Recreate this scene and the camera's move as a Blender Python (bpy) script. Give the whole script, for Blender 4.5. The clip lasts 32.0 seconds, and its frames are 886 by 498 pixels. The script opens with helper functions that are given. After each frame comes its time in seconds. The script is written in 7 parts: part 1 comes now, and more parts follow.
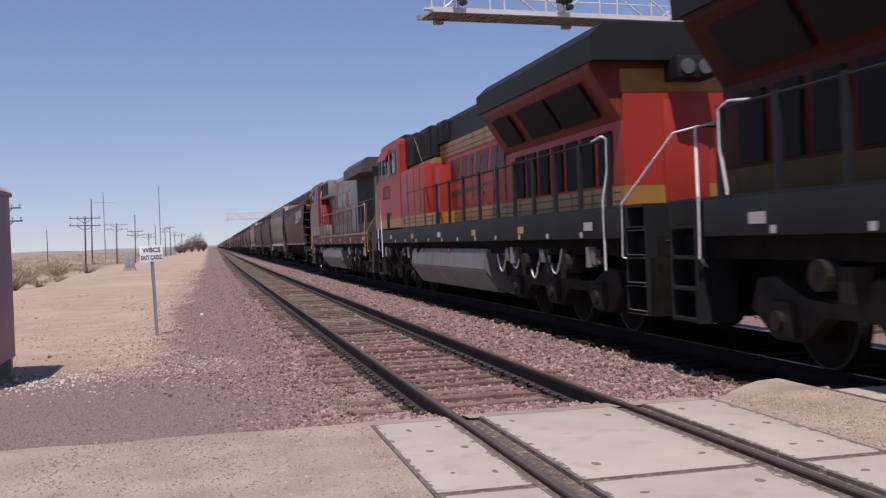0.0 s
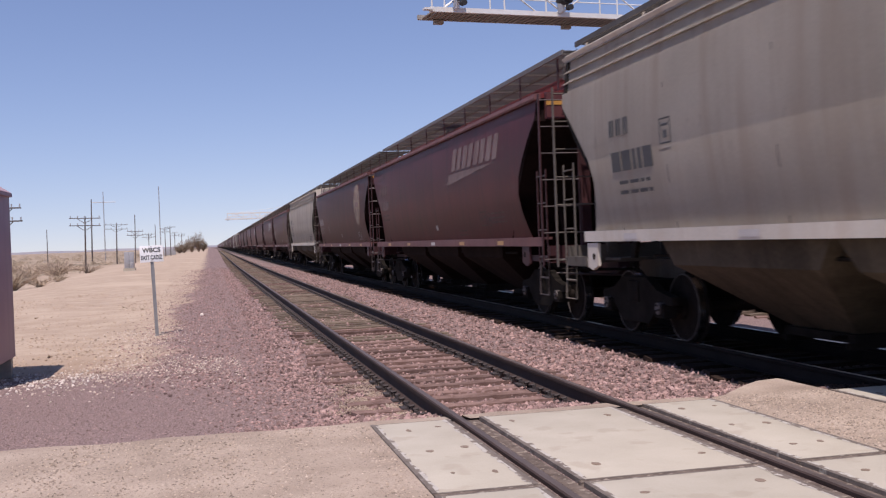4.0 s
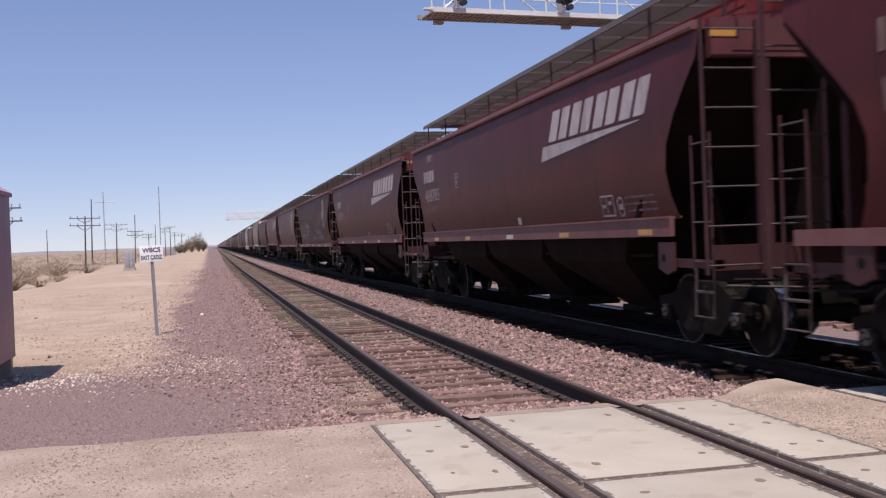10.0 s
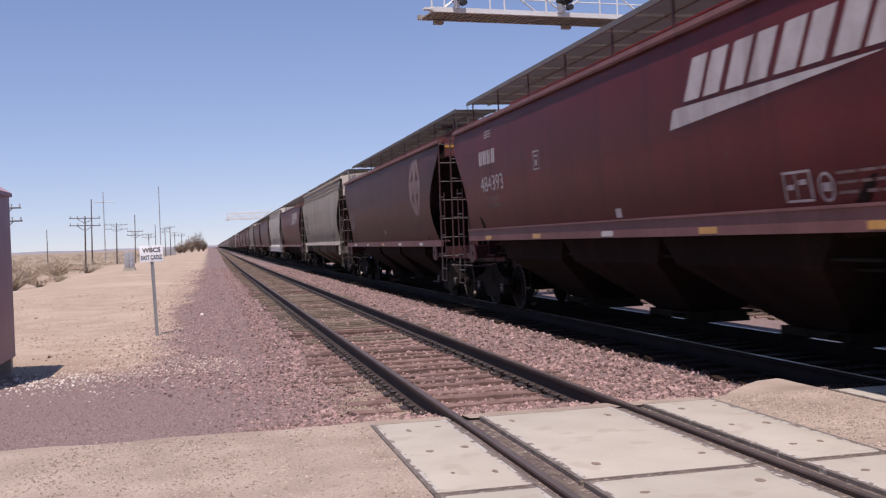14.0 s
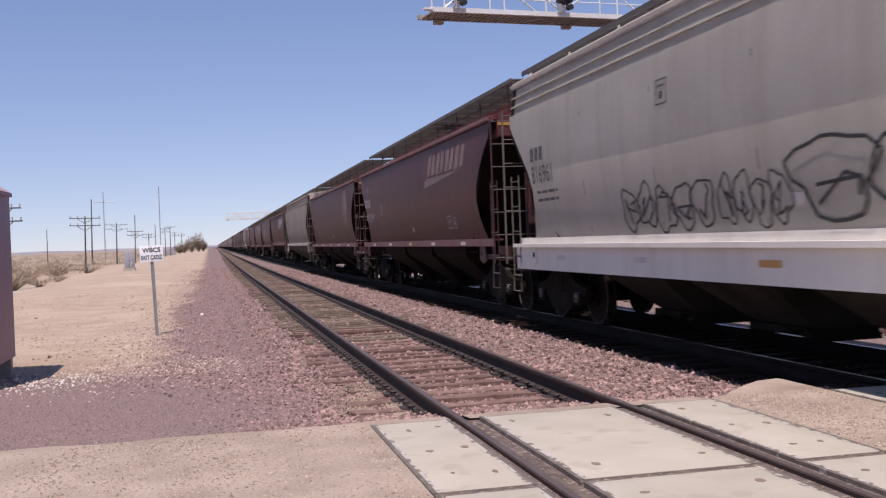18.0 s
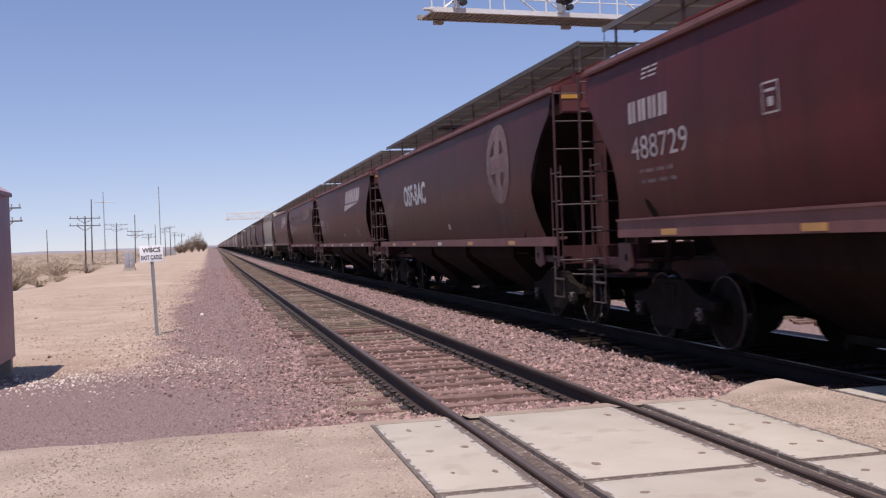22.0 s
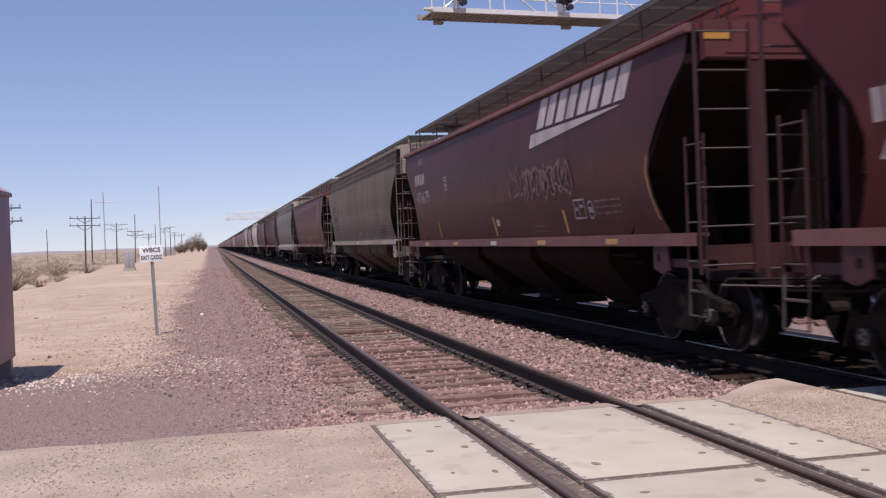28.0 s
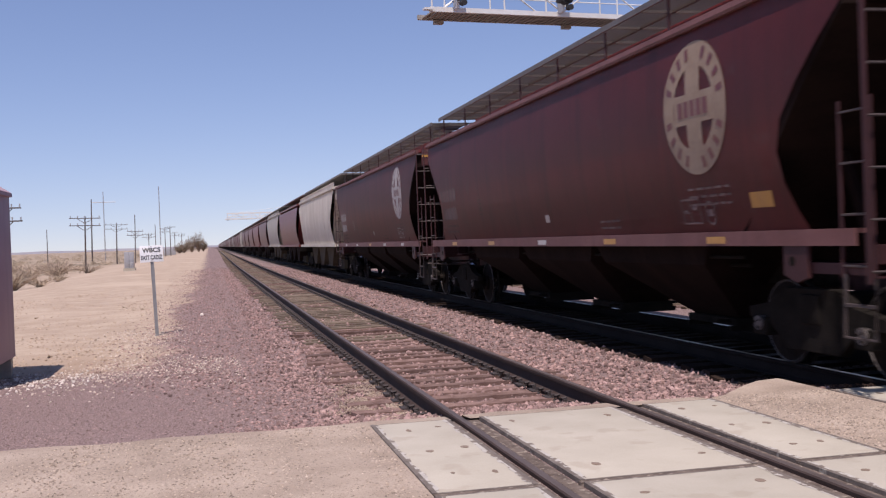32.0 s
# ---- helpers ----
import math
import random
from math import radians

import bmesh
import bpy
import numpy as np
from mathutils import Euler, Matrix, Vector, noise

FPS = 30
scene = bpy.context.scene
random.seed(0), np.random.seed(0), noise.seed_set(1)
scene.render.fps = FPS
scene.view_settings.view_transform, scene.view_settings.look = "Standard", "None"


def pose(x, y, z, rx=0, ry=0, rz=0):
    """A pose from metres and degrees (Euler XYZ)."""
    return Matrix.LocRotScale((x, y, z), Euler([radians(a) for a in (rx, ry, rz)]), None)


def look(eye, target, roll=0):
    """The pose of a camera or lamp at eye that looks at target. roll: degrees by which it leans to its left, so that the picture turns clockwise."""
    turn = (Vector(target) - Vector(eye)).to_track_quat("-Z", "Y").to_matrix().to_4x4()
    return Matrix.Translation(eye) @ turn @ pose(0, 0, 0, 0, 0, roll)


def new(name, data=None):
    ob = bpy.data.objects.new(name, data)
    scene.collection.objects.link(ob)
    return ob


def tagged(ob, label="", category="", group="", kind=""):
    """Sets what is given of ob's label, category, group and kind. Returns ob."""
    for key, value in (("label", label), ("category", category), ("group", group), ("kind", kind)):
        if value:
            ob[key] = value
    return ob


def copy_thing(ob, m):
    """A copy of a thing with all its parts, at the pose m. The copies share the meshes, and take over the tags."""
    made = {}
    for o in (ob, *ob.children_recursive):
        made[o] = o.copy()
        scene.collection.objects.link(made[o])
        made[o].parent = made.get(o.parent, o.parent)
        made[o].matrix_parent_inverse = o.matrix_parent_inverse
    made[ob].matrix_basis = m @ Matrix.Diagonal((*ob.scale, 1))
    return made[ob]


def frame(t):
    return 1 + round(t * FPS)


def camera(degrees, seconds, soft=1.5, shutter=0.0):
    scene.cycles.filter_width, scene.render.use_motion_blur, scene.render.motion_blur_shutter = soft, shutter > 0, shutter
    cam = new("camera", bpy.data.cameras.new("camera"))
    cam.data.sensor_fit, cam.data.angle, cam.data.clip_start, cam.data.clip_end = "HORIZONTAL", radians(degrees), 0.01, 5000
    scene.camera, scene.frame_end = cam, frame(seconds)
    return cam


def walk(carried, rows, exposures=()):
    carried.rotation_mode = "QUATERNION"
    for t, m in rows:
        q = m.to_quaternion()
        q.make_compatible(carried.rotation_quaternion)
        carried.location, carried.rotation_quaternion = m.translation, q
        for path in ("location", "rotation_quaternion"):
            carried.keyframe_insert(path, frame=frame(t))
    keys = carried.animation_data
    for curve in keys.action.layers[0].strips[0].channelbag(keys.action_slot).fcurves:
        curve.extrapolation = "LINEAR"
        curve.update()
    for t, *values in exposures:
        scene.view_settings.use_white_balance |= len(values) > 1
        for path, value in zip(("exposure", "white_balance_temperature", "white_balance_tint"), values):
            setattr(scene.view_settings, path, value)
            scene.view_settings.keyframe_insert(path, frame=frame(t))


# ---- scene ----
# ---- camera ----
SECONDS = 32.0
EYE = Vector((0.0, 0.0, 1.4898))
YAW, TILT, LEAN = radians(12.9225), radians(-0.6076), -2.123
cam = camera(46.926, SECONDS, soft=1.25, shutter=0.12)
aim = EYE + Vector((math.sin(YAW) * math.cos(TILT), math.cos(YAW) * math.cos(TILT), math.sin(TILT)))
STAND = look(EYE, aim, LEAN)
walk(cam, [(0.0, STAND), (SECONDS, STAND)], [(0.0, -0.22, 6450, 21), (2.0, -0.12, 6450, 21), (5.0, 0.0, 6450, 21), (SECONDS, 0.0, 6450, 21)])

# ---- plan: y runs along the tracks, railheads at z = 0 ----
TRACK_1, TRACK_2, TRACK_3 = 2.723, 6.910, 11.35
HALF_GAUGE = 0.7525
SPEED = 19.296
SUN_WAY = Vector((-0.18, -0.42, 1.0)).normalized()


def bend(y):
    """Sideways drift of the line, which curves very gently beyond 45 m."""
    if y < 45:
        return 0.0
    return (y - 45) ** 2 / 18000 if y < 97 else 0.150 + (y - 97) * 0.00578


def heading(y):
    return 0.0 if y < 45 else min(0.00578, (y - 45) / 9000)


# ---- light ----
world = bpy.data.worlds.new("sky")
scene.world = world
world.use_nodes = True
wn = world.node_tree.nodes
sky = wn.new("ShaderNodeTexSky")
sky.sky_type, sky.sun_disc = "NISHITA", False
sky.sun_elevation = math.asin(SUN_WAY.z)
sky.sun_rotation = math.atan2(SUN_WAY.x, SUN_WAY.y)
sky.air_density, sky.dust_density, sky.ozone_density = 1.15, 0.0, 8.5
# the hazy white rim of the model sky lies below the true horizon
lift = wn.new("ShaderNodeMapping")
lift.inputs["Location"].default_value = (0, 0, 0.06)
world.node_tree.links.new(wn.new("ShaderNodeTexCoord").outputs["Generated"], lift.inputs[0])
world.node_tree.links.new(lift.outputs[0], sky.inputs[0])
tone = wn.new("ShaderNodeMix")
tone.data_type, tone.blend_type = "RGBA", "MULTIPLY"
tone.inputs[0].default_value = 1.0
tone.inputs[7].default_value = (1.175, 0.935, 0.875, 1.0)
world.node_tree.links.new(sky.outputs[0], tone.inputs[6])
world.node_tree.links.new(tone.outputs[2], wn["Background"].inputs[0])
wn["Background"].inputs[1].default_value = 0.134
sun = new("sun", bpy.data.lights.new("sun", "SUN"))
sun.data.energy, sun.data.angle, sun.data.color = 5.0, radians(0.53), (1.0, 0.95, 0.88)
sun.matrix_world = look(SUN_WAY * 200, (0, 0, 0))


# ---- materials ----
def surf(name, c1, c2, scale=3.0, rough=0.7, metal=0.0, bump=0.15, fine=40.0, streak=None, island=0.0, spots=None, rand=0.0, spec=0.5):
    """Procedural surface: two noise scales between two colours, fine relief, optional vertical streaks and spots."""
    m = bpy.data.materials.new(name)
    m.use_nodes = True
    n, l = m.node_tree.nodes, m.node_tree.links
    b = n["Principled BSDF"]
    b.inputs["Roughness"].default_value, b.inputs["Metallic"].default_value = rough, metal
    b.inputs["Specular IOR Level"].default_value = spec
    tc = n.new("ShaderNodeTexCoord")
    n1, n2 = n.new("ShaderNodeTexNoise"), n.new("ShaderNodeTexNoise")
    n1.inputs["Scale"].default_value, n1.inputs["Detail"].default_value = scale, 6
    n2.inputs["Scale"].default_value, n2.inputs["Detail"].default_value = fine, 3
    for k in (n1, n2):
        l.new(tc.outputs["Object"], k.inputs["Vector"])
    add = n.new("ShaderNodeMath")
    add.operation = "MULTIPLY_ADD"
    l.new(n2.outputs[0], add.inputs[0])
    add.inputs[1].default_value = 0.45
    l.new(n1.outputs[0], add.inputs[2])
    ramp = n.new("ShaderNodeValToRGB")
    ramp.color_ramp.elements[0].position, ramp.color_ramp.elements[1].position = 0.45, 1.0
    ramp.color_ramp.elements[0].color, ramp.color_ramp.elements[1].color = (*c1, 1), (*c2, 1)
    l.new(add.outputs[0], ramp.inputs[0])
    out = ramp.outputs[0]

    def mixed(fac, colour):
        mx = n.new("ShaderNodeMix")
        mx.data_type = "RGBA"
        l.new(fac, mx.inputs[0])
        l.new(out, mx.inputs[6])
        mx.inputs[7].default_value = (*colour, 1)
        return mx.outputs[2]

    def cut(value, low, high, top):
        mr = n.new("ShaderNodeMapRange")
        l.new(value, mr.inputs[0])
        for i, v in enumerate((low, high, 0.0, top)):
            mr.inputs[1 + i].default_value = v
        return mr.outputs[0]
    if streak:
        mp, ns = n.new("ShaderNodeMapping"), n.new("ShaderNodeTexNoise")
        mp.inputs["Scale"].default_value = (0.6, 2.6, 0.22)
        l.new(tc.outputs["Object"], mp.inputs[0])
        l.new(mp.outputs[0], ns.inputs["Vector"])
        ns.inputs["Scale"].default_value, ns.inputs["Detail"].default_value = 1.6, 5
        out = mixed(cut(ns.outputs[0], 0.48, 0.75, streak[3]), streak[:3])
    if spots:
        sp = n.new("ShaderNodeTexNoise")
        sp.inputs["Scale"].default_value, sp.inputs["Detail"].default_value = spots[3], 8
        l.new(tc.outputs["Object"], sp.inputs["Vector"])
        out = mixed(cut(sp.outputs[0], spots[4], spots[4] + 0.07, spots[5]), spots[:3])
    if island or rand:
        src = n.new("ShaderNodeNewGeometry").outputs["Random Per Island"] if island else n.new("ShaderNodeObjectInfo").outputs["Random"]
        hs = n.new("ShaderNodeHueSaturation")
        amount = island or rand
        l.new(cut(src, 0.0, 1.0, 2 * amount), hs.inputs["Value"])
        hs2 = n.new("ShaderNodeMath")
        hs2.operation = "ADD"
        l.new(hs.inputs["Value"].links[0].from_socket, hs2.inputs[0])
        hs2.inputs[1].default_value = 1.0 - amount
        l.new(hs2.outputs[0], hs.inputs["Value"])
        l.new(out, hs.inputs["Color"])
        out = hs.outputs[0]
    l.new(out, b.inputs["Base Color"])
    if bump:
        bp = n.new("ShaderNodeBump")
        bp.inputs["Strength"].default_value, bp.inputs["Distance"].default_value = bump, 0.02
        l.new(add.outputs[0], bp.inputs["Height"])
        l.new(bp.outputs[0], b.inputs["Normal"])
    return m


M = {}
M["brown"] = surf("mineral_brown_paint", (0.1364, 0.0226, 0.0221), (0.1949, 0.0335, 0.0323), 0.9, 0.42, 0, 0.02, 30, (0.0745, 0.0202, 0.0196, 0.45), spots=(0.15, 0.085, 0.075, 2.2, 0.66, 0.3), spec=0.46)
M["brown_old"] = surf("weathered_brown_paint", (0.1231, 0.0267, 0.0226), (0.1682, 0.0394, 0.034), 0.7, 0.42, 0, 0.02, 30, (0.0709, 0.0252, 0.0222, 0.5), spots=(0.14, 0.09, 0.075, 1.8, 0.62, 0.35), spec=0.46)
M["brown_red"] = surf("red_oxide_paint", (0.164, 0.0215, 0.0215), (0.221, 0.0315, 0.031), 0.9, 0.42, 0, 0.02, 30, (0.0791, 0.02, 0.0201, 0.4), spots=(0.17, 0.095, 0.085, 2.4, 0.67, 0.3), spec=0.46)
M["gray_tan"] = surf("dusty_grey_paint", (0.5106, 0.4509, 0.3715), (0.6647, 0.5944, 0.5044), 0.8, 0.58, 0, 0.03, 30, (0.4657, 0.365, 0.2754, 0.6), spots=(0.25, 0.19, 0.15, 2.0, 0.66, 0.35), spec=0.15)
M["gray_dirty"] = surf("stained_tan_grey_paint", (0.285, 0.236, 0.188), (0.390, 0.330, 0.272), 0.8, 0.62, 0, 0.03, 30, (0.235, 0.18, 0.137, 0.65), spots=(0.2, 0.15, 0.12, 2.0, 0.62, 0.45), spec=0.15)
M["gray_mid"] = surf("grimy_tan_grey_paint", (0.40, 0.345, 0.285), (0.52, 0.455, 0.385), 0.8, 0.6, 0, 0.03, 30, (0.33, 0.255, 0.2, 0.65), spots=(0.25, 0.18, 0.14, 2.0, 0.62, 0.4), spec=0.15)
M["gray_light"] = surf("pale_grey_paint", (0.6057, 0.5616, 0.4888), (0.7513, 0.6966, 0.6063), 0.8, 0.5, 0, 0.03, 30, (0.53, 0.4633, 0.3788, 0.4), spots=(0.3, 0.26, 0.23, 2.0, 0.68, 0.3), spec=0.15)
M["gray_blue"] = surf("cool_grey_paint", (0.4001, 0.3582, 0.3062), (0.4801, 0.4298, 0.3683), 0.8, 0.5, 0, 0.03, 30, (0.2774, 0.2438, 0.2041, 0.5), spots=(0.2, 0.18, 0.165, 2.0, 0.66, 0.35), spec=0.15)
M["roof_metal"] = surf("galvanised_walkway", (0.1183, 0.1053, 0.095), (0.1656, 0.1478, 0.1338), 3, 0.6, 0.2, 0.1)
M["roof_dark"] = surf("dark_walkway", (0.05, 0.045, 0.043), (0.09, 0.082, 0.078), 3, 0.8, 0.1, 0.1)
# undergear: grime, blackened further for the shade beneath the cars
M["under"] = surf("grimy_undergear_with_shade", (0.0084, 0.0073, 0.0063), (0.0231, 0.0189, 0.0158), 4, 0.9, 0, 0.3, spec=0.05)
# bays and end recesses: grime, plus the shade there put into the colour
M["brown_grime"] = surf("grimed_and_shaded_brown_paint", (0.008, 0.0048, 0.0042), (0.020, 0.0115, 0.0098), 1.2, 0.9, 0, 0.1, 20, (0.028, 0.016, 0.013, 0.5), spec=0.06)
M["grey_grime"] = surf("grimed_and_shaded_grey_paint", (0.0468, 0.0368, 0.0256), (0.117, 0.0918, 0.0646), 1.2, 0.85, 0, 0.1, 20, (0.0281, 0.0216, 0.0149, 0.6), spec=0.1)
# wheel steel set darker than its own tone, for the shade below the cars
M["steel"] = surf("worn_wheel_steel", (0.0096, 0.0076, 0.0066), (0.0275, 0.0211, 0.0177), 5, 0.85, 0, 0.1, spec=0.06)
M["tread"] = surf("polished_tread", (0.45, 0.43, 0.42), (0.6, 0.58, 0.56), 5, 0.25, 1.0, 0.0)
M["stencil"] = surf("white_stencil", (0.357, 0.306, 0.289), (0.510, 0.451, 0.425), 3, 0.6, 0, 0.0, 20, (0.2, 0.12, 0.11, 0.6))
M["stencil_faded"] = surf("faded_stencil", (0.135, 0.078, 0.066), (0.225, 0.150, 0.132), 2.5, 0.65, 0, 0.0, 20, (0.11, 0.055, 0.048, 0.85))
M["stencil_tan"] = surf("cream_stencil", (0.2529, 0.1738, 0.1147), (0.3447, 0.2509, 0.1725), 2.5, 0.65, 0, 0.0, 20, (0.18, 0.0902, 0.0675, 0.7))
M["stencil_black"] = surf("black_stencil", (0.04, 0.038, 0.036), (0.08, 0.075, 0.07), 3, 0.6)
M["reflector"] = surf("amber_reflector", (0.42, 0.20, 0.04), (0.55, 0.28, 0.06), 4, 0.4, 0, 0.0, 30, (0.3, 0.15, 0.06, 0.6))
M["reflector_pale"] = surf("pale_reflector", (0.42, 0.38, 0.35), (0.55, 0.5, 0.46), 4, 0.4)
M["paint_blue"] = surf("blue_spray", (0.10, 0.13, 0.30), (0.2, 0.24, 0.42), 3, 0.6)
M["paint_white"] = surf("white_spray", (0.38, 0.38, 0.38), (0.6, 0.6, 0.6), 3, 0.6)
M["orange"] = surf("orange_paint", (0.3348, 0.0317, 0.0174), (0.3999, 0.044, 0.0261), 0.9, 0.45, 0, 0.02, 30, (0.2418, 0.029, 0.0232, 0.5), spots=(0.20, 0.03, 0.015, 2.6, 0.64, 0.4), spec=0.3)
M["yellow"] = surf("yellow_paint", (0.30, 0.14, 0.025), (0.38, 0.19, 0.038), 1.5, 0.45, 0, 0.02, 30, (0.2, 0.10, 0.03, 0.5))
M["black_green"] = surf("sooty_dark_paint", (0.010, 0.0105, 0.0105), (0.022, 0.022, 0.022), 1.5, 0.6, 0, 0.05, spec=0.25)
M["loco_grey"] = surf("loco_silver_grey", (0.1961, 0.1805, 0.1582), (0.2935, 0.2696, 0.2383), 0.9, 0.5, 0.1, 0.03, 30, (0.1188, 0.0995, 0.0813, 0.85), spots=(0.075, 0.06, 0.05, 1.7, 0.56, 0.6))
M["loco_soot"] = surf("sooty_silver", (0.050, 0.047, 0.041), (0.080, 0.075, 0.066), 0.9, 0.6, 0.1, 0.03, 30, (0.05, 0.045, 0.04, 0.6))
M["loco_red"] = surf("warbonnet_red", (0.150, 0.022, 0.028), (0.205, 0.033, 0.039), 0.9, 0.42, 0, 0.02, 30, (0.17, 0.045, 0.042, 0.5))
M["tank"] = surf("dusty_fuel_tank", (0.155, 0.138, 0.122), (0.225, 0.205, 0.186), 1.5, 0.6, 0, 0.05, 30, (0.10, 0.084, 0.07, 0.6))
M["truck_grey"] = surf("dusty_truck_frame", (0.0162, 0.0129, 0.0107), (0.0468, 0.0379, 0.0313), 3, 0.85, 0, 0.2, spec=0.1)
M["rail_white"] = surf("white_handrail", (0.7, 0.69, 0.66), (0.8, 0.79, 0.76), 4, 0.45)
M["rail_yellow"] = surf("yellow_handrail", (0.55, 0.36, 0.06), (0.65, 0.45, 0.09), 4, 0.45)
M["grille"] = surf("dark_grille", (0.006, 0.0055, 0.0055), (0.012, 0.011, 0.011), 10, 0.7, spec=0.2)
M["glass"] = surf("dark_cab_glass", (0.015, 0.017, 0.02), (0.022, 0.025, 0.028), 2, 0.08, 0, 0.0)
M["lens"] = surf("headlight_lens", (0.225, 0.225, 0.225), (0.279, 0.279, 0.279), 8, 0.15, 0.6, 0.0)
M["red_cap"] = surf("red_fuel_cap", (0.5, 0.05, 0.06), (0.6, 0.08, 0.09), 8, 0.5)
M["rail"] = surf("rusty_rail", (0.035, 0.023, 0.019), (0.060, 0.039, 0.033), 2, 0.8, 0.0, 0.1, spec=0.2)
M["rail_top"] = surf("worn_rail_head", (0.085, 0.064, 0.056), (0.135, 0.105, 0.094), 2, 0.55, 0.2, 0.05)
M["rail_bright"] = surf("bright_rail_head", (0.5, 0.46, 0.42), (0.62, 0.57, 0.52), 2, 0.35, 1.0, 0.0)
M["tie"] = surf("weathered_tie_wood", (0.105, 0.060, 0.048), (0.235, 0.152, 0.125), 7, 0.9, 0, 0.8, 60, rand=0.3, spec=0.2)
M["tie_tan"] = surf("dry_tie_wood", (0.10, 0.072, 0.050), (0.21, 0.160, 0.118), 7, 0.9, 0, 0.8, 60, rand=0.28, spec=0.2)
M["clip"] = surf("oily_fastening", (0.035, 0.028, 0.026), (0.07, 0.055, 0.05), 8, 0.75, spec=0.3)
M["stone"] = surf("ballast_stone", (0.185, 0.112, 0.098), (0.35, 0.235, 0.205), 6, 0.9, 0, 0.4, 50, island=0.62, spec=0.2)
M["gravel"] = surf("fine_gravel_stone", (0.205, 0.138, 0.122), (0.33, 0.24, 0.212), 8, 0.9, 0, 0.4, 50, island=0.5, spec=0.2)
M["pebble"] = surf("pale_pebble", (0.42, 0.33, 0.26), (0.58, 0.48, 0.40), 8, 0.9, 0, 0.3, 50, island=0.3)
M["concrete"] = surf("crossing_concrete", (0.385, 0.34, 0.27), (0.465, 0.415, 0.335), 2.2, 0.85, 0, 0.12, 90, spots=(0.34, 0.285, 0.22, 3.0, 0.58, 0.5), spec=0.3)
M["loco_mark"] = surf("sooty_mark_paint", (0.035, 0.016, 0.013), (0.07, 0.026, 0.02), 2.0, 0.5, 0, 0.02)
M["steel_edge"] = surf("panel_edge_steel", (0.10, 0.078, 0.064), (0.21, 0.17, 0.14), 9, 0.85, 0.1, 0.4, 60, spots=(0.42, 0.38, 0.32, 11.0, 0.62, 0.7))
M["rubber"] = surf("dusty_flangeway_filler", (0.075, 0.055, 0.045), (0.20, 0.155, 0.125), 14, 0.95, 0, 0.8, 70, spots=(0.34, 0.28, 0.22, 22.0, 0.58, 0.8), spec=0.2)
M["asphalt"] = surf("dusty_asphalt", (0.26, 0.197, 0.150), (0.47, 0.375, 0.295), 1.4, 0.95, 0, 0.9, 85, spots=(0.16, 0.12, 0.092, 55.0, 0.58, 0.6), spec=0.2)
M["white_metal"] = surf("white_painted_metal", (0.62, 0.61, 0.57), (0.74, 0.73, 0.69), 3, 0.5, 0, 0.05, 40, (0.5, 0.46, 0.4, 0.4))
M["galv"] = surf("galvanised_post", (0.26, 0.26, 0.26), (0.36, 0.36, 0.355), 8, 0.5, 0.5, 0.1)
M["signal_black"] = surf("signal_black", (0.018, 0.018, 0.018), (0.03, 0.03, 0.03), 4, 0.7)
M["sign_white"] = surf("sign_face_white", (0.80, 0.80, 0.79), (0.88, 0.88, 0.87), 4, 0.5)
M["ink"] = surf("black_ink", (0.02, 0.02, 0.02), (0.04, 0.04, 0.04), 4, 0.6)
M["cabinet"] = surf("mauve_grey_cabinet_paint", (0.40, 0.265, 0.28), (0.47, 0.32, 0.335), 1.2, 0.6, 0, 0.08, 40, (0.34, 0.24, 0.245, 0.5))
M["pole"] = surf("dark_creosote_pole", (0.06, 0.045, 0.04), (0.12, 0.09, 0.078), 3, 0.9, 0, 0.4)
M["pole_grey"] = surf("grey_lattice_steel", (0.32, 0.31, 0.31), (0.42, 0.41, 0.41), 3, 0.6, 0.4, 0.1)
M["scrub"] = surf("dry_scrub_leaf", (0.42, 0.325, 0.235), (0.54, 0.43, 0.32), 1.5, 0.9, 0, 0.0, 20, island=0.2, spec=0.1)
M["scrub_dark"] = surf("dark_scrub_leaf", (0.30, 0.235, 0.165), (0.42, 0.335, 0.24), 1.5, 0.9, 0, 0.0, 20, island=0.3, spec=0.1)
M["twig"] = surf("dry_twig", (0.24, 0.175, 0.125), (0.34, 0.26, 0.195), 3, 0.9, 0, 0.2)
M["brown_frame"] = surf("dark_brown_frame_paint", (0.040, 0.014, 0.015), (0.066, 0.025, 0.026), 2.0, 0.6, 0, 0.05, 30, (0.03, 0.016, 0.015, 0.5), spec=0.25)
M["rung"] = surf("worn_ladder_rung", (0.0527, 0.0383, 0.0358), (0.0868, 0.0667, 0.0616), 6, 0.5, 0.2, 0.05)
M["cap"] = surf("dusty_cap_sunlit_rim", (0.056, 0.045, 0.0406), (0.136, 0.1125, 0.1015), 6, 0.6, 0.1, 0.1)
# orange and yellow darkened for the shade on the nearest locomotive's side
M["orange_dark"] = surf("shade_dark_orange_paint", (0.0454, 0.0066, 0.0036), (0.0806, 0.0122, 0.0064), 0.9, 0.6, 0, 0.03, 30, (0.0202, 0.0059, 0.0036, 0.7), spec=0.15)
M["yellow_dark"] = surf("shade_dark_yellow_paint", (0.075, 0.0392, 0.012), (0.12, 0.063, 0.0192), 1.5, 0.6, 0, 0.03, 30, (0.045, 0.0252, 0.0096, 0.7), spec=0.2)
M["recess"] = surf("rusty_bolt_recess", (0.15, 0.10, 0.07), (0.27, 0.20, 0.15), 14, 0.9, 0, 0.3, 60)
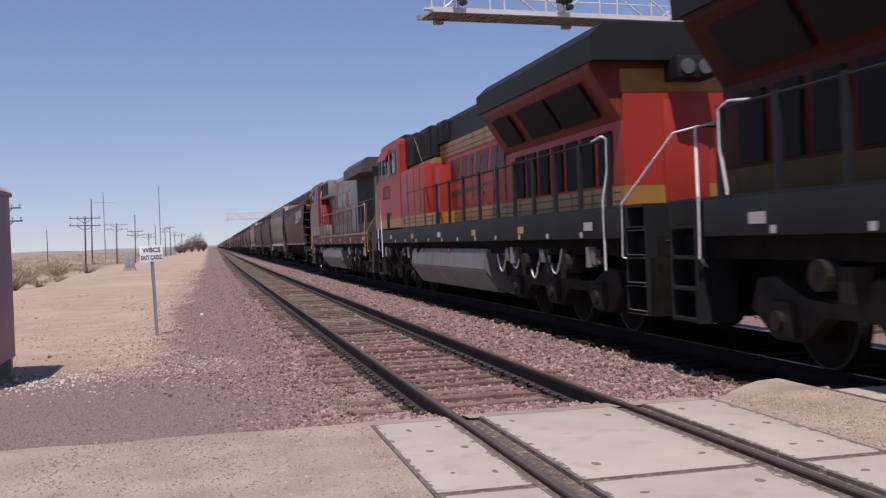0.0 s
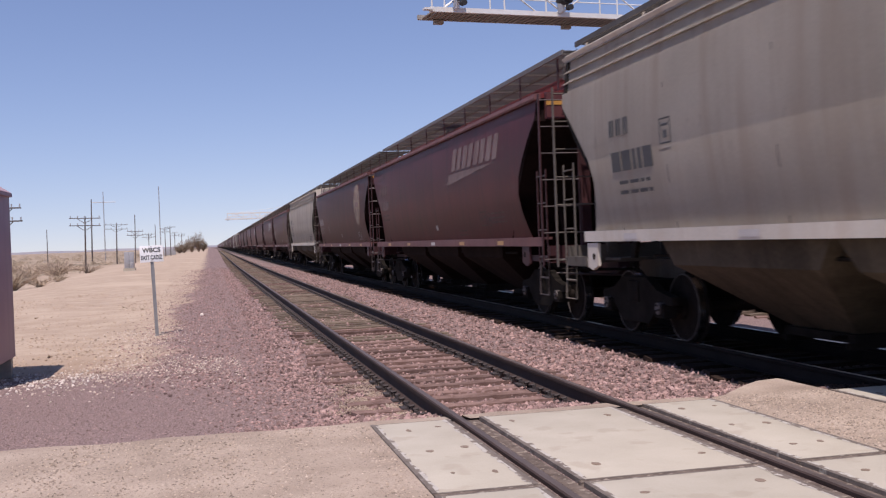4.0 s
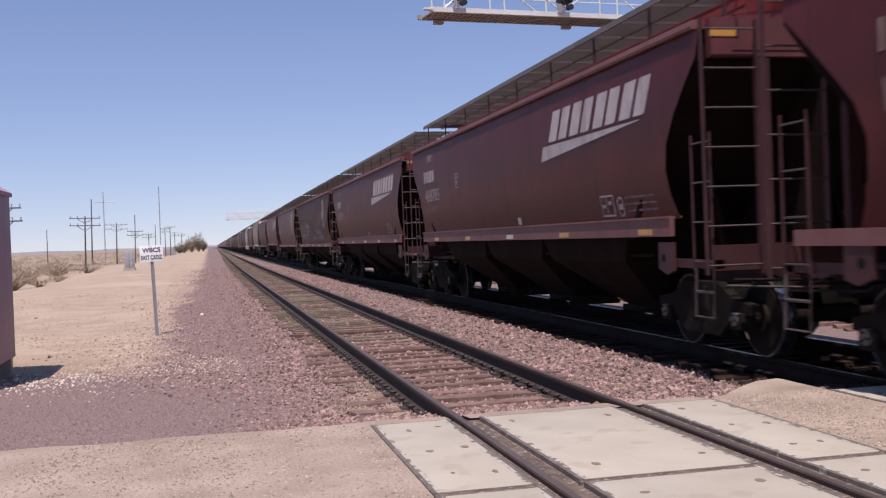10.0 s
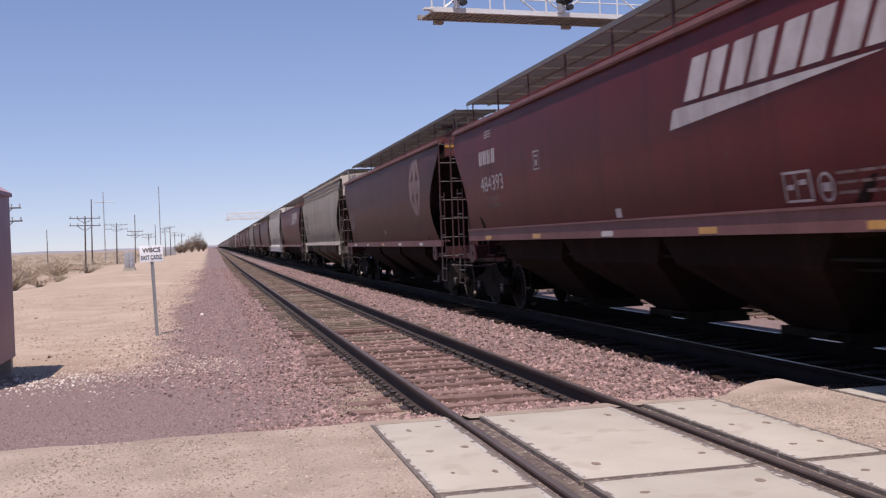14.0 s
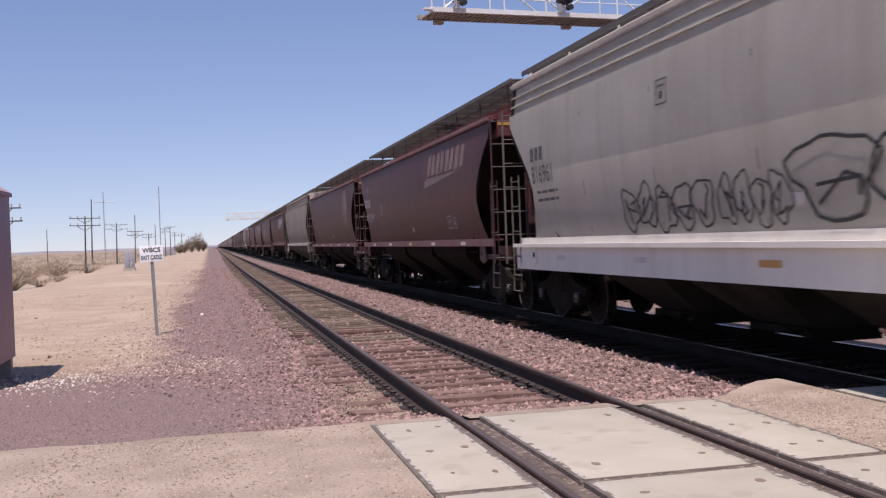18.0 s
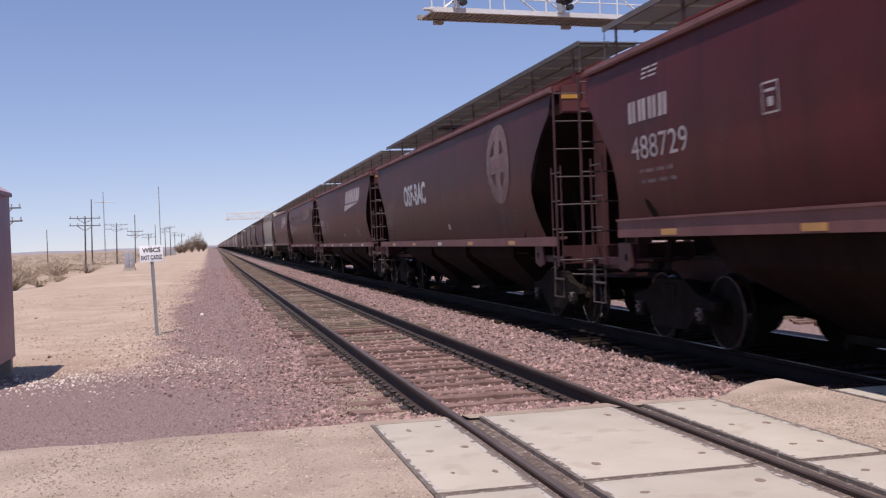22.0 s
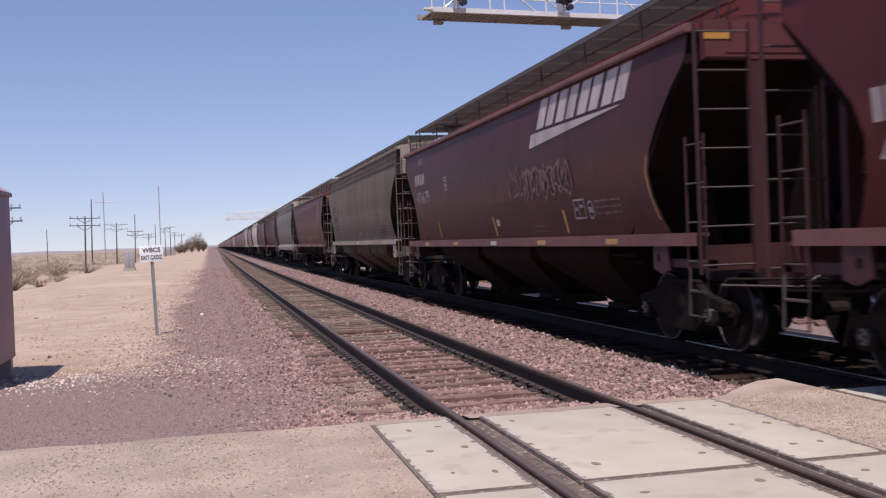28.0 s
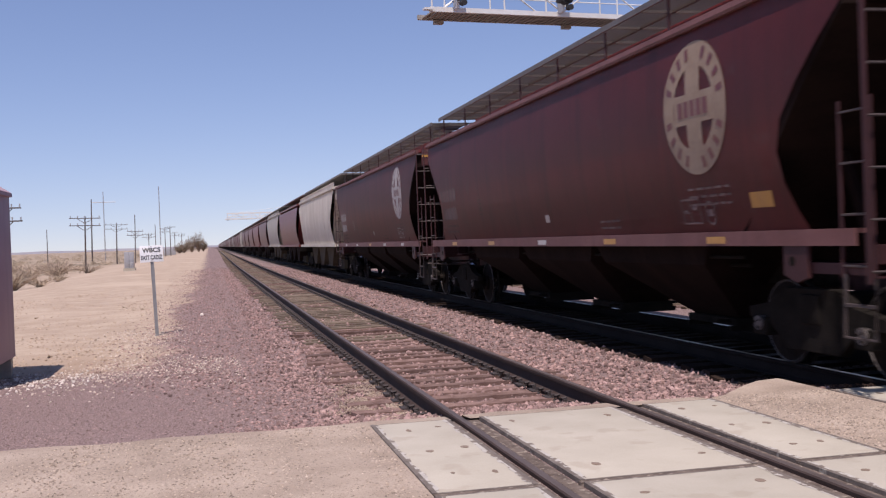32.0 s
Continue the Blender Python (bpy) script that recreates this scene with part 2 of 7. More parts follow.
M["chip"] = surf("road_chipping", (0.28, 0.215, 0.165), (0.44, 0.355, 0.28), 8, 0.9, 0, 0.3, 50, island=0.45, spec=0.2)
M["roof_mid"] = surf("weathered_walkway", (0.066, 0.0592, 0.0517), (0.108, 0.0977, 0.0854), 3, 0.7, 0.1, 0.1)
M["spill"] = surf("tan_dirt_crumb", (0.33, 0.245, 0.18), (0.46, 0.36, 0.275), 8, 0.95, 0, 0.3, 50, island=0.25, spec=0.1)
# stones and ties of track 2 carry the train's shade in their colour
M["stone_dark"] = surf("train_shade_ballast_stone", (0.026, 0.0147, 0.0106), (0.0624, 0.0359, 0.0257), 6, 0.9, 0, 0.4, 50, island=0.5, spec=0.2)
M["tie_dark"] = surf("train_shade_tie_wood", (0.0168, 0.0094, 0.006), (0.0384, 0.0224, 0.0144), 7, 0.9, 0, 0.8, 60, rand=0.3, spec=0.2)
M["paint_pale"] = surf("thin_pale_spray", (0.20, 0.165, 0.16), (0.34, 0.30, 0.29), 3, 0.6, 0, 0.0, 20, (0.14, 0.09, 0.085, 0.7))
# grey ends and deep-silled bays: shade put into a near-black colour
M["grey_soot"] = surf("shade_dark_grey_paint", (0.018, 0.015, 0.013), (0.05, 0.042, 0.035), 1.2, 0.85, 0, 0.1, 20, (0.012, 0.01, 0.008, 0.6), spec=0.1)
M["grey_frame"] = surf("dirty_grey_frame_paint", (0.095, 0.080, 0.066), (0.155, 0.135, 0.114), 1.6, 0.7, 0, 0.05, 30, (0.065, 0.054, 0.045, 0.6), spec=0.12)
# flare paint: soot, with the shade below the wing put in as well
M["orange_sooty"] = surf("soot_and_shade_orange_paint", (0.15, 0.024, 0.013), (0.24, 0.036, 0.017), 0.8, 0.55, 0, 0.02, 30, (0.055, 0.016, 0.011, 0.8), spots=(0.04, 0.014, 0.01, 1.6, 0.58, 0.6), spec=0.25)
M["red_faded"] = surf("faded_red_lettering", (0.150, 0.030, 0.038), (0.205, 0.044, 0.050), 1.4, 0.5, 0, 0.02, 30, (0.12, 0.06, 0.06, 0.7))
M["worn_edge"] = surf("spalled_panel_edge", (0.36, 0.325, 0.28), (0.50, 0.46, 0.405), 9, 0.9, 0, 0.4, 60, spots=(0.16, 0.125, 0.10, 12.0, 0.50, 0.9), spec=0.2)
M["white_stone"] = surf("whitish_stone_chip", (0.52, 0.44, 0.38), (0.70, 0.62, 0.55), 8, 0.9, 0, 0.3, 50, island=0.25)
M["sill_red"] = surf("grimy_sill_shaded_end_red_paint", (0.085, 0.026, 0.028), (0.135, 0.040, 0.042), 1.6, 0.6, 0, 0.03, 30, (0.05, 0.03, 0.026, 0.7), spec=0.25)
M["deck_under"] = surf("rusty_galvanised_deck", (0.26, 0.22, 0.18), (0.40, 0.36, 0.31), 5, 0.7, 0.1, 0.1, 40, spots=(0.2, 0.13, 0.09, 6.0, 0.6, 0.6))
M["scrub_tree"] = surf("grey_brown_scrub_leaf", (0.13, 0.10, 0.072), (0.23, 0.18, 0.13), 1.5, 0.9, 0, 0.0, 20, island=0.3, spec=0.1)
M["clod"] = surf("tan_dirt_clod", (0.30, 0.215, 0.15), (0.46, 0.355, 0.26), 8, 0.95, 0, 0.3, 50, island=0.35, spec=0.1)
M["red_brown_screen"] = surf("rusty_brown_screen", (0.06, 0.022, 0.014), (0.10, 0.038, 0.024), 12, 0.8, 0, 0.3, spec=0.2)
# rail colour blackened for the shade of the train above it
M["rail_train_shade"] = surf("train_shade_rail", (0.012, 0.009, 0.008), (0.024, 0.018, 0.016), 2, 0.85, 0.0, 0.1, spec=0.1)
M["tag_brown"] = surf("dull_brown_spray", (0.13, 0.095, 0.07), (0.20, 0.15, 0.11), 3, 0.6)
M["brown_dusty"] = surf("dusty_brown_ledge_paint", (0.1318, 0.0554, 0.0504), (0.1913, 0.0882, 0.0806), 1.6, 0.6, 0, 0.03, 30, (0.0935, 0.042, 0.0386, 0.5), spec=0.25)
M["seam_dirt"] = surf("dirty_weld_seam", (0.20, 0.165, 0.135), (0.30, 0.25, 0.205), 2.5, 0.8, 0, 0.0, 20, spec=0.1)
# haze of the distance is put into the hills' pale colour
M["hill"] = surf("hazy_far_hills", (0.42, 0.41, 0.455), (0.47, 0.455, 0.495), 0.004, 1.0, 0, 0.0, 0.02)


def ground_material():
    """Desert dirt, pink ballast along the tracks and scrubby flats, told apart by place."""
    m = bpy.data.materials.new("desert_ground")
    m.use_nodes = True
    n, l = m.node_tree.nodes, m.node_tree.links
    b = n["Principled BSDF"]
    b.inputs["Roughness"].default_value = 0.95
    geo = n.new("ShaderNodeNewGeometry")
    sep = n.new("ShaderNodeSeparateXYZ")
    l.new(geo.outputs["Position"], sep.inputs[0])

    def noise_at(scale, detail=5.0):
        k = n.new("ShaderNodeTexNoise")
        k.inputs["Scale"].default_value, k.inputs["Detail"].default_value = scale, detail
        l.new(geo.outputs["Position"], k.inputs["Vector"])
        return k.outputs[0]

    def math_node(op, a, c, d=None):
        k = n.new("ShaderNodeMath")
        k.operation = op
        for i, v in enumerate((a, c, d)):
            if v is None:
                continue
            if isinstance(v, (int, float)):
                k.inputs[i].default_value = v
            else:
                l.new(v, k.inputs[i])
        return k.outputs[0]

    def step(v, lo, hi):
        k = n.new("ShaderNodeMapRange")
        k.interpolation_type = "SMOOTHSTEP"
        l.new(v, k.inputs[0])
        k.inputs[1].default_value, k.inputs[2].default_value = lo, hi
        return k.outputs[0]

    def mix(f, a, c):
        k = n.new("ShaderNodeMix")
        k.data_type = "RGBA"
        l.new(f, k.inputs[0])
        for i, v in ((6, a), (7, c)):
            if isinstance(v, tuple):
                k.inputs[i].default_value = (*v, 1)
            else:
                l.new(v, k.inputs[i])
        return k.outputs[2]
    big, mid, fine, grit = noise_at(0.12), noise_at(1.3), noise_at(14.0), noise_at(55.0, 2.0)
    dirt = mix(step(mid, 0.35, 0.7), (0.37, 0.272, 0.192), (0.45, 0.345, 0.25))
    dirt = mix(step(fine, 0.55, 0.75), dirt, (0.30, 0.217, 0.155))
    dirt = mix(step(big, 0.5, 0.7), dirt, (0.47, 0.36, 0.262))
    ballast = mix(step(grit, 0.35, 0.65), (0.105, 0.066, 0.058), (0.30, 0.205, 0.18))
    ballast = mix(step(fine, 0.52, 0.7), ballast, (0.225, 0.152, 0.135))
    # ground of track 2: the train's shade painted in as a dark tone
    blackened = mix(step(grit, 0.35, 0.65), (0.04, 0.03, 0.026), (0.11, 0.082, 0.072))
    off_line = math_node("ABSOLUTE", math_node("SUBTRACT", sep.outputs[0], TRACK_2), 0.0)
    ballast = mix(step(off_line, 1.55, 1.2), ballast, blackened)
    flats = mix(step(noise_at(0.06, 8.0), 0.42, 0.6), (0.385, 0.285, 0.20), (0.20, 0.155, 0.10))
    wob = math_node("MULTIPLY_ADD", mid, 1.6, math_node("MULTIPLY_ADD", big, 2.0, -1.8))
    edge = math_node("ADD", sep.outputs[0], wob)
    near = math_node("ADD", sep.outputs[1], wob)
    shoulder = math_node("MULTIPLY_ADD", step(sep.outputs[1], 20.0, 70.0), 0.5, -1.0)
    on_bed = step(math_node("SUBTRACT", edge, shoulder), -0.25, 0.25)
    on_apron = math_node("SUBTRACT", 1.0, step(near, 15.4, 16.6))
    far = step(math_node("MULTIPLY_ADD", edge, -1.0, math_node("MULTIPLY", sep.outputs[1], 0.02)), 17.0, 23.0)
    band = math_node("MULTIPLY", step(near, 15.6, 16.4), math_node("SUBTRACT", 1.0, step(near, 17.0, 19.5)))
    dirt = mix(math_node("MULTIPLY", band, step(mid, 0.3, 0.62)), dirt, (0.31, 0.215, 0.145))
    col = mix(far, dirt, flats)
    col = mix(math_node("MAXIMUM", on_bed, on_apron), col, ballast)
    l.new(col, b.inputs["Base Color"])
    bp = n.new("ShaderNodeBump")
    bp.inputs["Strength"].default_value, bp.inputs["Distance"].default_value = 0.5, 0.03
    l.new(math_node("ADD", fine, grit), bp.inputs["Height"])
    l.new(bp.outputs[0], b.inputs["Normal"])
    return m


M["ground"] = ground_material()


# ---- mesh helpers ----
def part(name, bm, material, parent=None, label=""):
    """Links a bmesh as one mesh object under a thing or part."""
    me = bpy.data.meshes.new(name)
    if isinstance(material, str):
        material = [material]
    for k in material:
        me.materials.append(M[k])
    bmesh.ops.recalc_face_normals(bm, faces=bm.faces)
    bm.to_mesh(me)
    bm.free()
    me.set_sharp_from_angle(angle=radians(24))
    ob = new(name, me)
    ob.parent = parent
    if label:
        ob["label"] = label
    return ob


def raw(name, verts, faces, material, parent=None, label=""):
    me = bpy.data.meshes.new(name)
    me.from_pydata(verts, [], faces)
    me.materials.append(M[material])
    ob = new(name, me)
    ob.parent = parent
    if label:
        ob["label"] = label
    return ob


def again(ob, name, parent, at=(0, 0, 0), turn=0.0):
    """Another object on the same mesh."""
    o = new(name, ob.data)
    o.parent = parent
    o.location = at
    o.rotation_euler = (0, 0, turn)
    return o


def box(bm, x0, x1, y0, y1, z0, z1, bevel=0.0, mi=0):
    v = [bm.verts.new((x, y, z)) for z in (z0, z1) for x, y in ((x0, y0), (x1, y0), (x1, y1), (x0, y1))]
    fs = [bm.faces.new([v[i] for i in q]) for q in ((3, 2, 1, 0), (4, 5, 6, 7), (0, 1, 5, 4), (1, 2, 6, 5), (2, 3, 7, 6), (3, 0, 4, 7))]
    for f in fs:
        f.material_index = mi
    if bevel:
        es = list({e for f in fs for e in f.edges})
        bmesh.ops.bevel(bm, geom=es, offset=bevel, segments=2, affect="EDGES", profile=0.6)
    return bm


def boxes(*rows, bevel=0.0):
    bm = bmesh.new()
    for r in rows:
        box(bm, *r, bevel=bevel)
    return bm


def tube(bm, pts, r, n=6, mi=0):
    """A round bar through the points."""
    pts = [Vector(p) for p in pts]
    rings = []
    for i, p in enumerate(pts):
        d = (pts[min(i + 1, len(pts) - 1)] - pts[max(i - 1, 0)]).normalized()
        a = d.orthogonal().normalized() if abs(d.z) > 0.9 else d.cross(Vector((0, 0, 1))).normalized()
        c = d.cross(a)
        rings.append([bm.verts.new(p + (a * math.cos(k * math.tau / n) + c * math.sin(k * math.tau / n)) * r) for k in range(n)])
    for a, c in zip(rings, rings[1:]):
        for k in range(n):
            bm.faces.new((a[k], a[(k + 1) % n], c[(k + 1) % n], c[k])).material_index = mi
    bm.faces.new(rings[0]).material_index = mi
    bm.faces.new(rings[-1][::-1]).material_index = mi
    return bm


def tubes(paths, r, n=6):
    bm = bmesh.new()
    for p in paths:
        tube(bm, p, r, n)
    return bm


def prism(bm, outline, a, c, axis="x", mi=0):
    """A flat outline pushed along an axis from a to c. The outline is (y, z) for x, (x, z) for y, (x, y) for z."""
    def at(u, w, t):
        return {"x": (t, u, w), "y": (u, t, w), "z": (u, w, t)}[axis]
    lo = [bm.verts.new(at(u, w, a)) for u, w in outline]
    hi = [bm.verts.new(at(u, w, c)) for u, w in outline]
    k = len(outline)
    fs = [bm.faces.new(lo), bm.faces.new(hi[::-1])]
    fs += [bm.faces.new((lo[i], lo[(i + 1) % k], hi[(i + 1) % k], hi[i])) for i in range(k)]
    for f in fs:
        f.material_index = mi
    return bm


def disc(bm, centre, r, half, axis="x", n=24, mi=0):
    c = Vector(centre)
    pts = [(r * math.cos(k * math.tau / n), r * math.sin(k * math.tau / n)) for k in range(n)]
    i = "xyz".index(axis)
    o = [(c[1] + u, c[2] + w) if i == 0 else (c[0] + u, c[2] + w) if i == 1 else (c[0] + u, c[1] + w) for u, w in pts]
    return prism(bm, o, c[i] - half, c[i] + half, axis, mi)


def thing(name, label, category, group="", at=(0, 0, 0)):
    ob = new(name)
    ob.empty_display_size = 0.3
    ob.location = at
    return tagged(ob, label, category, group)


def smoothstep(a, c, t):
    t = min(1.0, max(0.0, (t - a) / (c - a)))
    return t * t * (3 - 2 * t)


# ---- ground ----
def ground_z(x, y):
    z = -0.245
    z += -0.85 * smoothstep(-5.0, -17.0, x) * smoothstep(14.0, 40.0, y)
    z += -0.10 * smoothstep(0.6, -2.0, x)
    z += -0.25 * smoothstep(14.0, 22.0, x)
    z += 0.012 * smoothstep(1.2, 1.6, x) * (1 - smoothstep(3.9, 4.3, x))
    road = 1.0 - smoothstep(7.9, 10.2, y)
    z = z * (1 - road) - 0.035 * road
    if abs(x) < 200 and y < 300 and (x < 0.5 or x > 13.0):
        z += 0.012 * noise.noise((x * 0.5, y * 0.3, 3.0)) * smoothstep(9.0, 14.0, y)
    if x < -14:
        z += 0.35 * noise.noise((x * 0.08, y * 0.05, 7.0)) * smoothstep(20.0, 60.0, y)
    return z


def stretch(lo, hi, step, far_lo, far_hi):
    mids = list(np.arange(lo, hi, step))
    a, d = [hi], step
    while a[-1] < far_hi:
        d *= 1.22
        a.append(a[-1] + d)
    c, d = [lo], step
    while c[-1] > far_lo:
        d *= 1.22
        c.append(c[-1] - d)
    return c[:0:-1] + mids + a


def build_ground():
    xs, ys = stretch(-9.0, 13.0, 0.28, -4200, 4200), stretch(5.0, 42.0, 0.28, -900, 4400)
    verts = [(x, y, ground_z(x, y)) for y in ys for x in xs]
    w = len(xs)
    faces = [(j * w + i, j * w + i + 1, (j + 1) * w + i + 1, (j + 1) * w + i) for j in range(len(ys) - 1) for i in range(w - 1)]
    g = raw("ground", verts, faces, "ground")
    for p in g.data.polygons:
        p.use_smooth = True
    tagged(g, "pale tan desert dirt with pinkish ballast along the tracks", "ground", kind="structure")


build_ground()


# ---- crossing road ----
def build_road():
    """Dusty asphalt that crosses the tracks, with gaps for the concrete panels."""
    rng = random.Random(4)
    bm = bmesh.new()

    def strip(x0, x1, far, z_a, z_c):
        xs = list(np.arange(x0, x1, 0.22)) + [x1]
        rows = []
        for y_part in (-14.0, 2.0, 5.0, 7.0, None, "skirt"):
            row = []
            for i, x in enumerate(xs):
                f = far(x) + (rng.uniform(-0.035, 0.035) if y_part is None else 0.0)
                t = (x - x0) / (x1 - x0)
                z = z_a + (z_c - z_a) * t
                if y_part == "skirt":
                    row.append(bm.verts.new((x, f + 0.16, -0.26)))
                else:
                    row.append(bm.verts.new((x, f if y_part is None else y_part, z + rng.uniform(-0.004, 0.004))))
            rows.append(row)
        for a, c in zip(rows, rows[1:]):
            for i in range(len(xs) - 1):
                bm.faces.new((a[i], a[i + 1], c[i + 1], c[i]))
    wave = lambda x: 0.07 * noise.noise((x * 1.3, 2.0, 0.0)) + 0.05 * noise.noise((x * 4.0, 5.0, 0.0))
    strip(-60.0, 1.222, lambda x: 8.36 + 0.02 * x + wave(x), -0.012, -0.012)
    strip(4.256, 5.42, lambda x: 8.30 + 0.75 * smoothstep(4.2, 5.4, x) + wave(x), -0.012, -0.012)
    strip(8.45, 60.0, lambda x: 8.9 + wave(x), -0.012, -0.012)
    # fill of asphalt between panel ends and the open track
    for x0, x1 in ((1.222, 1.90), (2.06, 3.40), (3.54, 4.256)):
        xs = list(np.arange(x0, x1, 0.1)) + [x1]
        lo = [bm.verts.new((x, 8.20, -0.012)) for x in xs]
        hi = [bm.verts.new((x, 8.50 + wave(x) * 0.8, -0.03)) for x in xs]
        dn = [bm.verts.new((x, 8.66 + wave(x) * 0.8, -0.26)) for x in xs]
        for i in range(len(xs) - 1):
            bm.faces.new((lo[i], lo[i + 1], hi[i + 1], hi[i]))
            bm.faces.new((hi[i], hi[i + 1], dn[i + 1], dn[i]))
    road = part("road", bm, "asphalt")
    tagged(road, "dusty tan asphalt road crossing the tracks, ragged gravel edge", "road", kind="structure")


def build_panels(x_track, rows, first):
    """Concrete crossing panels: two field panels and a gauge panel a row, steel edged."""
    rng = random.Random(21)
    for k in range(rows):
        y1 = first - 2.42 * k
        y0 = y1 - 2.365
        for a, c, lab in ((-1.50, -0.85, "field"), (-0.585, 0.60, "gauge"), (0.87, 1.53, "field")):
            p = thing("crossing_panel", "pale worn concrete crossing panel with rusty steel edges", "concrete panel", "crossing panels", (x_track, 0, 0))
            bm = boxes((a + 0.03, c - 0.03, y0 + 0.02, y1 - 0.02, -0.26, -0.004), bevel=0.008)
            part("slab", bm, "concrete", p)
            bm = boxes((a, a + 0.03, y0, y1, -0.2, -0.002), (c - 0.03, c, y0, y1, -0.2, -0.002), (a + 0.03, c - 0.03, y0, y0 + 0.02, -0.2, -0.006), (a + 0.03, c - 0.03, y1 - 0.02, y1, -0.2, -0.006))
            part("steel_edge", bm, "steel_edge", p)
            for e in (a + 0.03, c - 0.03):
                inward = 1 if e < (a + c) / 2 else -1
                line = [(e, y0 + 0.03 + 0.08 * q) for q in range(30)]
                rim = [(e + inward * rng.uniform(0.008, 0.042), y) for _, y in line]
                bm = bmesh.new()
                vs = [[bm.verts.new((u, w, -0.0025)) for u, w in r] for r in (line, rim)]
                for q in range(29):
                    bm.faces.new((vs[0][q], vs[0][q + 1], vs[1][q + 1], vs[1][q]))
                part("worn_edge", bm, "worn_edge", p)
            for ys in (y0 + 0.42, y0 + 1.22, y0 + 2.03):
                for xs in ((a + 0.22, c - 0.2) if lab == "gauge" else (a + 0.22, c - 0.17)):
                    if ys == y0 + 1.22 and lab == "gauge":
                        continue
                    w, d = rng.uniform(0.016, 0.034), rng.uniform(0.02, 0.05)
                    xs, yy = xs + rng.uniform(-0.03, 0.03), ys + rng.uniform(-0.05, 0.05)
                    bm = prism(bmesh.new(), [(xs + w * math.cos(q * 0.785) * rng.uniform(0.7, 1.2), yy + d * math.sin(q * 0.785) * rng.uniform(0.7, 1.2)) for q in range(8)], -0.02, -0.001, "z")
                    part("bolt_recess", bm, "recess", p)
    bm = bmesh.new()
    for a, c in ((-0.85, -0.80), (-0.70, -0.60), (0.62, 0.70), (0.80, 0.87)):
        box(bm, x_track + a + 0.002, x_track + c - 0.002, first - 2.42 * rows, first, -0.2, -0.028)
    tagged(part("flangeway_filler", bm, "rubber"), "dirty rubber flangeway strips beside the rails", "rubber strip", kind="structure")
    for k in range(1, rows):
        y = first - 2.42 * k + 0.0275
        bm = boxes((x_track - 1.495, x_track - 0.85, y - 0.027, y + 0.027, -0.2, -0.008), (x_track - 0.6, x_track + 0.62, y - 0.027, y + 0.027, -0.2, -0.008), (x_track + 0.87, x_track + 1.55, y - 0.027, y + 0.027, -0.2, -0.008))
        tagged(part("panel_joint", bm, "rubber"), "dark gravel-filled joint between concrete panels", "joint", kind="structure")


# ---- tracks ----
RAIL_OUTLINE = [(-0.075, -0.178), (0.075, -0.178), (0.075, -0.166), (0.016, -0.15), (0.010, -0.135), (0.010, -0.055), (0.032, -0.042), (0.036, -0.034), (0.036, -0.008), (0.024, 0.0), (-0.024, 0.0), (-0.036, -0.008), (-0.036, -0.034), (-0.032, -0.042), (-0.010, -0.055), (-0.010, -0.135), (-0.016, -0.15), (-0.075, -0.166)]


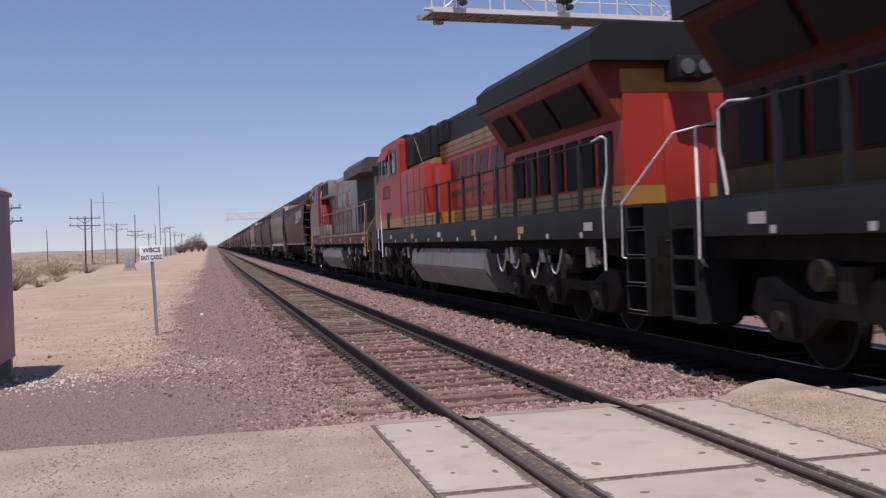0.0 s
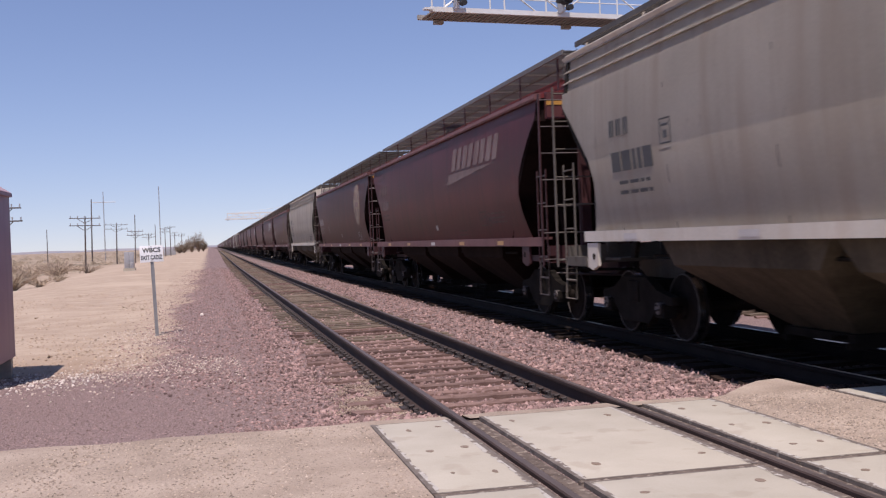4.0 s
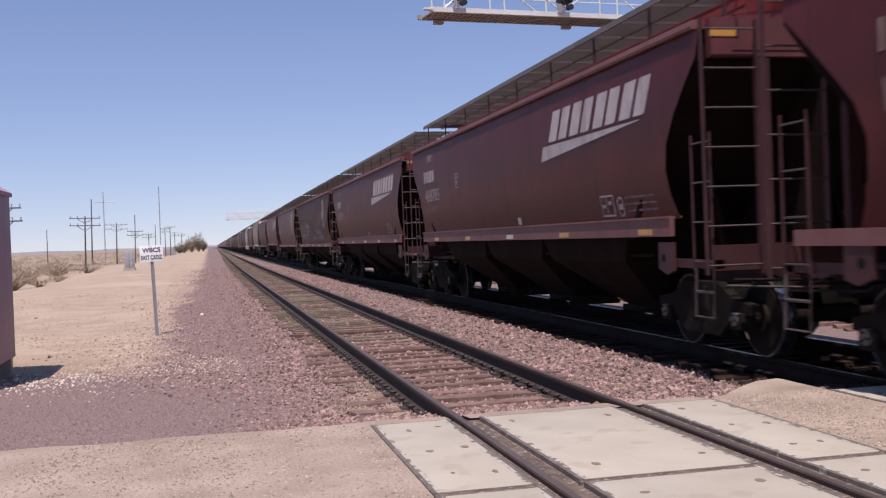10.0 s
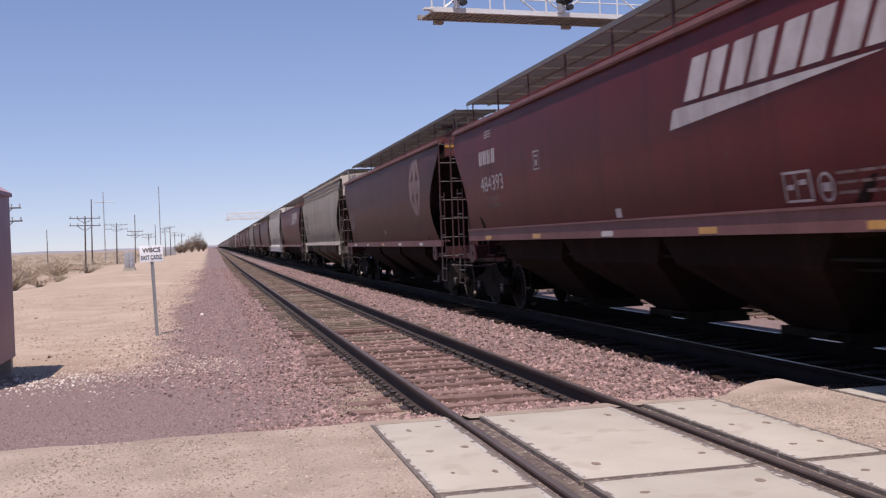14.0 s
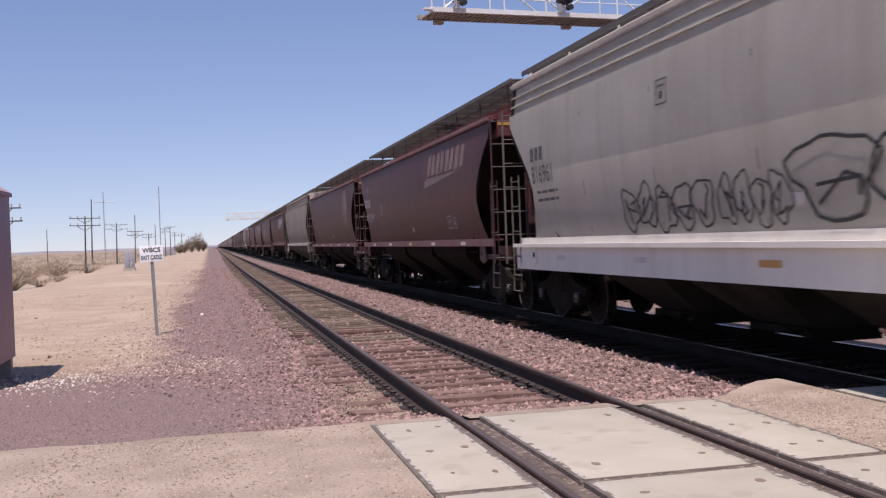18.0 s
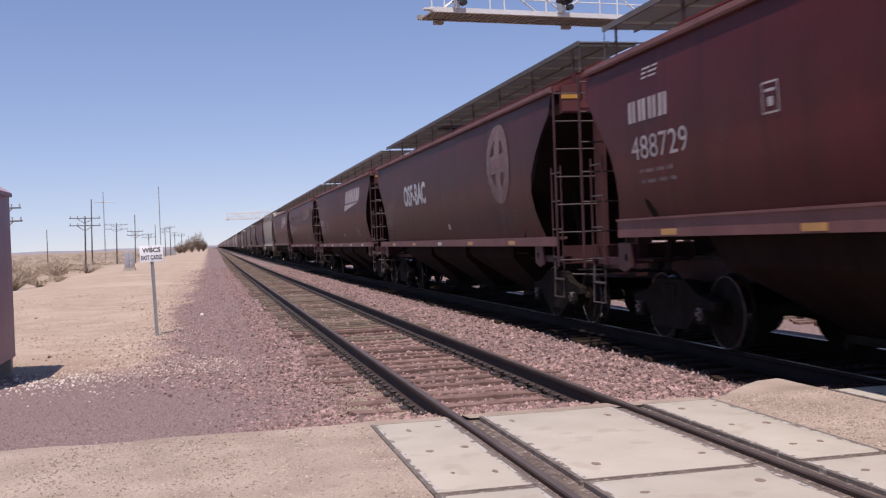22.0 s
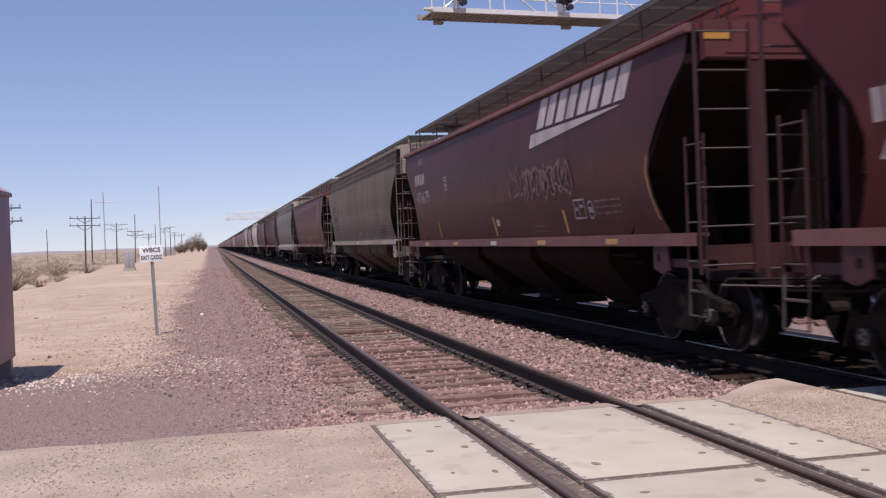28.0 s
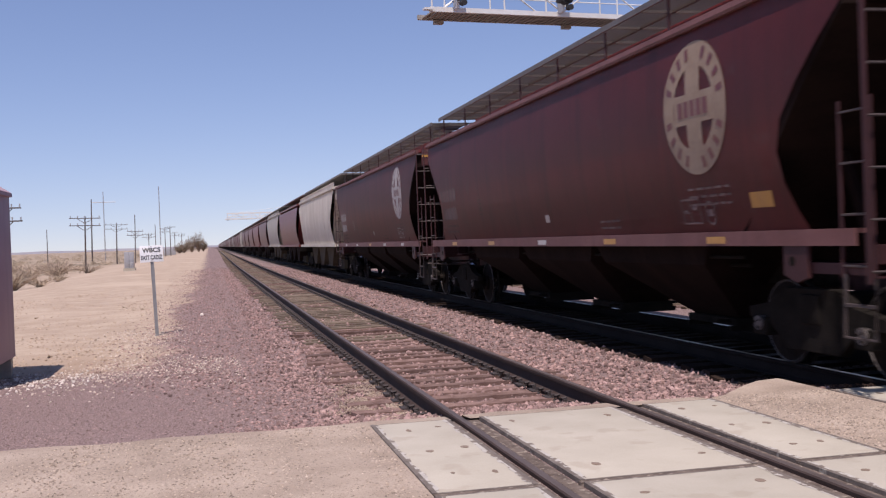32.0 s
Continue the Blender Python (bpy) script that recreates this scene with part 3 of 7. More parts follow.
def build_track(x, ties_as_parts, tie_from, bright, fastened):
    """Two rails on wooden ties with plates and rail anchors."""
    rng = random.Random(int(x * 10))
    t = thing("railway_track", "steel rails on weathered wooden ties in pink ballast", "railway track", "tracks", (x, 0, 0))
    for s in (-HALF_GAUGE, HALF_GAUGE):
        bm = bmesh.new()
        stops = [-120.0, 45.0] + [45.0 + 6.5 * k for k in range(1, 9)] + [2600.0]
        rings = [[bm.verts.new((s + u + bend(y), y, w)) for u, w in RAIL_OUTLINE] for y in stops]
        for a, c in zip(rings, rings[1:]):
            for i in range(len(a)):
                bm.faces.new((a[i], a[(i + 1) % len(a)], c[(i + 1) % len(a)], c[i]))
        bm.normal_update()
        for f in bm.faces:
            c = f.calc_center_median()
            if c.z > -0.002:
                f.material_index = 1
        part("rail", bm, ["rail_train_shade" if x == TRACK_2 else "rail", "rail_bright" if bright else "rail_top"], t)
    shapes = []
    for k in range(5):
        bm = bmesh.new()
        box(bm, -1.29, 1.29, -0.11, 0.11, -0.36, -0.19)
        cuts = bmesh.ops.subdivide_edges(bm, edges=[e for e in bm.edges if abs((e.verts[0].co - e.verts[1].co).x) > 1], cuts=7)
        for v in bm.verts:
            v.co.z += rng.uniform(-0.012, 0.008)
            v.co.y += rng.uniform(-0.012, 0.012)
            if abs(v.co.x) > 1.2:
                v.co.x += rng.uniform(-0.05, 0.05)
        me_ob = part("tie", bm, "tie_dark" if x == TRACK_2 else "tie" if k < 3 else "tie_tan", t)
        shapes.append(me_ob.data)
        bpy.data.objects.remove(me_ob)
    spacing = 0.495
    plates = bmesh.new() if fastened else None
    anchors = bmesh.new() if fastened else None
    for k in range(ties_as_parts):
        y = tie_from + k * spacing + rng.uniform(-0.02, 0.02)
        o = new("tie", shapes[rng.choice((0, 1, 2, 2)) if y < 17 else rng.choice((2, 3, 4, 4))])
        o.parent = t
        o.location = (rng.uniform(-0.12, 0.12) + bend(y), y, rng.uniform(-0.022, 0.008))
        o.rotation_euler = (0, 0, rng.uniform(-0.02, 0.02))
        if fastened and k < 110:
            for s in (bend(y) - HALF_GAUGE, bend(y) + HALF_GAUGE):
                box(plates, s - 0.17, s + 0.17, y - 0.09, y + 0.09, -0.192, -0.176)
                for q in (-0.1, 0.1):
                    for e in (-0.055, 0.055):
                        box(plates, s + q - 0.018, s + q + 0.018, y + e - 0.014, y + e + 0.014, -0.178, -0.145)
                if k < 70:
                    for q in (-0.085, 0.085):
                        for e in (-0.14, 0.14):
                            tube(anchors, [(s + q - 0.03, y + e, -0.20), (s + q - 0.022, y + e, -0.15), (s + q + 0.02, y + e, -0.145), (s + q + 0.035, y + e, -0.19)], 0.018, 5)
    if fastened:
        tagged(part("track_fastening", plates, "clip", t), "dark steel tie plates and spikes", kind="stuff")
        tagged(part("rail_anchor", anchors, "clip", t), "dark oily rail anchors", kind="stuff")
    bm = bmesh.new()
    y = tie_from + ties_as_parts * spacing
    while y < 420:
        box(bm, bend(y) - 1.29, bend(y) + 1.29, y - 0.11, y + 0.11, -0.36, -0.195)
        y += spacing
    rest = part("distant_tie", bm, "tie_tan", t)
    tagged(rest, "weathered grey-brown wooden ties", kind="stuff")
    return t


ICO = None


def scatter_stones(name, label, spots, lo, hi, material, seed, parent=None):
    """Loose broken stones, many to one mesh."""
    global ICO
    if ICO is None:
        b = bmesh.new()
        bmesh.ops.create_icosphere(b, subdivisions=1, radius=1.0)
        b.verts.index_update()
        ICO = (np.array([v.co[:] for v in b.verts]), np.array([[v.index for v in f.verts] for f in b.faces]))
        b.free()
    rng = np.random.default_rng(seed)
    base, tri = ICO
    k = len(spots)
    size = rng.uniform(lo, hi, (k, 1, 1)) * rng.uniform(0.65, 1.3, (k, 1, 3))
    shape = base[None] * rng.uniform(0.65, 1.25, (k, len(base), 1)) * size
    a = rng.uniform(0, 6.283, k)
    ca, sa = np.cos(a)[:, None], np.sin(a)[:, None]
    x, y = shape[:, :, 0] * ca - shape[:, :, 1] * sa, shape[:, :, 0] * sa + shape[:, :, 1] * ca
    v = np.stack((x, y, shape[:, :, 2]), 2) + np.array(spots)[:, None, :]
    f = (tri[None] + (np.arange(k) * len(base))[:, None, None]).reshape(-1, 3)
    me = bpy.data.meshes.new(name)
    me.vertices.add(k * len(base))
    me.vertices.foreach_set("co", v.reshape(-1))
    me.loops.add(f.size)
    me.loops.foreach_set("vertex_index", f.reshape(-1).astype(np.int32))
    me.polygons.add(len(f))
    me.polygons.foreach_set("loop_start", (np.arange(len(f)) * 3).astype(np.int32))
    me.update(calc_edges=True)
    me.shade_flat()
    me.materials.append(M[material])
    return tagged(new(name, me), label, "gravel", kind="stuff")


def build_ballast():
    rng = random.Random(11)
    spots, fine, pale = [], [], []
    small, spill, blackened = [], [], []
    while len(spots) < 40000:
        y = 8.55 + 72.0 * rng.random() ** 2.3
        x = rng.uniform(0.75, 8.8)
        z = ground_z(x, y)
        if 5.6 < x < 8.2 and rng.random() < 0.4:
            continue
        if (y < 8.80 and x < 5.0) or (y < 12.0 and x < 1.15 + rng.uniform(-0.15, 0.25)):
            continue
        # stones beneath the train go to the set with the shade-dark colour
        (blackened if abs(x - TRACK_2) < 1.25 + 0.12 * noise.noise((x, y, 9.0)) else spots).append((x, y, z + rng.uniform(-0.016, 0.012)))
    while len(small) < 24000:
        y = 8.6 + 76.0 * rng.random() ** 2.1
        low = -1.4 + 0.5 * noise.noise((y * 0.3, 0, 0)) if y > 15.5 else 0.75 - 1.9 * smoothstep(10.5, 15.5, y)
        x = rng.uniform(low - 1.2, 1.3)
        if rng.random() > smoothstep(low - 1.2, low + 0.9, x) ** 1.5:
            continue
        small.append((x, y, ground_z(x, y) + rng.uniform(-0.012, 0.004)))
    while len(spill) < 11000:
        y = 8.55 + abs(rng.gauss(0, 1.7))
        x = 1.66 + rng.gauss(0, 0.20)
        z = max(ground_z(x, y) + 0.012, -0.205) if noise.noise((x * 4, y * 2.0, 2)) > -0.05 else ground_z(x, y)
        spill.append((x, y, z + rng.uniform(-0.01, 0.006)))
    while len(fine) < 22000:
        y = 8.45 + 8.2 * rng.random() ** 1.3
        x = rng.uniform(-7.5, 1.0)
        fine.append((x, y, ground_z(x, y) + rng.uniform(-0.006, 0.004)))
    while len(pale) < 3600:
        y = 15.6 + rng.gauss(0, 0.7) if rng.random() < 0.55 else rng.uniform(13.0, 24.0)
        x = -1.1 - 0.03 * (y - 12) + rng.gauss(0, 0.5) if y > 16.5 else rng.uniform(-6.5, 0.4)
        pale.append((x, y, ground_z(x, y) + rng.uniform(-0.004, 0.006)))
    chips = []
    while len(chips) < 28000:
        y = 4.0 + 4.3 * rng.random()
        x = rng.uniform(-3.2, 1.2) if rng.random() < 0.72 else rng.uniform(4.3, 5.4)
        chips.append((x, y, -0.013 + rng.uniform(-0.003, 0.0005)))
    scatter_stones("road_chippings", "tan stone chippings worn proud of the asphalt", chips, 0.0045, 0.0105, "chip", 6)
    scatter_stones("ballast", "broken pinkish-grey ballast stones round the ties", spots, 0.013, 0.036, "stone", 1)
    scatter_stones("shoulder_ballast", "loose pinkish ballast sloping down beside the track", small, 0.009, 0.024, "stone", 5)
    scatter_stones("dark_ballast", "ballast between the rails, coloured dark for the train's shade", blackened, 0.013, 0.034, "stone_dark", 12)
    scatter_stones("spilled_dirt", "pale tan dirt spilled over the tie ends by the crossing", spill, 0.004, 0.010, "spill", 9)
    scatter_stones("fine_gravel", "fine mauve gravel beside the road", fine, 0.005, 0.011, "gravel", 2)
    chips = [(rng.uniform(-6.8, -1.6), 15.4 + rng.gauss(0, 0.5)) for _ in range(750)]
    chips = [(x, y, ground_z(x, y) + rng.uniform(-0.004, 0.008)) for x, y in chips]
    scatter_stones("white_chippings", "whitish stone chips along the gravel's edge", chips, 0.010, 0.026, "white_stone", 14)
    clods = []
    while len(clods) < 5200:
        x, y = rng.uniform(-9.5, -1.6), 16.0 + 30.0 * rng.random() ** 1.7
        if noise.noise((x * 0.7, y * 0.35, 4.0)) + 0.25 * noise.noise((x * 3, y * 2, 1.0)) > rng.uniform(-0.25, 0.45):
            clods.append((x, y, ground_z(x, y) + rng.uniform(-0.012, 0.003)))
    scatter_stones("dirt_clods", "small tan clods and pebbles on the desert dirt", clods, 0.008, 0.028, "clod", 17)
    scatter_stones("pale_pebbles", "pale pebbles strewn on the dirt", pale, 0.007, 0.02, "pebble", 3)


# ---- rolling stock: wheels and trucks ----
WHEELS, LOCO_WHEELS = [], []


def wheelset(parent, y, r, store, name="wheelset"):
    """Two flanged wheels on an axle. It turns on the axle, so its place sits in the parent inverse."""
    key = "small" if r < 0.5 else "large"
    if key not in wheelset.made:
        bm = tube(bmesh.new(), [(-1.10, 0, 0), (1.10, 0, 0)], 0.085, 10)
        for s in (-1, 1):
            disc(bm, (s * 0.755, 0, 0), r, 0.055, "x", 28)
            disc(bm, (s * 0.69, 0, 0), r + 0.028, 0.014, "x", 28)
            disc(bm, (s * 0.80, 0, 0), r * 0.80, 0.02, "x", 28)
            disc(bm, (s * 0.82, 0, 0), r * 0.36, 0.05, "x", 16)
            # added lighter ring that stands for sunlight along the wheel's rim
            tube(bm, [(s * 0.812, (r - 0.016) * math.cos(q * math.tau / 28), (r - 0.016) * math.sin(q * math.tau / 28)) for q in range(29)], 0.011, 4, 2)
            disc(bm, (s * 1.13, 0, 0), 0.08, 0.06, "x", 12, 2)
            for q in range(3):
                a = q * math.tau / 3
                box(bm, s * 1.195 - 0.012, s * 1.195 + 0.012, 0.045 * math.cos(a) - 0.01, 0.045 * math.cos(a) + 0.01, 0.045 * math.sin(a) - 0.01, 0.045 * math.sin(a) + 0.01)
        for f in bm.faces:
            c = f.calc_center_median()
            d = math.hypot(c.y, c.z)
            if abs(f.normal.x) < 0.2 and d > r * 0.93 and abs(abs(c.x) - 0.755) < 0.03:
                f.material_index = 1
        o = part(name, bm, ["steel", "tread", "cap"])
        wheelset.made[key] = o.data
        bpy.data.objects.remove(o)
    o = new(name, wheelset.made[key])
    o.parent = parent
    o.matrix_parent_inverse = Matrix.Translation((0, y, r))
    store.append(o)
    return o


wheelset.made = {}


def freight_truck(car, y, small=False):
    t = new("truck")
    t.parent = car
    t.location = (0, y, 0)
    if "frame" not in freight_truck.made:
        bm = bmesh.new()
        side = [(-1.18, 0.50), (-1.18, 0.62), (-0.72, 0.68), (-0.42, 0.86), (0.42, 0.86), (0.72, 0.68), (1.18, 0.62), (1.18, 0.50), (0.78, 0.50), (0.45, 0.22), (-0.45, 0.22), (-0.78, 0.50)]
        prism(bm, side, 1.00, 1.12, "x")
        for q in (-0.89, 0.89):
            box(bm, 0.97, 1.17, q - 0.13, q + 0.13, 0.33, 0.52)
        bmesh.ops.bevel(bm, geom=list(bm.edges), offset=0.012, segments=1, affect="EDGES")
        freight_truck.made["frame"] = bm
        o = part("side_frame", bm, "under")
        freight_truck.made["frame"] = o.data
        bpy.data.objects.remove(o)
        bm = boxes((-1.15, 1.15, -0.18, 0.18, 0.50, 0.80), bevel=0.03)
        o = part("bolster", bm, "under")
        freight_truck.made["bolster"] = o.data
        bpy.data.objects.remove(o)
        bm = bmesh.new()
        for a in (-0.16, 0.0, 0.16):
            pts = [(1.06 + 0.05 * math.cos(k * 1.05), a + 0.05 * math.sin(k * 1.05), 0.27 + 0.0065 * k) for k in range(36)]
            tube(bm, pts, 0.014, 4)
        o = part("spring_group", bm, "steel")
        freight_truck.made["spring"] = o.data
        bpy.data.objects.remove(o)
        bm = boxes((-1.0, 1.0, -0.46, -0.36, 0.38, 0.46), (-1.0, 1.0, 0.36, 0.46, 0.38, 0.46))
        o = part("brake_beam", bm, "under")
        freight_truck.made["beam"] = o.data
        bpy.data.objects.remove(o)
    mk = freight_truck.made
    for s in (0, math.pi):
        o = new("side_frame", mk["frame"])
        o.parent, o.rotation_euler = t, (0, 0, s)
        if not small:
            o = new("spring_group", mk["spring"])
            o.parent, o.rotation_euler = t, (0, 0, s)
    for nm, k in (("bolster", "bolster"), ("brake_beam", "beam")):
        new(nm, mk[k]).parent = t
    wheelset(t, -0.89, 0.457, WHEELS)
    wheelset(t, 0.89, 0.457, WHEELS)
    return t


freight_truck.made = {}

# ---- covered hopper ----
HALF = 8.66          # half length of the car body
BROWN_SIDE = [(1.42, 1.43), (1.62, 1.475), (1.9, 1.53), (2.2, 1.575), (2.5, 1.605), (2.8, 1.62), (3.1, 1.622), (3.4, 1.608), (3.56, 1.592), (3.70, 1.575)]
GREY_SIDE = [(1.42, 1.44), (1.62, 1.485), (1.9, 1.535), (2.2, 1.575), (2.5, 1.605), (2.8, 1.615), (3.1, 1.612), (3.40, 1.60), (3.60, 1.585), (3.605, 1.548), (3.735, 1.536), (3.74, 1.566), (3.765, 1.562), (3.77, 1.525), (3.90, 1.513), (3.905, 1.543), (3.93, 1.539), (3.935, 1.502), (4.065, 1.49), (4.07, 1.52), (4.10, 1.515)]


def side_x(profile, z):
    for (z0, x0), (z1, x1) in zip(profile, profile[1:]):
        if z <= z1:
            return x0 + (x1 - x0) * (z - z0) / (z1 - z0)
    return profile[-1][1]


def end_inset(z, kind=""):
    """How far the curved end edge of the side sheet stands in from the car's end."""
    pts = ((1.42, 1.10), (1.55, 1.20), (1.9, 1.38), (2.2, 1.43), (2.5, 1.32), (2.8, 1.02), (3.1, 0.68), (3.36, 0.38), (3.42, 0.27), (3.9, 0.27))
    if kind == "new":
        pts = ((1.62, 0.92), (1.8, 1.02), (2.1, 1.10), (2.4, 1.05), (2.7, 0.86), (3.0, 0.56), (3.25, 0.30), (3.42, 0.15), (3.9, 0.15))
    for (z0, a), (z1, c) in zip(pts, pts[1:]):
        if z <= z1:
            return a + (c - a) * (z - z0) / (z1 - z0)
    return 0.27


def ladder(x0, x1, y, z0, z1, rungs, along="x", r=0.012, stile=0.028):
    """Two upright stiles (first material) and round rungs (second)."""
    bm = bmesh.new()
    for x in (x0, x1):
        if along == "x":
            box(bm, x - 0.010, x + 0.010, y - stile, y + stile, z0, z1)
        else:
            box(bm, y - 0.010, y + 0.010, x - stile * 0.5, x + stile * 0.5, z0, z1)
    for k in range(rungs):
        z = z0 + 0.1 + (z1 - z0 - 0.2) * k / (rungs - 1)
        tube(bm, [(x0, y, z), (x1, y, z)] if along == "x" else [(y, x0, z), (y, x1, z)], r, 5, 1)
    return bm


def hopper(paint, kind, bays=3, deep_sill=False, half=HALF):
    """A covered hopper car, built round its middle at railhead height; y is along it."""
    tone = {"brown": "weathered brown", "brown_old": "dusty dark brown", "brown_red": "reddish brown", "gray_tan": "dusty light grey", "gray_dirty": "stained tan-grey", "gray_mid": "grimy tan-grey", "gray_light": "pale grey", "gray_blue": "cool grey"}[paint]
    car = thing("hopper_car", f"{tone} covered grain hopper car on the rails", "freight car", "hopper train")
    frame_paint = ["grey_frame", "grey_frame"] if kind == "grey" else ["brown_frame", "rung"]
    prof = GREY_SIDE if kind == "grey" else [(z, x) for z, x in BROWN_SIDE if kind != "new" or z > 1.6]
    zs = [z for z, _ in prof]
    fr = [-1.0, -0.97, -0.9, -0.75, -0.5, -0.25, 0.0, 0.25, 0.5, 0.75, 0.9, 0.97, 1.0]
    for s in (-1, 1):
        bm = bmesh.new()
        rows = [[bm.verts.new((s * x, u * (half - end_inset(z, kind)), z)) for u in fr] for z, x in prof]
        for a, c in zip(rows, rows[1:]):
            for i in range(len(fr) - 1):
                bm.faces.new((a[i], a[i + 1], c[i + 1], c[i])).smooth = True
        bmesh.ops.solidify(bm, geom=list(bm.faces), thickness=0.02)
        for f in bm.faces:
            f.smooth = True
        part("side_sheet", bm, paint, car)
        e = half - 0.25
        if deep_sill:
            low = 0.90 if paint == "gray_light" else 1.08
            outline = [(1.40, low), (1.53, low), (1.53, 1.28), (1.60, 1.28), (1.60, 1.34), (1.455, 1.34), (1.455, 1.44), (1.40, 1.44)]
        elif kind == "new":
            e = half - 1.05
            outline = [(1.40, 1.625), (1.50, 1.625), (1.50, 1.41), (1.56, 1.41), (1.56, 1.625), (1.58, 1.625), (1.58, 1.655), (1.40, 1.655)]
        else:
            e = half - (0.95 if kind == "grey" else 0.28)
            z = 0.085 if kind == "grey" else 0.02
            outline = [(1.38, 1.385 + z), (1.535, 1.385 + z), (1.535, 1.275 + z), (1.56, 1.275 + z), (1.56, 1.425 + z), (1.38, 1.425 + z)]
            if kind == "grey":
                for q in (-1, 1):
                    end = boxes((min(s * 1.46, s * 1.54), max(s * 1.46, s * 1.54), min(q * e, q * (half - 0.12)), max(q * e, q * (half - 0.12)), 1.0, 1.14))
                    part("sill_end", end, "grey_frame", car)
        bm = prism(bmesh.new(), [(s * x, z) for x, z in outline], -e, e, "y")
        part("side_sill", bm, paint if kind == "grey" else "brown_dusty", car)
        bm = bmesh.new()
        zt, xt = prof[-1]
        if kind == "grey":
            prism(bm, [(s * xt, zt), (s * (xt + 0.03), zt + 0.05), (s * (xt - 0.2), zt + 0.12), (s * (xt - 0.2), zt)], -half + 0.2, half - 0.2, "y")
        else:
            prism(bm, [(s * (xt - 0.05), zt), (s * (xt + 0.05), zt), (s * (xt + 0.062), zt + 0.03), (s * (xt + 0.05), zt + 0.095), (s * (xt - 0.05), zt + 0.11)], -half + 0.2, half - 0.2, "y")
        part("top_chord", bm, paint if kind == "grey" else "brown_dusty", car)
        # running board: a grating of upright bars on brackets beside the hatches
        bm = bmesh.new()
        lo, hi = sorted((s * 0.22, s * 1.20))
        for q in range(21):
            x = s * (0.23 + 0.047 * q)
            box(bm, x - 0.004, x + 0.004, -half - 0.06, half + 0.06, 4.425, 4.465)
        for x in (s * 1.21, s * 0.72):
            box(bm, x - 0.012, x + 0.012, -half - 0.08, half + 0.08, 4.39, 4.468)
        k = -half + 0.02
        while k < half + 0.06:
            box(bm, lo, hi, k - 0.015, k + 0.015, 4.39, 4.426)
            k += 1.05
        board = part("running_board", bm, "roof_dark" if kind == "grey" else "roof_mid" if paint == "brown_old" else "roof_metal", car)
        tagged(board, "steel grating walkway along the roof edge", kind="stuff")
        for k in range(9):
            bm = bmesh.new()
            y = (k - 4) * (half - 0.3) / 4
            box(bm, s * 1.17 - 0.012, s * 1.17 + 0.012, y - 0.02, y + 0.02, zt + 0.06, 4.39)
            part("walkway_bracket", bm, "brown_frame" if kind != "grey" else paint, board)
        bm = prism(bmesh.new(), [(s * 0.20, zt + 0.18), (s * 0.60, zt + 0.13), (s * 0.52, 4.32), (s * 0.20, 4.37)], -half + 0.9, half - 0.9, "y")
        part("hatch_coaming", bm, paint, car)
    # roof, hatch trough and covers
    bm = bmesh.new()
    xt, zt = prof[-1][1] - 0.02, prof[-1][0] + 0.09
    outline = [(-xt, zt - 0.06), (-xt, zt), (-xt * 0.66, zt + 0.09), (-xt * 0.33, zt + 0.14), (0, zt + 0.155), (xt * 0.33, zt + 0.14), (xt * 0.66, zt + 0.09), (xt, zt), (xt, zt - 0.06)]
    prism(bm, outline, -half + 0.22, half - 0.22, "y")
    part("roof", bm, paint, car)
    for k in range(4):
        y = (k - 1.5) * 3.9
        bm = boxes((-0.19, 0.19, y - 1.85, y + 1.85, 4.0, 4.42), bevel=0.03)
        part("hatch_cover", bm, paint, car)
    for s in (-1, 1):
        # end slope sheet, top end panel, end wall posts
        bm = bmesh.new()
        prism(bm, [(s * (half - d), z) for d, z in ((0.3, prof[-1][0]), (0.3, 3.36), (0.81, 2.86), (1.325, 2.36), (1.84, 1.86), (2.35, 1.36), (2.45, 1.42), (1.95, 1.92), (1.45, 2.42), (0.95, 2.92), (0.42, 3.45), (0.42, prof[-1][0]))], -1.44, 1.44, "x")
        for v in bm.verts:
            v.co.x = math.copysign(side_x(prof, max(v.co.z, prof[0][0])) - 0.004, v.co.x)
        # the shade of the open car end is in this sheet's colour
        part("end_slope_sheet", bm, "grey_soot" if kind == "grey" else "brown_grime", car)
        # brown cars' end panel: the roof's shade is put into a darker red
        bm = boxes((-1.45, 1.45, s * (half - 0.16) - 0.06, s * (half - 0.16) + 0.06, 3.38, zt + 0.02), (-1.2, 1.2, s * (half - 0.12) - 0.03, s * (half - 0.12) + 0.03, 3.45, 3.50))
        part("end_panel", bm, paint if kind == "grey" else "sill_red", car)
        if kind != "grey":
            y = s * (half - 0.095)
            part("end_label", boxes((-1.46, -1.14, y - 0.004, y + 0.004, 3.60, 3.67)), "reflector", car)
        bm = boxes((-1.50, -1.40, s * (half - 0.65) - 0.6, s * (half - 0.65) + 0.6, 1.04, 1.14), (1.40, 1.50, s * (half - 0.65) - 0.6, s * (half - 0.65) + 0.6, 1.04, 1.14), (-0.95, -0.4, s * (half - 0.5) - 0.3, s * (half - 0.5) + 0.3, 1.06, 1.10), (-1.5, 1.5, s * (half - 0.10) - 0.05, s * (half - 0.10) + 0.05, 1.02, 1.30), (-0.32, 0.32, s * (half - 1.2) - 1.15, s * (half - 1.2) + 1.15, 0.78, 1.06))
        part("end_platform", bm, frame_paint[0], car)
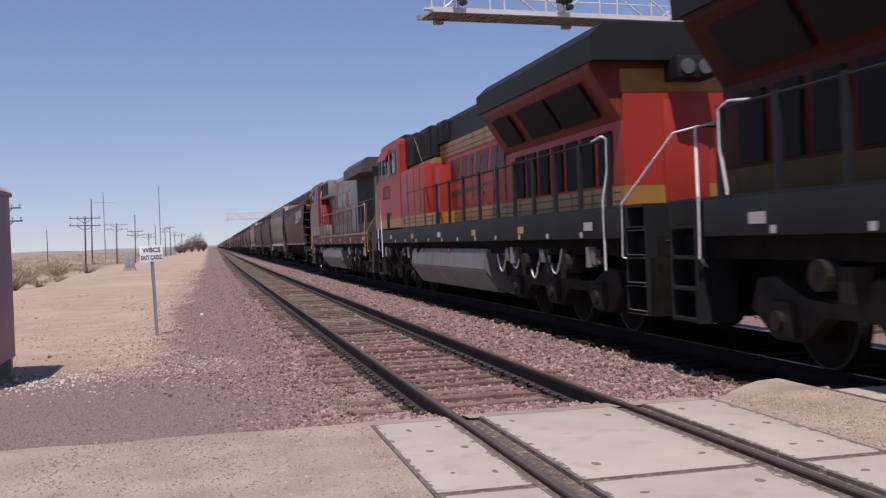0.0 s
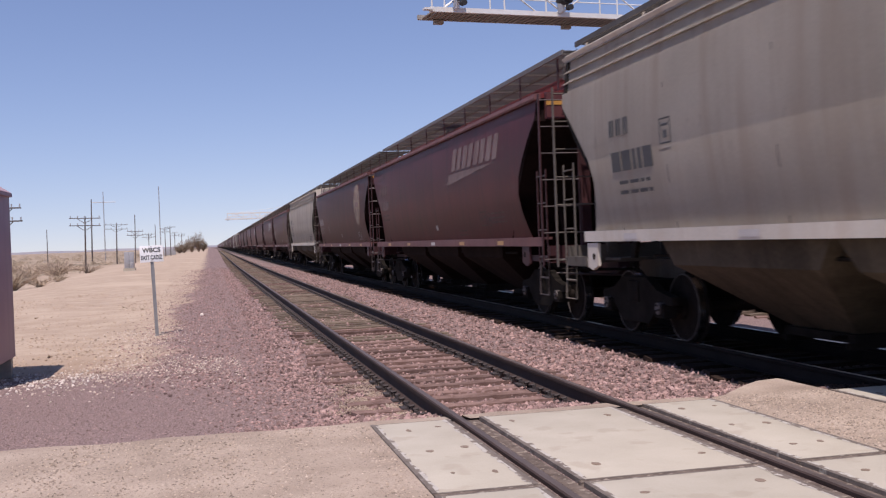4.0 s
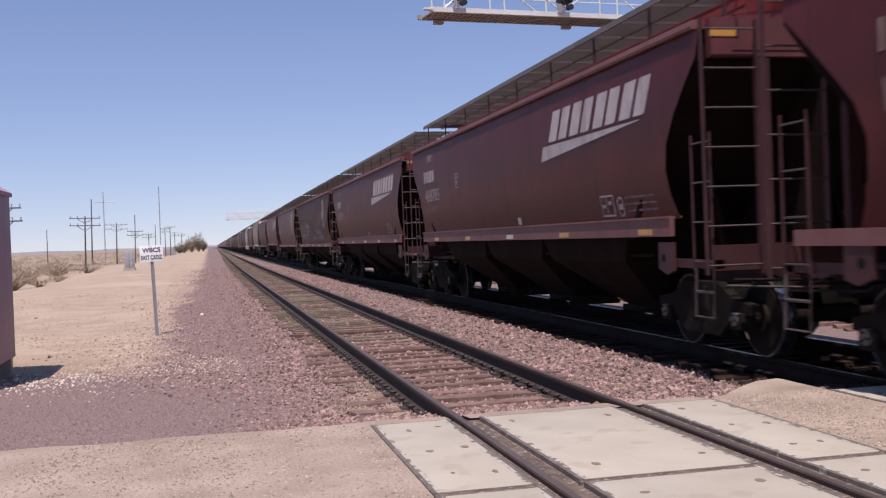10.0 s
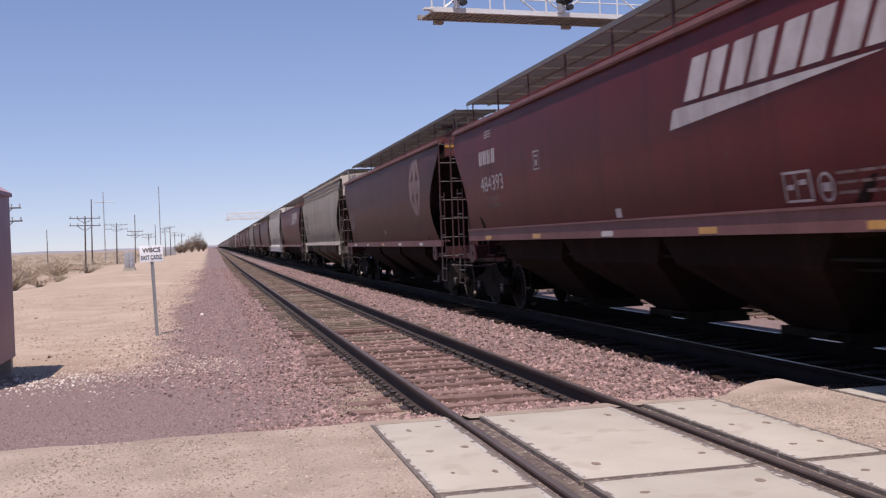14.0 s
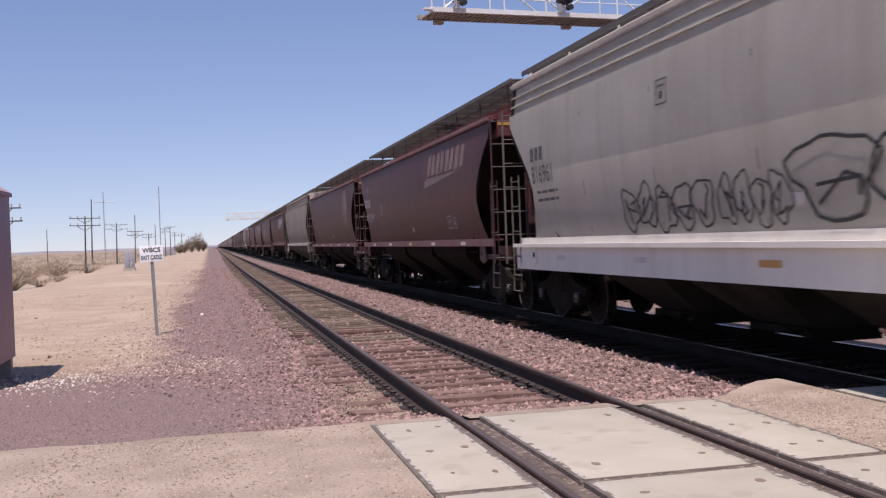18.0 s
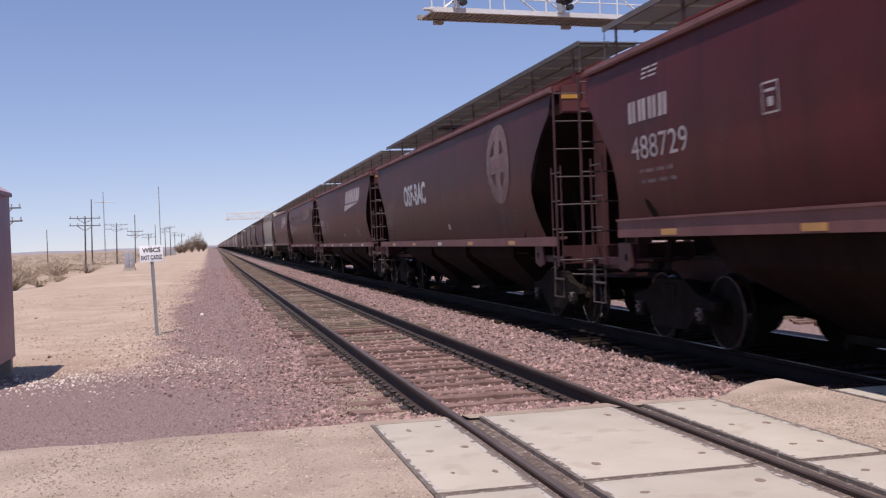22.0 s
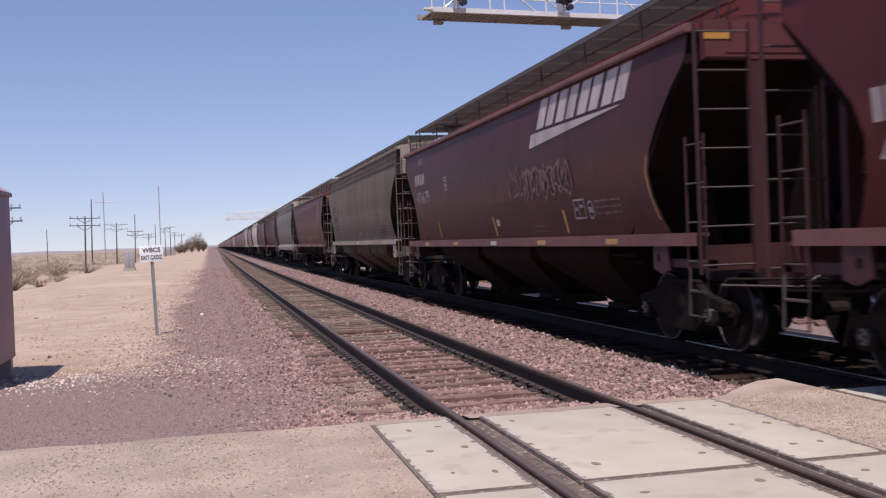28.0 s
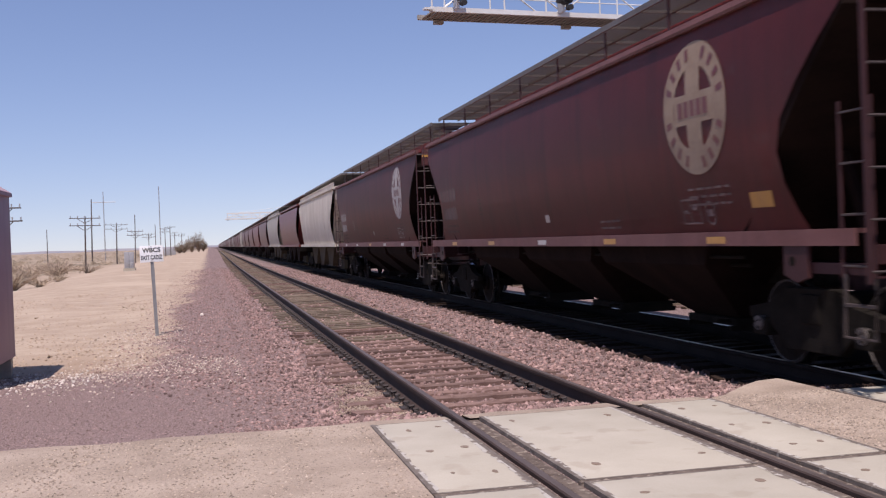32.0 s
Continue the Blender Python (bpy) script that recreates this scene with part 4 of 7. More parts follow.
        for q in (-1, 1):
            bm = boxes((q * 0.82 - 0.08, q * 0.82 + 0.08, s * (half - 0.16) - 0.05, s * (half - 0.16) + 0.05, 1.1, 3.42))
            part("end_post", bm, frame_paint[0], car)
            x = sorted((q * 1.64, q * 0.98))
            part("end_ladder", ladder(x[0], x[1], s * (half + 0.02), 0.98, 3.76, 7), frame_paint, car)
            y = sorted((s * (half - 0.06), s * (half - 0.50)))
            part("side_ladder", ladder(y[0], y[1], q * 1.53, 1.02, 2.55, 4, "y"), frame_paint, car)
            bm = tubes([[(q * 1.52, s * (half - 0.06), 1.05), (q * 1.54, s * (half - 0.06), 0.5), (q * 1.54, s * (half - 0.48), 0.5), (q * 1.52, s * (half - 0.48), 1.05)], [(q * 1.53, s * (half - 0.06), 0.78), (q * 1.53, s * (half - 0.48), 0.78)]], 0.018, 5)
            part("sill_step", bm, "rung" if kind != "grey" else "grey_frame", car)
            bm = prism(bmesh.new(), [(s * (half - 1.42), 1.34), (s * (half - 1.02), 1.34), (s * (half - 1.02), 1.0), (s * (half - 1.2), 0.95), (s * (half - 1.42), 1.02)], q * 1.525 - 0.02, q * 1.525 + 0.02, "x")
            pad = part("jacking_pad", bm, paint if kind == "grey" else "brown_frame", car)
            part("pad_hole", disc(bmesh.new(), (q * 1.547, s * (half - 1.27), 1.15), 0.05, 0.003, "x", 10), "under", pad)
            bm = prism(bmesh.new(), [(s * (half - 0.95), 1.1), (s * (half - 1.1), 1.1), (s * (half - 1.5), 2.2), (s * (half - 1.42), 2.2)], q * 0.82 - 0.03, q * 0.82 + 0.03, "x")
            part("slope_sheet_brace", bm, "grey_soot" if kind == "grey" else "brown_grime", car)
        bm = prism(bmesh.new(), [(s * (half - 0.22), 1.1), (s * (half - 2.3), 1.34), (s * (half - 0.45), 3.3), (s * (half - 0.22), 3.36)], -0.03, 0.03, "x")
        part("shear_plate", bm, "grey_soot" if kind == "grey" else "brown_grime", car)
        bm = tubes([[(-1.2, s * (half + 0.06), 3.98), (-1.2, s * (half + 0.06), 4.44), (1.2, s * (half + 0.06), 4.44), (1.2, s * (half + 0.06), 3.98)]], 0.017, 5)
        part("roof_handhold", bm, "roof_dark", car)
        bm = boxes((-0.13, 0.13, s * (half + 0.15) - 0.25, s * (half + 0.15) + 0.25, 0.72, 0.98), (-0.2, 0.2, s * (half + 0.34) - 0.13, s * (half + 0.34) + 0.13, 0.68, 1.02), bevel=0.03)
        tube(bm, [(0.42, s * half, 0.95), (0.42, s * (half + 0.25), 0.62), (0.36, s * (half + 0.36), 0.42), (0.3, s * (half + 0.47), 0.45)], 0.028, 6)
        tube(bm, [(-1.35, s * (half + 0.05), 0.92), (-0.2, s * (half + 0.18), 0.88)], 0.018, 5)
        part("coupler", bm, "steel", car)
        bm = tubes([[(-1.45, s * (half + 0.1), 0.86), (-0.5, s * (half + 0.12), 0.80), (-0.3, s * (half + 0.2), 0.92)]], 0.016, 5)
        part("uncoupling_lever", bm, "rung", car)
        freight_truck(car, s * 7.0)
    # brake wheel and gear at the near end
    bm = bmesh.new()
    ring = [(0.55 + 0.26 * math.cos(k * math.tau / 16), -half - 0.12, 2.05 + 0.26 * math.sin(k * math.tau / 16)) for k in range(17)]
    tube(bm, ring, 0.016, 5)
    for k in range(4):
        tube(bm, [(0.55, -half - 0.12, 2.05), ring[k * 4]], 0.012, 4)
    box(bm, 0.43, 0.67, -half - 0.1, -half + 0.1, 1.8, 2.2)
    box(bm, 0.5, 0.6, -half - 0.02, -half + 0.06, 1.1, 1.8)
    part("brake_wheel", bm, "steel", car)
    bm = tube(bmesh.new(), [(-0.75, half - 1.4, 1.75), (-0.75, half - 0.75, 1.75)], 0.17, 12)
    tube(bm, [(0.6, half - 1.5, 1.55), (0.6, half - 0.6, 1.55)], 0.2, 12)
    part("air_reservoir", bm, "under", car)
    # hopper bays
    span = 10.9 / bays
    for k in range(bays):
        y = (k - (bays - 1) / 2) * span
        bm = bmesh.new()
        wide, flank = (1.44, 1.385) if kind == "grey" else (1.38, 1.30)
        top = [bm.verts.new(v) for v in ((-wide, y - span * 0.5, 1.42), (wide, y - span * 0.5, 1.42), (wide, y + span * 0.5, 1.42), (-wide, y + span * 0.5, 1.42))]
        mid = [bm.verts.new(v) for v in ((-flank, y - span * 0.42, 1.06), (flank, y - span * 0.42, 1.06), (flank, y + span * 0.42, 1.06), (-flank, y + span * 0.42, 1.06))]
        low = [bm.verts.new(v) for v in ((-0.36, y - 0.6, 0.33), (0.36, y - 0.6, 0.33), (0.36, y + 0.6, 0.33), (-0.36, y + 0.6, 0.33))]
        for a, c in ((top, mid), (mid, low)):
            for i in range(4):
                bm.faces.new((a[i], a[(i + 1) % 4], c[(i + 1) % 4], c[i]))
        bm.faces.new(low)
        bm.faces.new(top[::-1])
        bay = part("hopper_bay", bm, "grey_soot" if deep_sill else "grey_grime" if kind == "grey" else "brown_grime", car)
        bm = boxes((-0.44, 0.44, y - 0.66, y + 0.66, 0.24, 0.33), (-0.5, 0.5, y - 0.62, y - 0.55, 0.17, 0.24), (-0.5, 0.5, y + 0.55, y + 0.62, 0.17, 0.24))
        tube(bm, [(-0.62, y - 0.5, 0.30), (0.62, y - 0.5, 0.30)], 0.025, 6)
        part("outlet_gate", bm, "under", bay)
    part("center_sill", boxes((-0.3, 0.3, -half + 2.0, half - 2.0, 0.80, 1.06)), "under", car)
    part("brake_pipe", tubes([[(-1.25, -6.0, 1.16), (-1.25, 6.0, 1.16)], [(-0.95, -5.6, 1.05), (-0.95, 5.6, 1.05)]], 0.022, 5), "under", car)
    return car


def plain_hopper(paint):
    """The same car for the tail of the train, far up the line, in fewer parts."""
    car = thing("hopper_car", "distant covered grain hopper car far up the line", "freight car", "hopper train")
    kind = "grey" if paint.startswith("gray") else "brown"
    prof = GREY_SIDE if kind == "grey" else BROWN_SIDE
    bm = bmesh.new()
    for s in (-1, 1):
        rows = [[bm.verts.new((s * x, u * (HALF - end_inset(z)), z)) for u in (-1, 0, 1)] for z, x in prof]
        for a, c in zip(rows, rows[1:]):
            for i in range(2):
                bm.faces.new((a[i], a[i + 1], c[i + 1], c[i]))
        prism(bm, [(s * (HALF - 0.3), 3.80), (s * (HALF - 0.3), 3.36), (s * (HALF - 2.35), 1.36), (s * (HALF - 2.45), 1.42), (s * (HALF - 0.42), 3.45), (s * (HALF - 0.42), 3.80)], -1.44, 1.44, "x")
        box(bm, s * 1.4, s * 1.56, -HALF + 0.28, HALF - 0.28, 1.29, 1.42)
    part("body", bm, paint, car)
    bm = prism(bmesh.new(), [(-1.6, 3.8), (-1.6, 3.9), (-0.9, 4.0), (0, 4.04), (0.9, 4.0), (1.6, 3.9), (1.6, 3.8)], -HALF + 0.2, HALF - 0.2, "y")
    part("roof", bm, paint, car)
    part("running_board", boxes((-1.21, -0.2, -HALF, HALF, 4.40, 4.465), (0.2, 1.21, -HALF, HALF, 4.40, 4.465), (-0.2, 0.2, -7.8, 7.8, 4.0, 4.4)), "roof_metal", car)
    bm = bmesh.new()
    for k in (-1, 0, 1):
        prism(bm, [(k * 3.6 - 1.75, 1.42), (k * 3.6 + 1.75, 1.42), (k * 3.6 + 0.55, 0.36), (k * 3.6 - 0.55, 0.36)], -1.2, 1.2, "x")
    part("hopper_bay", bm, "grey_grime" if kind == "grey" else "brown_grime", car)["kind"] = "stuff"
    bm = bmesh.new()
    for s in (-1, 1):
        for q in (-1, 1):
            box(bm, q * 1.06 - 0.07, q * 1.06 + 0.07, s * 7.0 - 1.1, s * 7.0 + 1.1, 0.3, 0.7)
            for e in (-0.89, 0.89):
                disc(bm, (q * 0.75, s * 7.0 + e, 0.457), 0.457, 0.06, "x", 12)
    part("truck", bm, "under", car)["kind"] = "stuff"
    bm = boxes((-1.5, 1.5, HALF - 0.15, HALF - 0.05, 1.0, 1.3), (-1.5, 1.5, -HALF + 0.05, -HALF + 0.15, 1.0, 1.3), (-0.2, 0.2, -HALF - 0.48, HALF + 0.48, 0.75, 1.0))
    part("end_frame", bm, "under", car)
    return car


# ---- lettering and painted marks on a car's near side ----
def text_shape(words, height, bold=0.0):
    """Outline of the words as flat vertices and faces, from 0 to the right, height tall."""
    cu = bpy.data.curves.new("words", "FONT")
    cu.body, cu.size, cu.resolution_u, cu.offset = words, 1.0, 3, bold
    ob = new("words", cu)
    me = bpy.data.meshes.new_from_object(ob)
    vs = np.array([v.co[:2] for v in me.vertices])
    fs = [tuple(p.vertices) for p in me.polygons]
    bpy.data.objects.remove(ob)
    bpy.data.curves.remove(cu)
    bpy.data.meshes.remove(me)
    vs = (vs - vs.min(0)) * height / (vs[:, 1].max() - vs[:, 1].min())
    return vs, fs


class Side:
    """Paints flat marks on a car's near side: s runs from the far end toward the near end, z is height."""

    def __init__(self, car, profile, half=HALF):
        self.car, self.profile, self.half, self.x = car, profile, half, None

    def put(self, s, z, off=0.008):
        x = side_x(self.profile, z) if self.x is None else self.x
        return (-(x + off), self.half - 0.2 - s, z)

    def polys(self, name, shapes, material, off=0.008, label=""):
        verts, faces = [], []
        for sh in shapes:
            faces.append(tuple(range(len(verts), len(verts) + len(sh))))
            verts += [self.put(s, z, off) for s, z in sh]
        return raw(name, verts, faces, material, self.car, label)

    def text(self, name, words, s, z, height, material, wide=1.0, off=0.008, lean=0.0, bold=0.0):
        vs, fs = text_shape(words, height, bold)
        raw(name, [self.put(s + u * wide + lean * w, z + w, off) for u, w in vs], fs, material, self.car)

    def bars(self, name, s, z, wide, rows, material, high=0.05, gap=0.045, seed=1):
        rng = random.Random(seed)
        for k in range(rows):
            sh = []
            a = s
            while a < s + wide - 0.05:
                w = rng.uniform(0.1, 0.3)
                w = min(w, s + wide - a)
                zz = z - k * (high + gap)
                sh.append([(a, zz), (a + w, zz), (a + w, zz + high), (a, zz + high)])
                a += w + 0.05
            self.polys(name, sh, material)


def slab_mark(s, z, w, h, lean):
    """One plain leaning block of a mark: two upright bars."""
    def P(u, v):
        return (s + w * u + lean * v, z + h * v)
    return [[P(a, 0), P(b, 0), P(b, 1), P(a, 1)] for a, b in ((0, 0.45), (0.57, 1))]


def slash_logo(side, s, z, material):
    """Slanting block mark over a long tapered bar, in plain shapes."""
    sh = []
    h, w, lean = 0.46, 0.80, 0.22
    a = s + 0.42
    for k in range(4):
        sh += slab_mark(a + k * (w + 0.14), z, w, h, lean)
    e, n = a + 4 * w + 0.36, 6
    for k in range(n):
        t0, t1 = k / n, (k + 1) / n
        u0, u1 = a - 0.3 + (e - a + 0.2) * t0, a - 0.3 + (e - a + 0.2) * t1
        sh.append([(u0 - 0.10 * (1 - t0), z - 0.22 * (1 - t0) - 0.06), (u1 - 0.10 * (1 - t1), z - 0.22 * (1 - t1) - 0.06), (u1 + 0.02, z - 0.05), (u0 + 0.02, z - 0.05)])
    side.polys("logo", sh, material, label="slanting white block mark over a tapered bar")


def round_logo(side, s, z, material, r=0.74):
    """Round herald: a broad ring with dark marks and a cross inside."""
    sh, marks = [], []

    def P(a, rr):
        return (s + rr * 1.0 * math.cos(a), z + rr * math.sin(a))
    n = 40
    for k in range(n):
        a, c = k * math.tau / n, (k + 1) * math.tau / n
        sh.append([P(a, r), P(c, r), P(c, r * 0.64), P(a, r * 0.64)])
        if k % 10 not in (9, 0) and k % 2:
            marks.append([P(a + 0.02, r * 0.93), P(c - 0.02, r * 0.93), P(c - 0.02, r * 0.75), P(a + 0.02, r * 0.75)])
    w = 0.17 * r / 0.74
    for k in range(-4, 4):
        lo, hi = k * r * 0.65 / 4, (k + 1) * r * 0.65 / 4
        sh.append([(s - w, z + lo), (s + w, z + lo), (s + w, z + hi), (s - w, z + hi)])
    sh.append([(s - r * 0.62, z - w), (s - w, z - w), (s - w, z + w), (s - r * 0.62, z + w)])
    sh.append([(s + w, z - w), (s + r * 0.62, z - w), (s + r * 0.62, z + w), (s + w, z + w)])
    for k in range(5):
        a = s - r * 0.5 + k * r * 0.2
        marks.append([(a, z - 0.09), (a + 0.11, z - 0.09), (a + 0.11, z + 0.09), (a, z + 0.09)])
    side.polys("herald", sh, material, label="cream round herald with a cross")
    side.polys("herald_marks", marks, "brown_old", 0.011)


def spray(side, s0, s1, z0, z1, material, seed, fill=None, letters=6, width=0.03):
    """Sprayed tag: looping strokes, with filled shapes behind when fill is given. No words."""
    rng = random.Random(seed)
    strokes, fills = [], []
    step = (s1 - s0) / letters
    for k in range(letters):
        cs, cz = s0 + (k + 0.5) * step, (z0 + z1) / 2
        ph = rng.uniform(0, 6.28)
        loop = []
        for q in range(19):
            a = q * math.tau / 18
            rr = 1 + 0.17 * math.sin(3 * a + ph) + 0.10 * math.sin(5 * a + 2 * ph)
            loop.append((cs + 0.52 * step * rr * math.cos(a), cz + 0.45 * (z1 - z0) * rr * math.sin(a) + 0.04 * math.sin(k * 2.1)))
        if fill:
            fills.append(loop[:-1])
        strokes.append(loop)
        a = (cs + rng.uniform(-0.25, 0.25) * step, z0 + 0.2 * (z1 - z0))
        pts = [a]
        for q in range(5):
            pts.append((cs + rng.uniform(-0.35, 0.35) * step, z0 + (z1 - z0) * rng.uniform(0.15, 0.9)))
        strokes.append(pts)
    sh = []
    for pts in strokes:
        for (a0, b0), (a1, b1) in zip(pts, pts[1:]):
            d = math.hypot(a1 - a0, b1 - b0) or 1.0
            nx, nz = -(b1 - b0) / d * width / 2, (a1 - a0) / d * width / 2
            sh.append([(a0 + nx, b0 + nz), (a1 + nx, b1 + nz), (a1 - nx, b1 - nz), (a0 - nx, b0 - nz)])
    if fill:
        for shape in fills:
            side.polys("sprayed_fill", [shape], fill, 0.007)
    side.polys("sprayed_tag", sh, material, 0.012, "looping sprayed graffiti")


def dress(car, n, paint, logo, number, tags, deep, half):
    """Stencils, marks, reflectors and graffiti of one car."""
    grey = paint.startswith("gray")
    side = Side(car, GREY_SIDE if grey else BROWN_SIDE, half)
    rng = random.Random(n)
    ink = "stencil_black" if grey else ("stencil" if logo in ("slash", "plain", "round_bright") or number else "stencil_faded")
    if logo == "slash":
        slash_logo(side, *LOGO_AT.get(n, (10.5, 2.94)), "stencil")
    elif logo == "slash_faded":
        slash_logo(side, *LOGO_AT.get(n, (10.5, 2.94)), "stencil_faded")
    elif logo == "round":
        round_logo(side, ROUND_AT.get(n, 14.1), 2.83, "stencil_tan")
    elif logo == "round_bright":
        round_logo(side, ROUND_AT.get(n, 14.1), 2.83, "stencil")
    elif logo == "round_faded":
        round_logo(side, ROUND_AT.get(n, 14.1), 2.83, "stencil_faded")
    # initials as plain blocks, then the car number
    slashed = logo.startswith("slash")
    s, zi, zn, ps, pz = MARK_AT.get(n, (1.95, 2.75, 2.28, 3.5, 2.53) if grey else (1.49, 2.85, 2.38, 4.69, 2.59) if slashed else (1.38, 2.30, 1.90, 4.55, 1.95))
    w, hgt = (0.16, 0.22) if grey else (0.225, 0.27) if slashed else (0.30, 0.28)
    for k in range(3 if grey else 4):
        side.polys("initial_block", slab_mark(s + k * (w + 0.07), zi, w, hgt, 0.0), ink)
    if number:
        side.text("car_number", number, s + 0.02, zn, 0.29, ink, 1.07 if n == 23 else 1.28 if slashed else 0.88 if grey else 1.1)
    else:
        side.bars("car_number", s + 0.02, zn, 1.3, 1, ink, 0.26, 0.05, n)
    faint = "stencil_faded" if not grey else ink
    side.bars("weight_line", s + 0.2, zn - 0.17, 1.0, 2, faint, 0.045, 0.085, n)
    if slashed:
        side.bars("capacity_line", s + 0.4, zi + 0.62, 0.45, 3, ink, 0.025, 0.03, n + 3)
    side.bars("small_print", 13.75, 1.92, 0.95, 3, faint, 0.028, 0.06, n + 7)
    side.bars("inspection_print", 10.9, 1.62, 0.7, 2, faint, 0.03, 0.06, n + 9)
    side.polys("plate_frame", [[(ps + a, pz + c), (ps + a + u, pz + c), (ps + a + u, pz + c + w2), (ps + a, pz + c + w2)] for a, c, u, w2 in ((0, -0.02, 0.30, 0.02), (0, 0.27, 0.30, 0.02), (0, 0, 0.02, 0.27), (0.28, 0, 0.02, 0.27), (0.1, 0.05, 0.1, 0.09), (0.06, 0.19, 0.18, 0.03))], ink)
    e = 2 * half - 2.25
    if n in (12, 32):
        side.polys("amber_patch", [[(e, 1.68), (e + 0.42, 1.68), (e + 0.42, 1.84), (e, 1.84)]], "reflector")
    k, kz = (12.9, 1.70) if slashed else (13.5, 1.54)
    ring = [(k + 0.68 + 0.12 * math.cos(q * 0.5236), kz + 0.12 + 0.14 * math.sin(q * 0.5236)) for q in range(13)]
    side.polys("oval_stencil", [[a, c, (k + 0.68 + (c[0] - k - 0.68) * 0.8, kz + 0.12 + (c[1] - kz - 0.12) * 0.8), (k + 0.68 + (a[0] - k - 0.68) * 0.8, kz + 0.12 + (a[1] - kz - 0.12) * 0.8)] for a, c in zip(ring, ring[1:])] + [[(k + 0.62, kz + 0.08), (k + 0.74, kz + 0.08), (k + 0.74, kz + 0.16), (k + 0.62, kz + 0.16)]], ink)
    side.polys("consolidated_stencil", [[(k + a, kz + c), (k + a + u, kz + c), (k + a + u, kz + c + w2), (k + a, kz + c + w2)] for a, c, u, w2 in ((0, 0, 0.46, 0.025), (0, 0.27, 0.46, 0.025), (0, 0.03, 0.025, 0.24), (0.43, 0.03, 0.03, 0.24), (0.2, 0.03, 0.02, 0.24), (0.06, 0.12, 0.1, 0.05), (0.26, 0.16, 0.12, 0.05))], ink)
    q = 8.9 + rng.uniform(-0.4, 0.4)
    side.polys("placard_patch", [[(q, 1.68), (q + 0.2, 1.68), (q + 0.2, 1.80), (q, 1.80)]], "reflector_pale")
    side.x = 1.531 if deep else 1.561
    rise = 0.13 if n in HIGH_SILL else 0.09 if grey and not deep else 0.02
    refl = [[(a, 1.30 + rise), (a + 0.42, 1.30 + rise), (a + 0.42, 1.375 + rise), (a, 1.375 + rise)] for a in (2.2, 5.2, 8.3, 11.2, 14.2)]
    if deep:
        refl = [[(a, z - 0.24), (b, z - 0.24), (c, w2 - 0.24), (d, w3 - 0.24)] for (a, z), (b, _), (c, w2), (d, w3) in refl]
    amber = rng.random() < 0.6 or n in HIGH_SILL
    for q, sh in enumerate(refl):
        side.polys("sill_reflector", [sh], "reflector" if amber == (q % 4 != 2) else "reflector_pale", 0.004)
    side.x = None
    if paint.startswith("gray"):
        side.polys("panel_seams", [[(a, 1.5), (a + 0.02, 1.5), (a + 0.02, 2.2), (a, 2.2)] for a in (3.6, 6.0, 8.4, 10.8, 13.2)] + [[(a, 2.2), (a + 0.02, 2.2), (a + 0.02, 3.25), (a, 3.25)] for a in (3.6, 6.0, 8.4, 10.8, 13.2)], "seam_dirt", 0.005)
    if n in STRIPED or n == 11:
        edge = [(2 * HALF - 0.2 - end_inset(1.62 + 0.1 * q) - 0.09, 1.62 + 0.1 * q) for q in range(9)]
        side.polys("end_stripe", [[a, (a[0] + 0.04, a[1]), (c[0] + 0.04, c[1]), c] for a, c in zip(edge, edge[1:])], "reflector")
    if n in STRIPED:
        for q in (3.6, 8.4, 12.4):
            side.polys("upright_reflector", [[(q, 1.5), (q + 0.1, 1.5), (q + 0.06, 1.86), (q - 0.04, 1.86)]], "reflector")
    for tag in tags:
        if isinstance(tag[0], str):
            side.text("sprayed_word", *tag)
        else:
            spray(side, *tag)


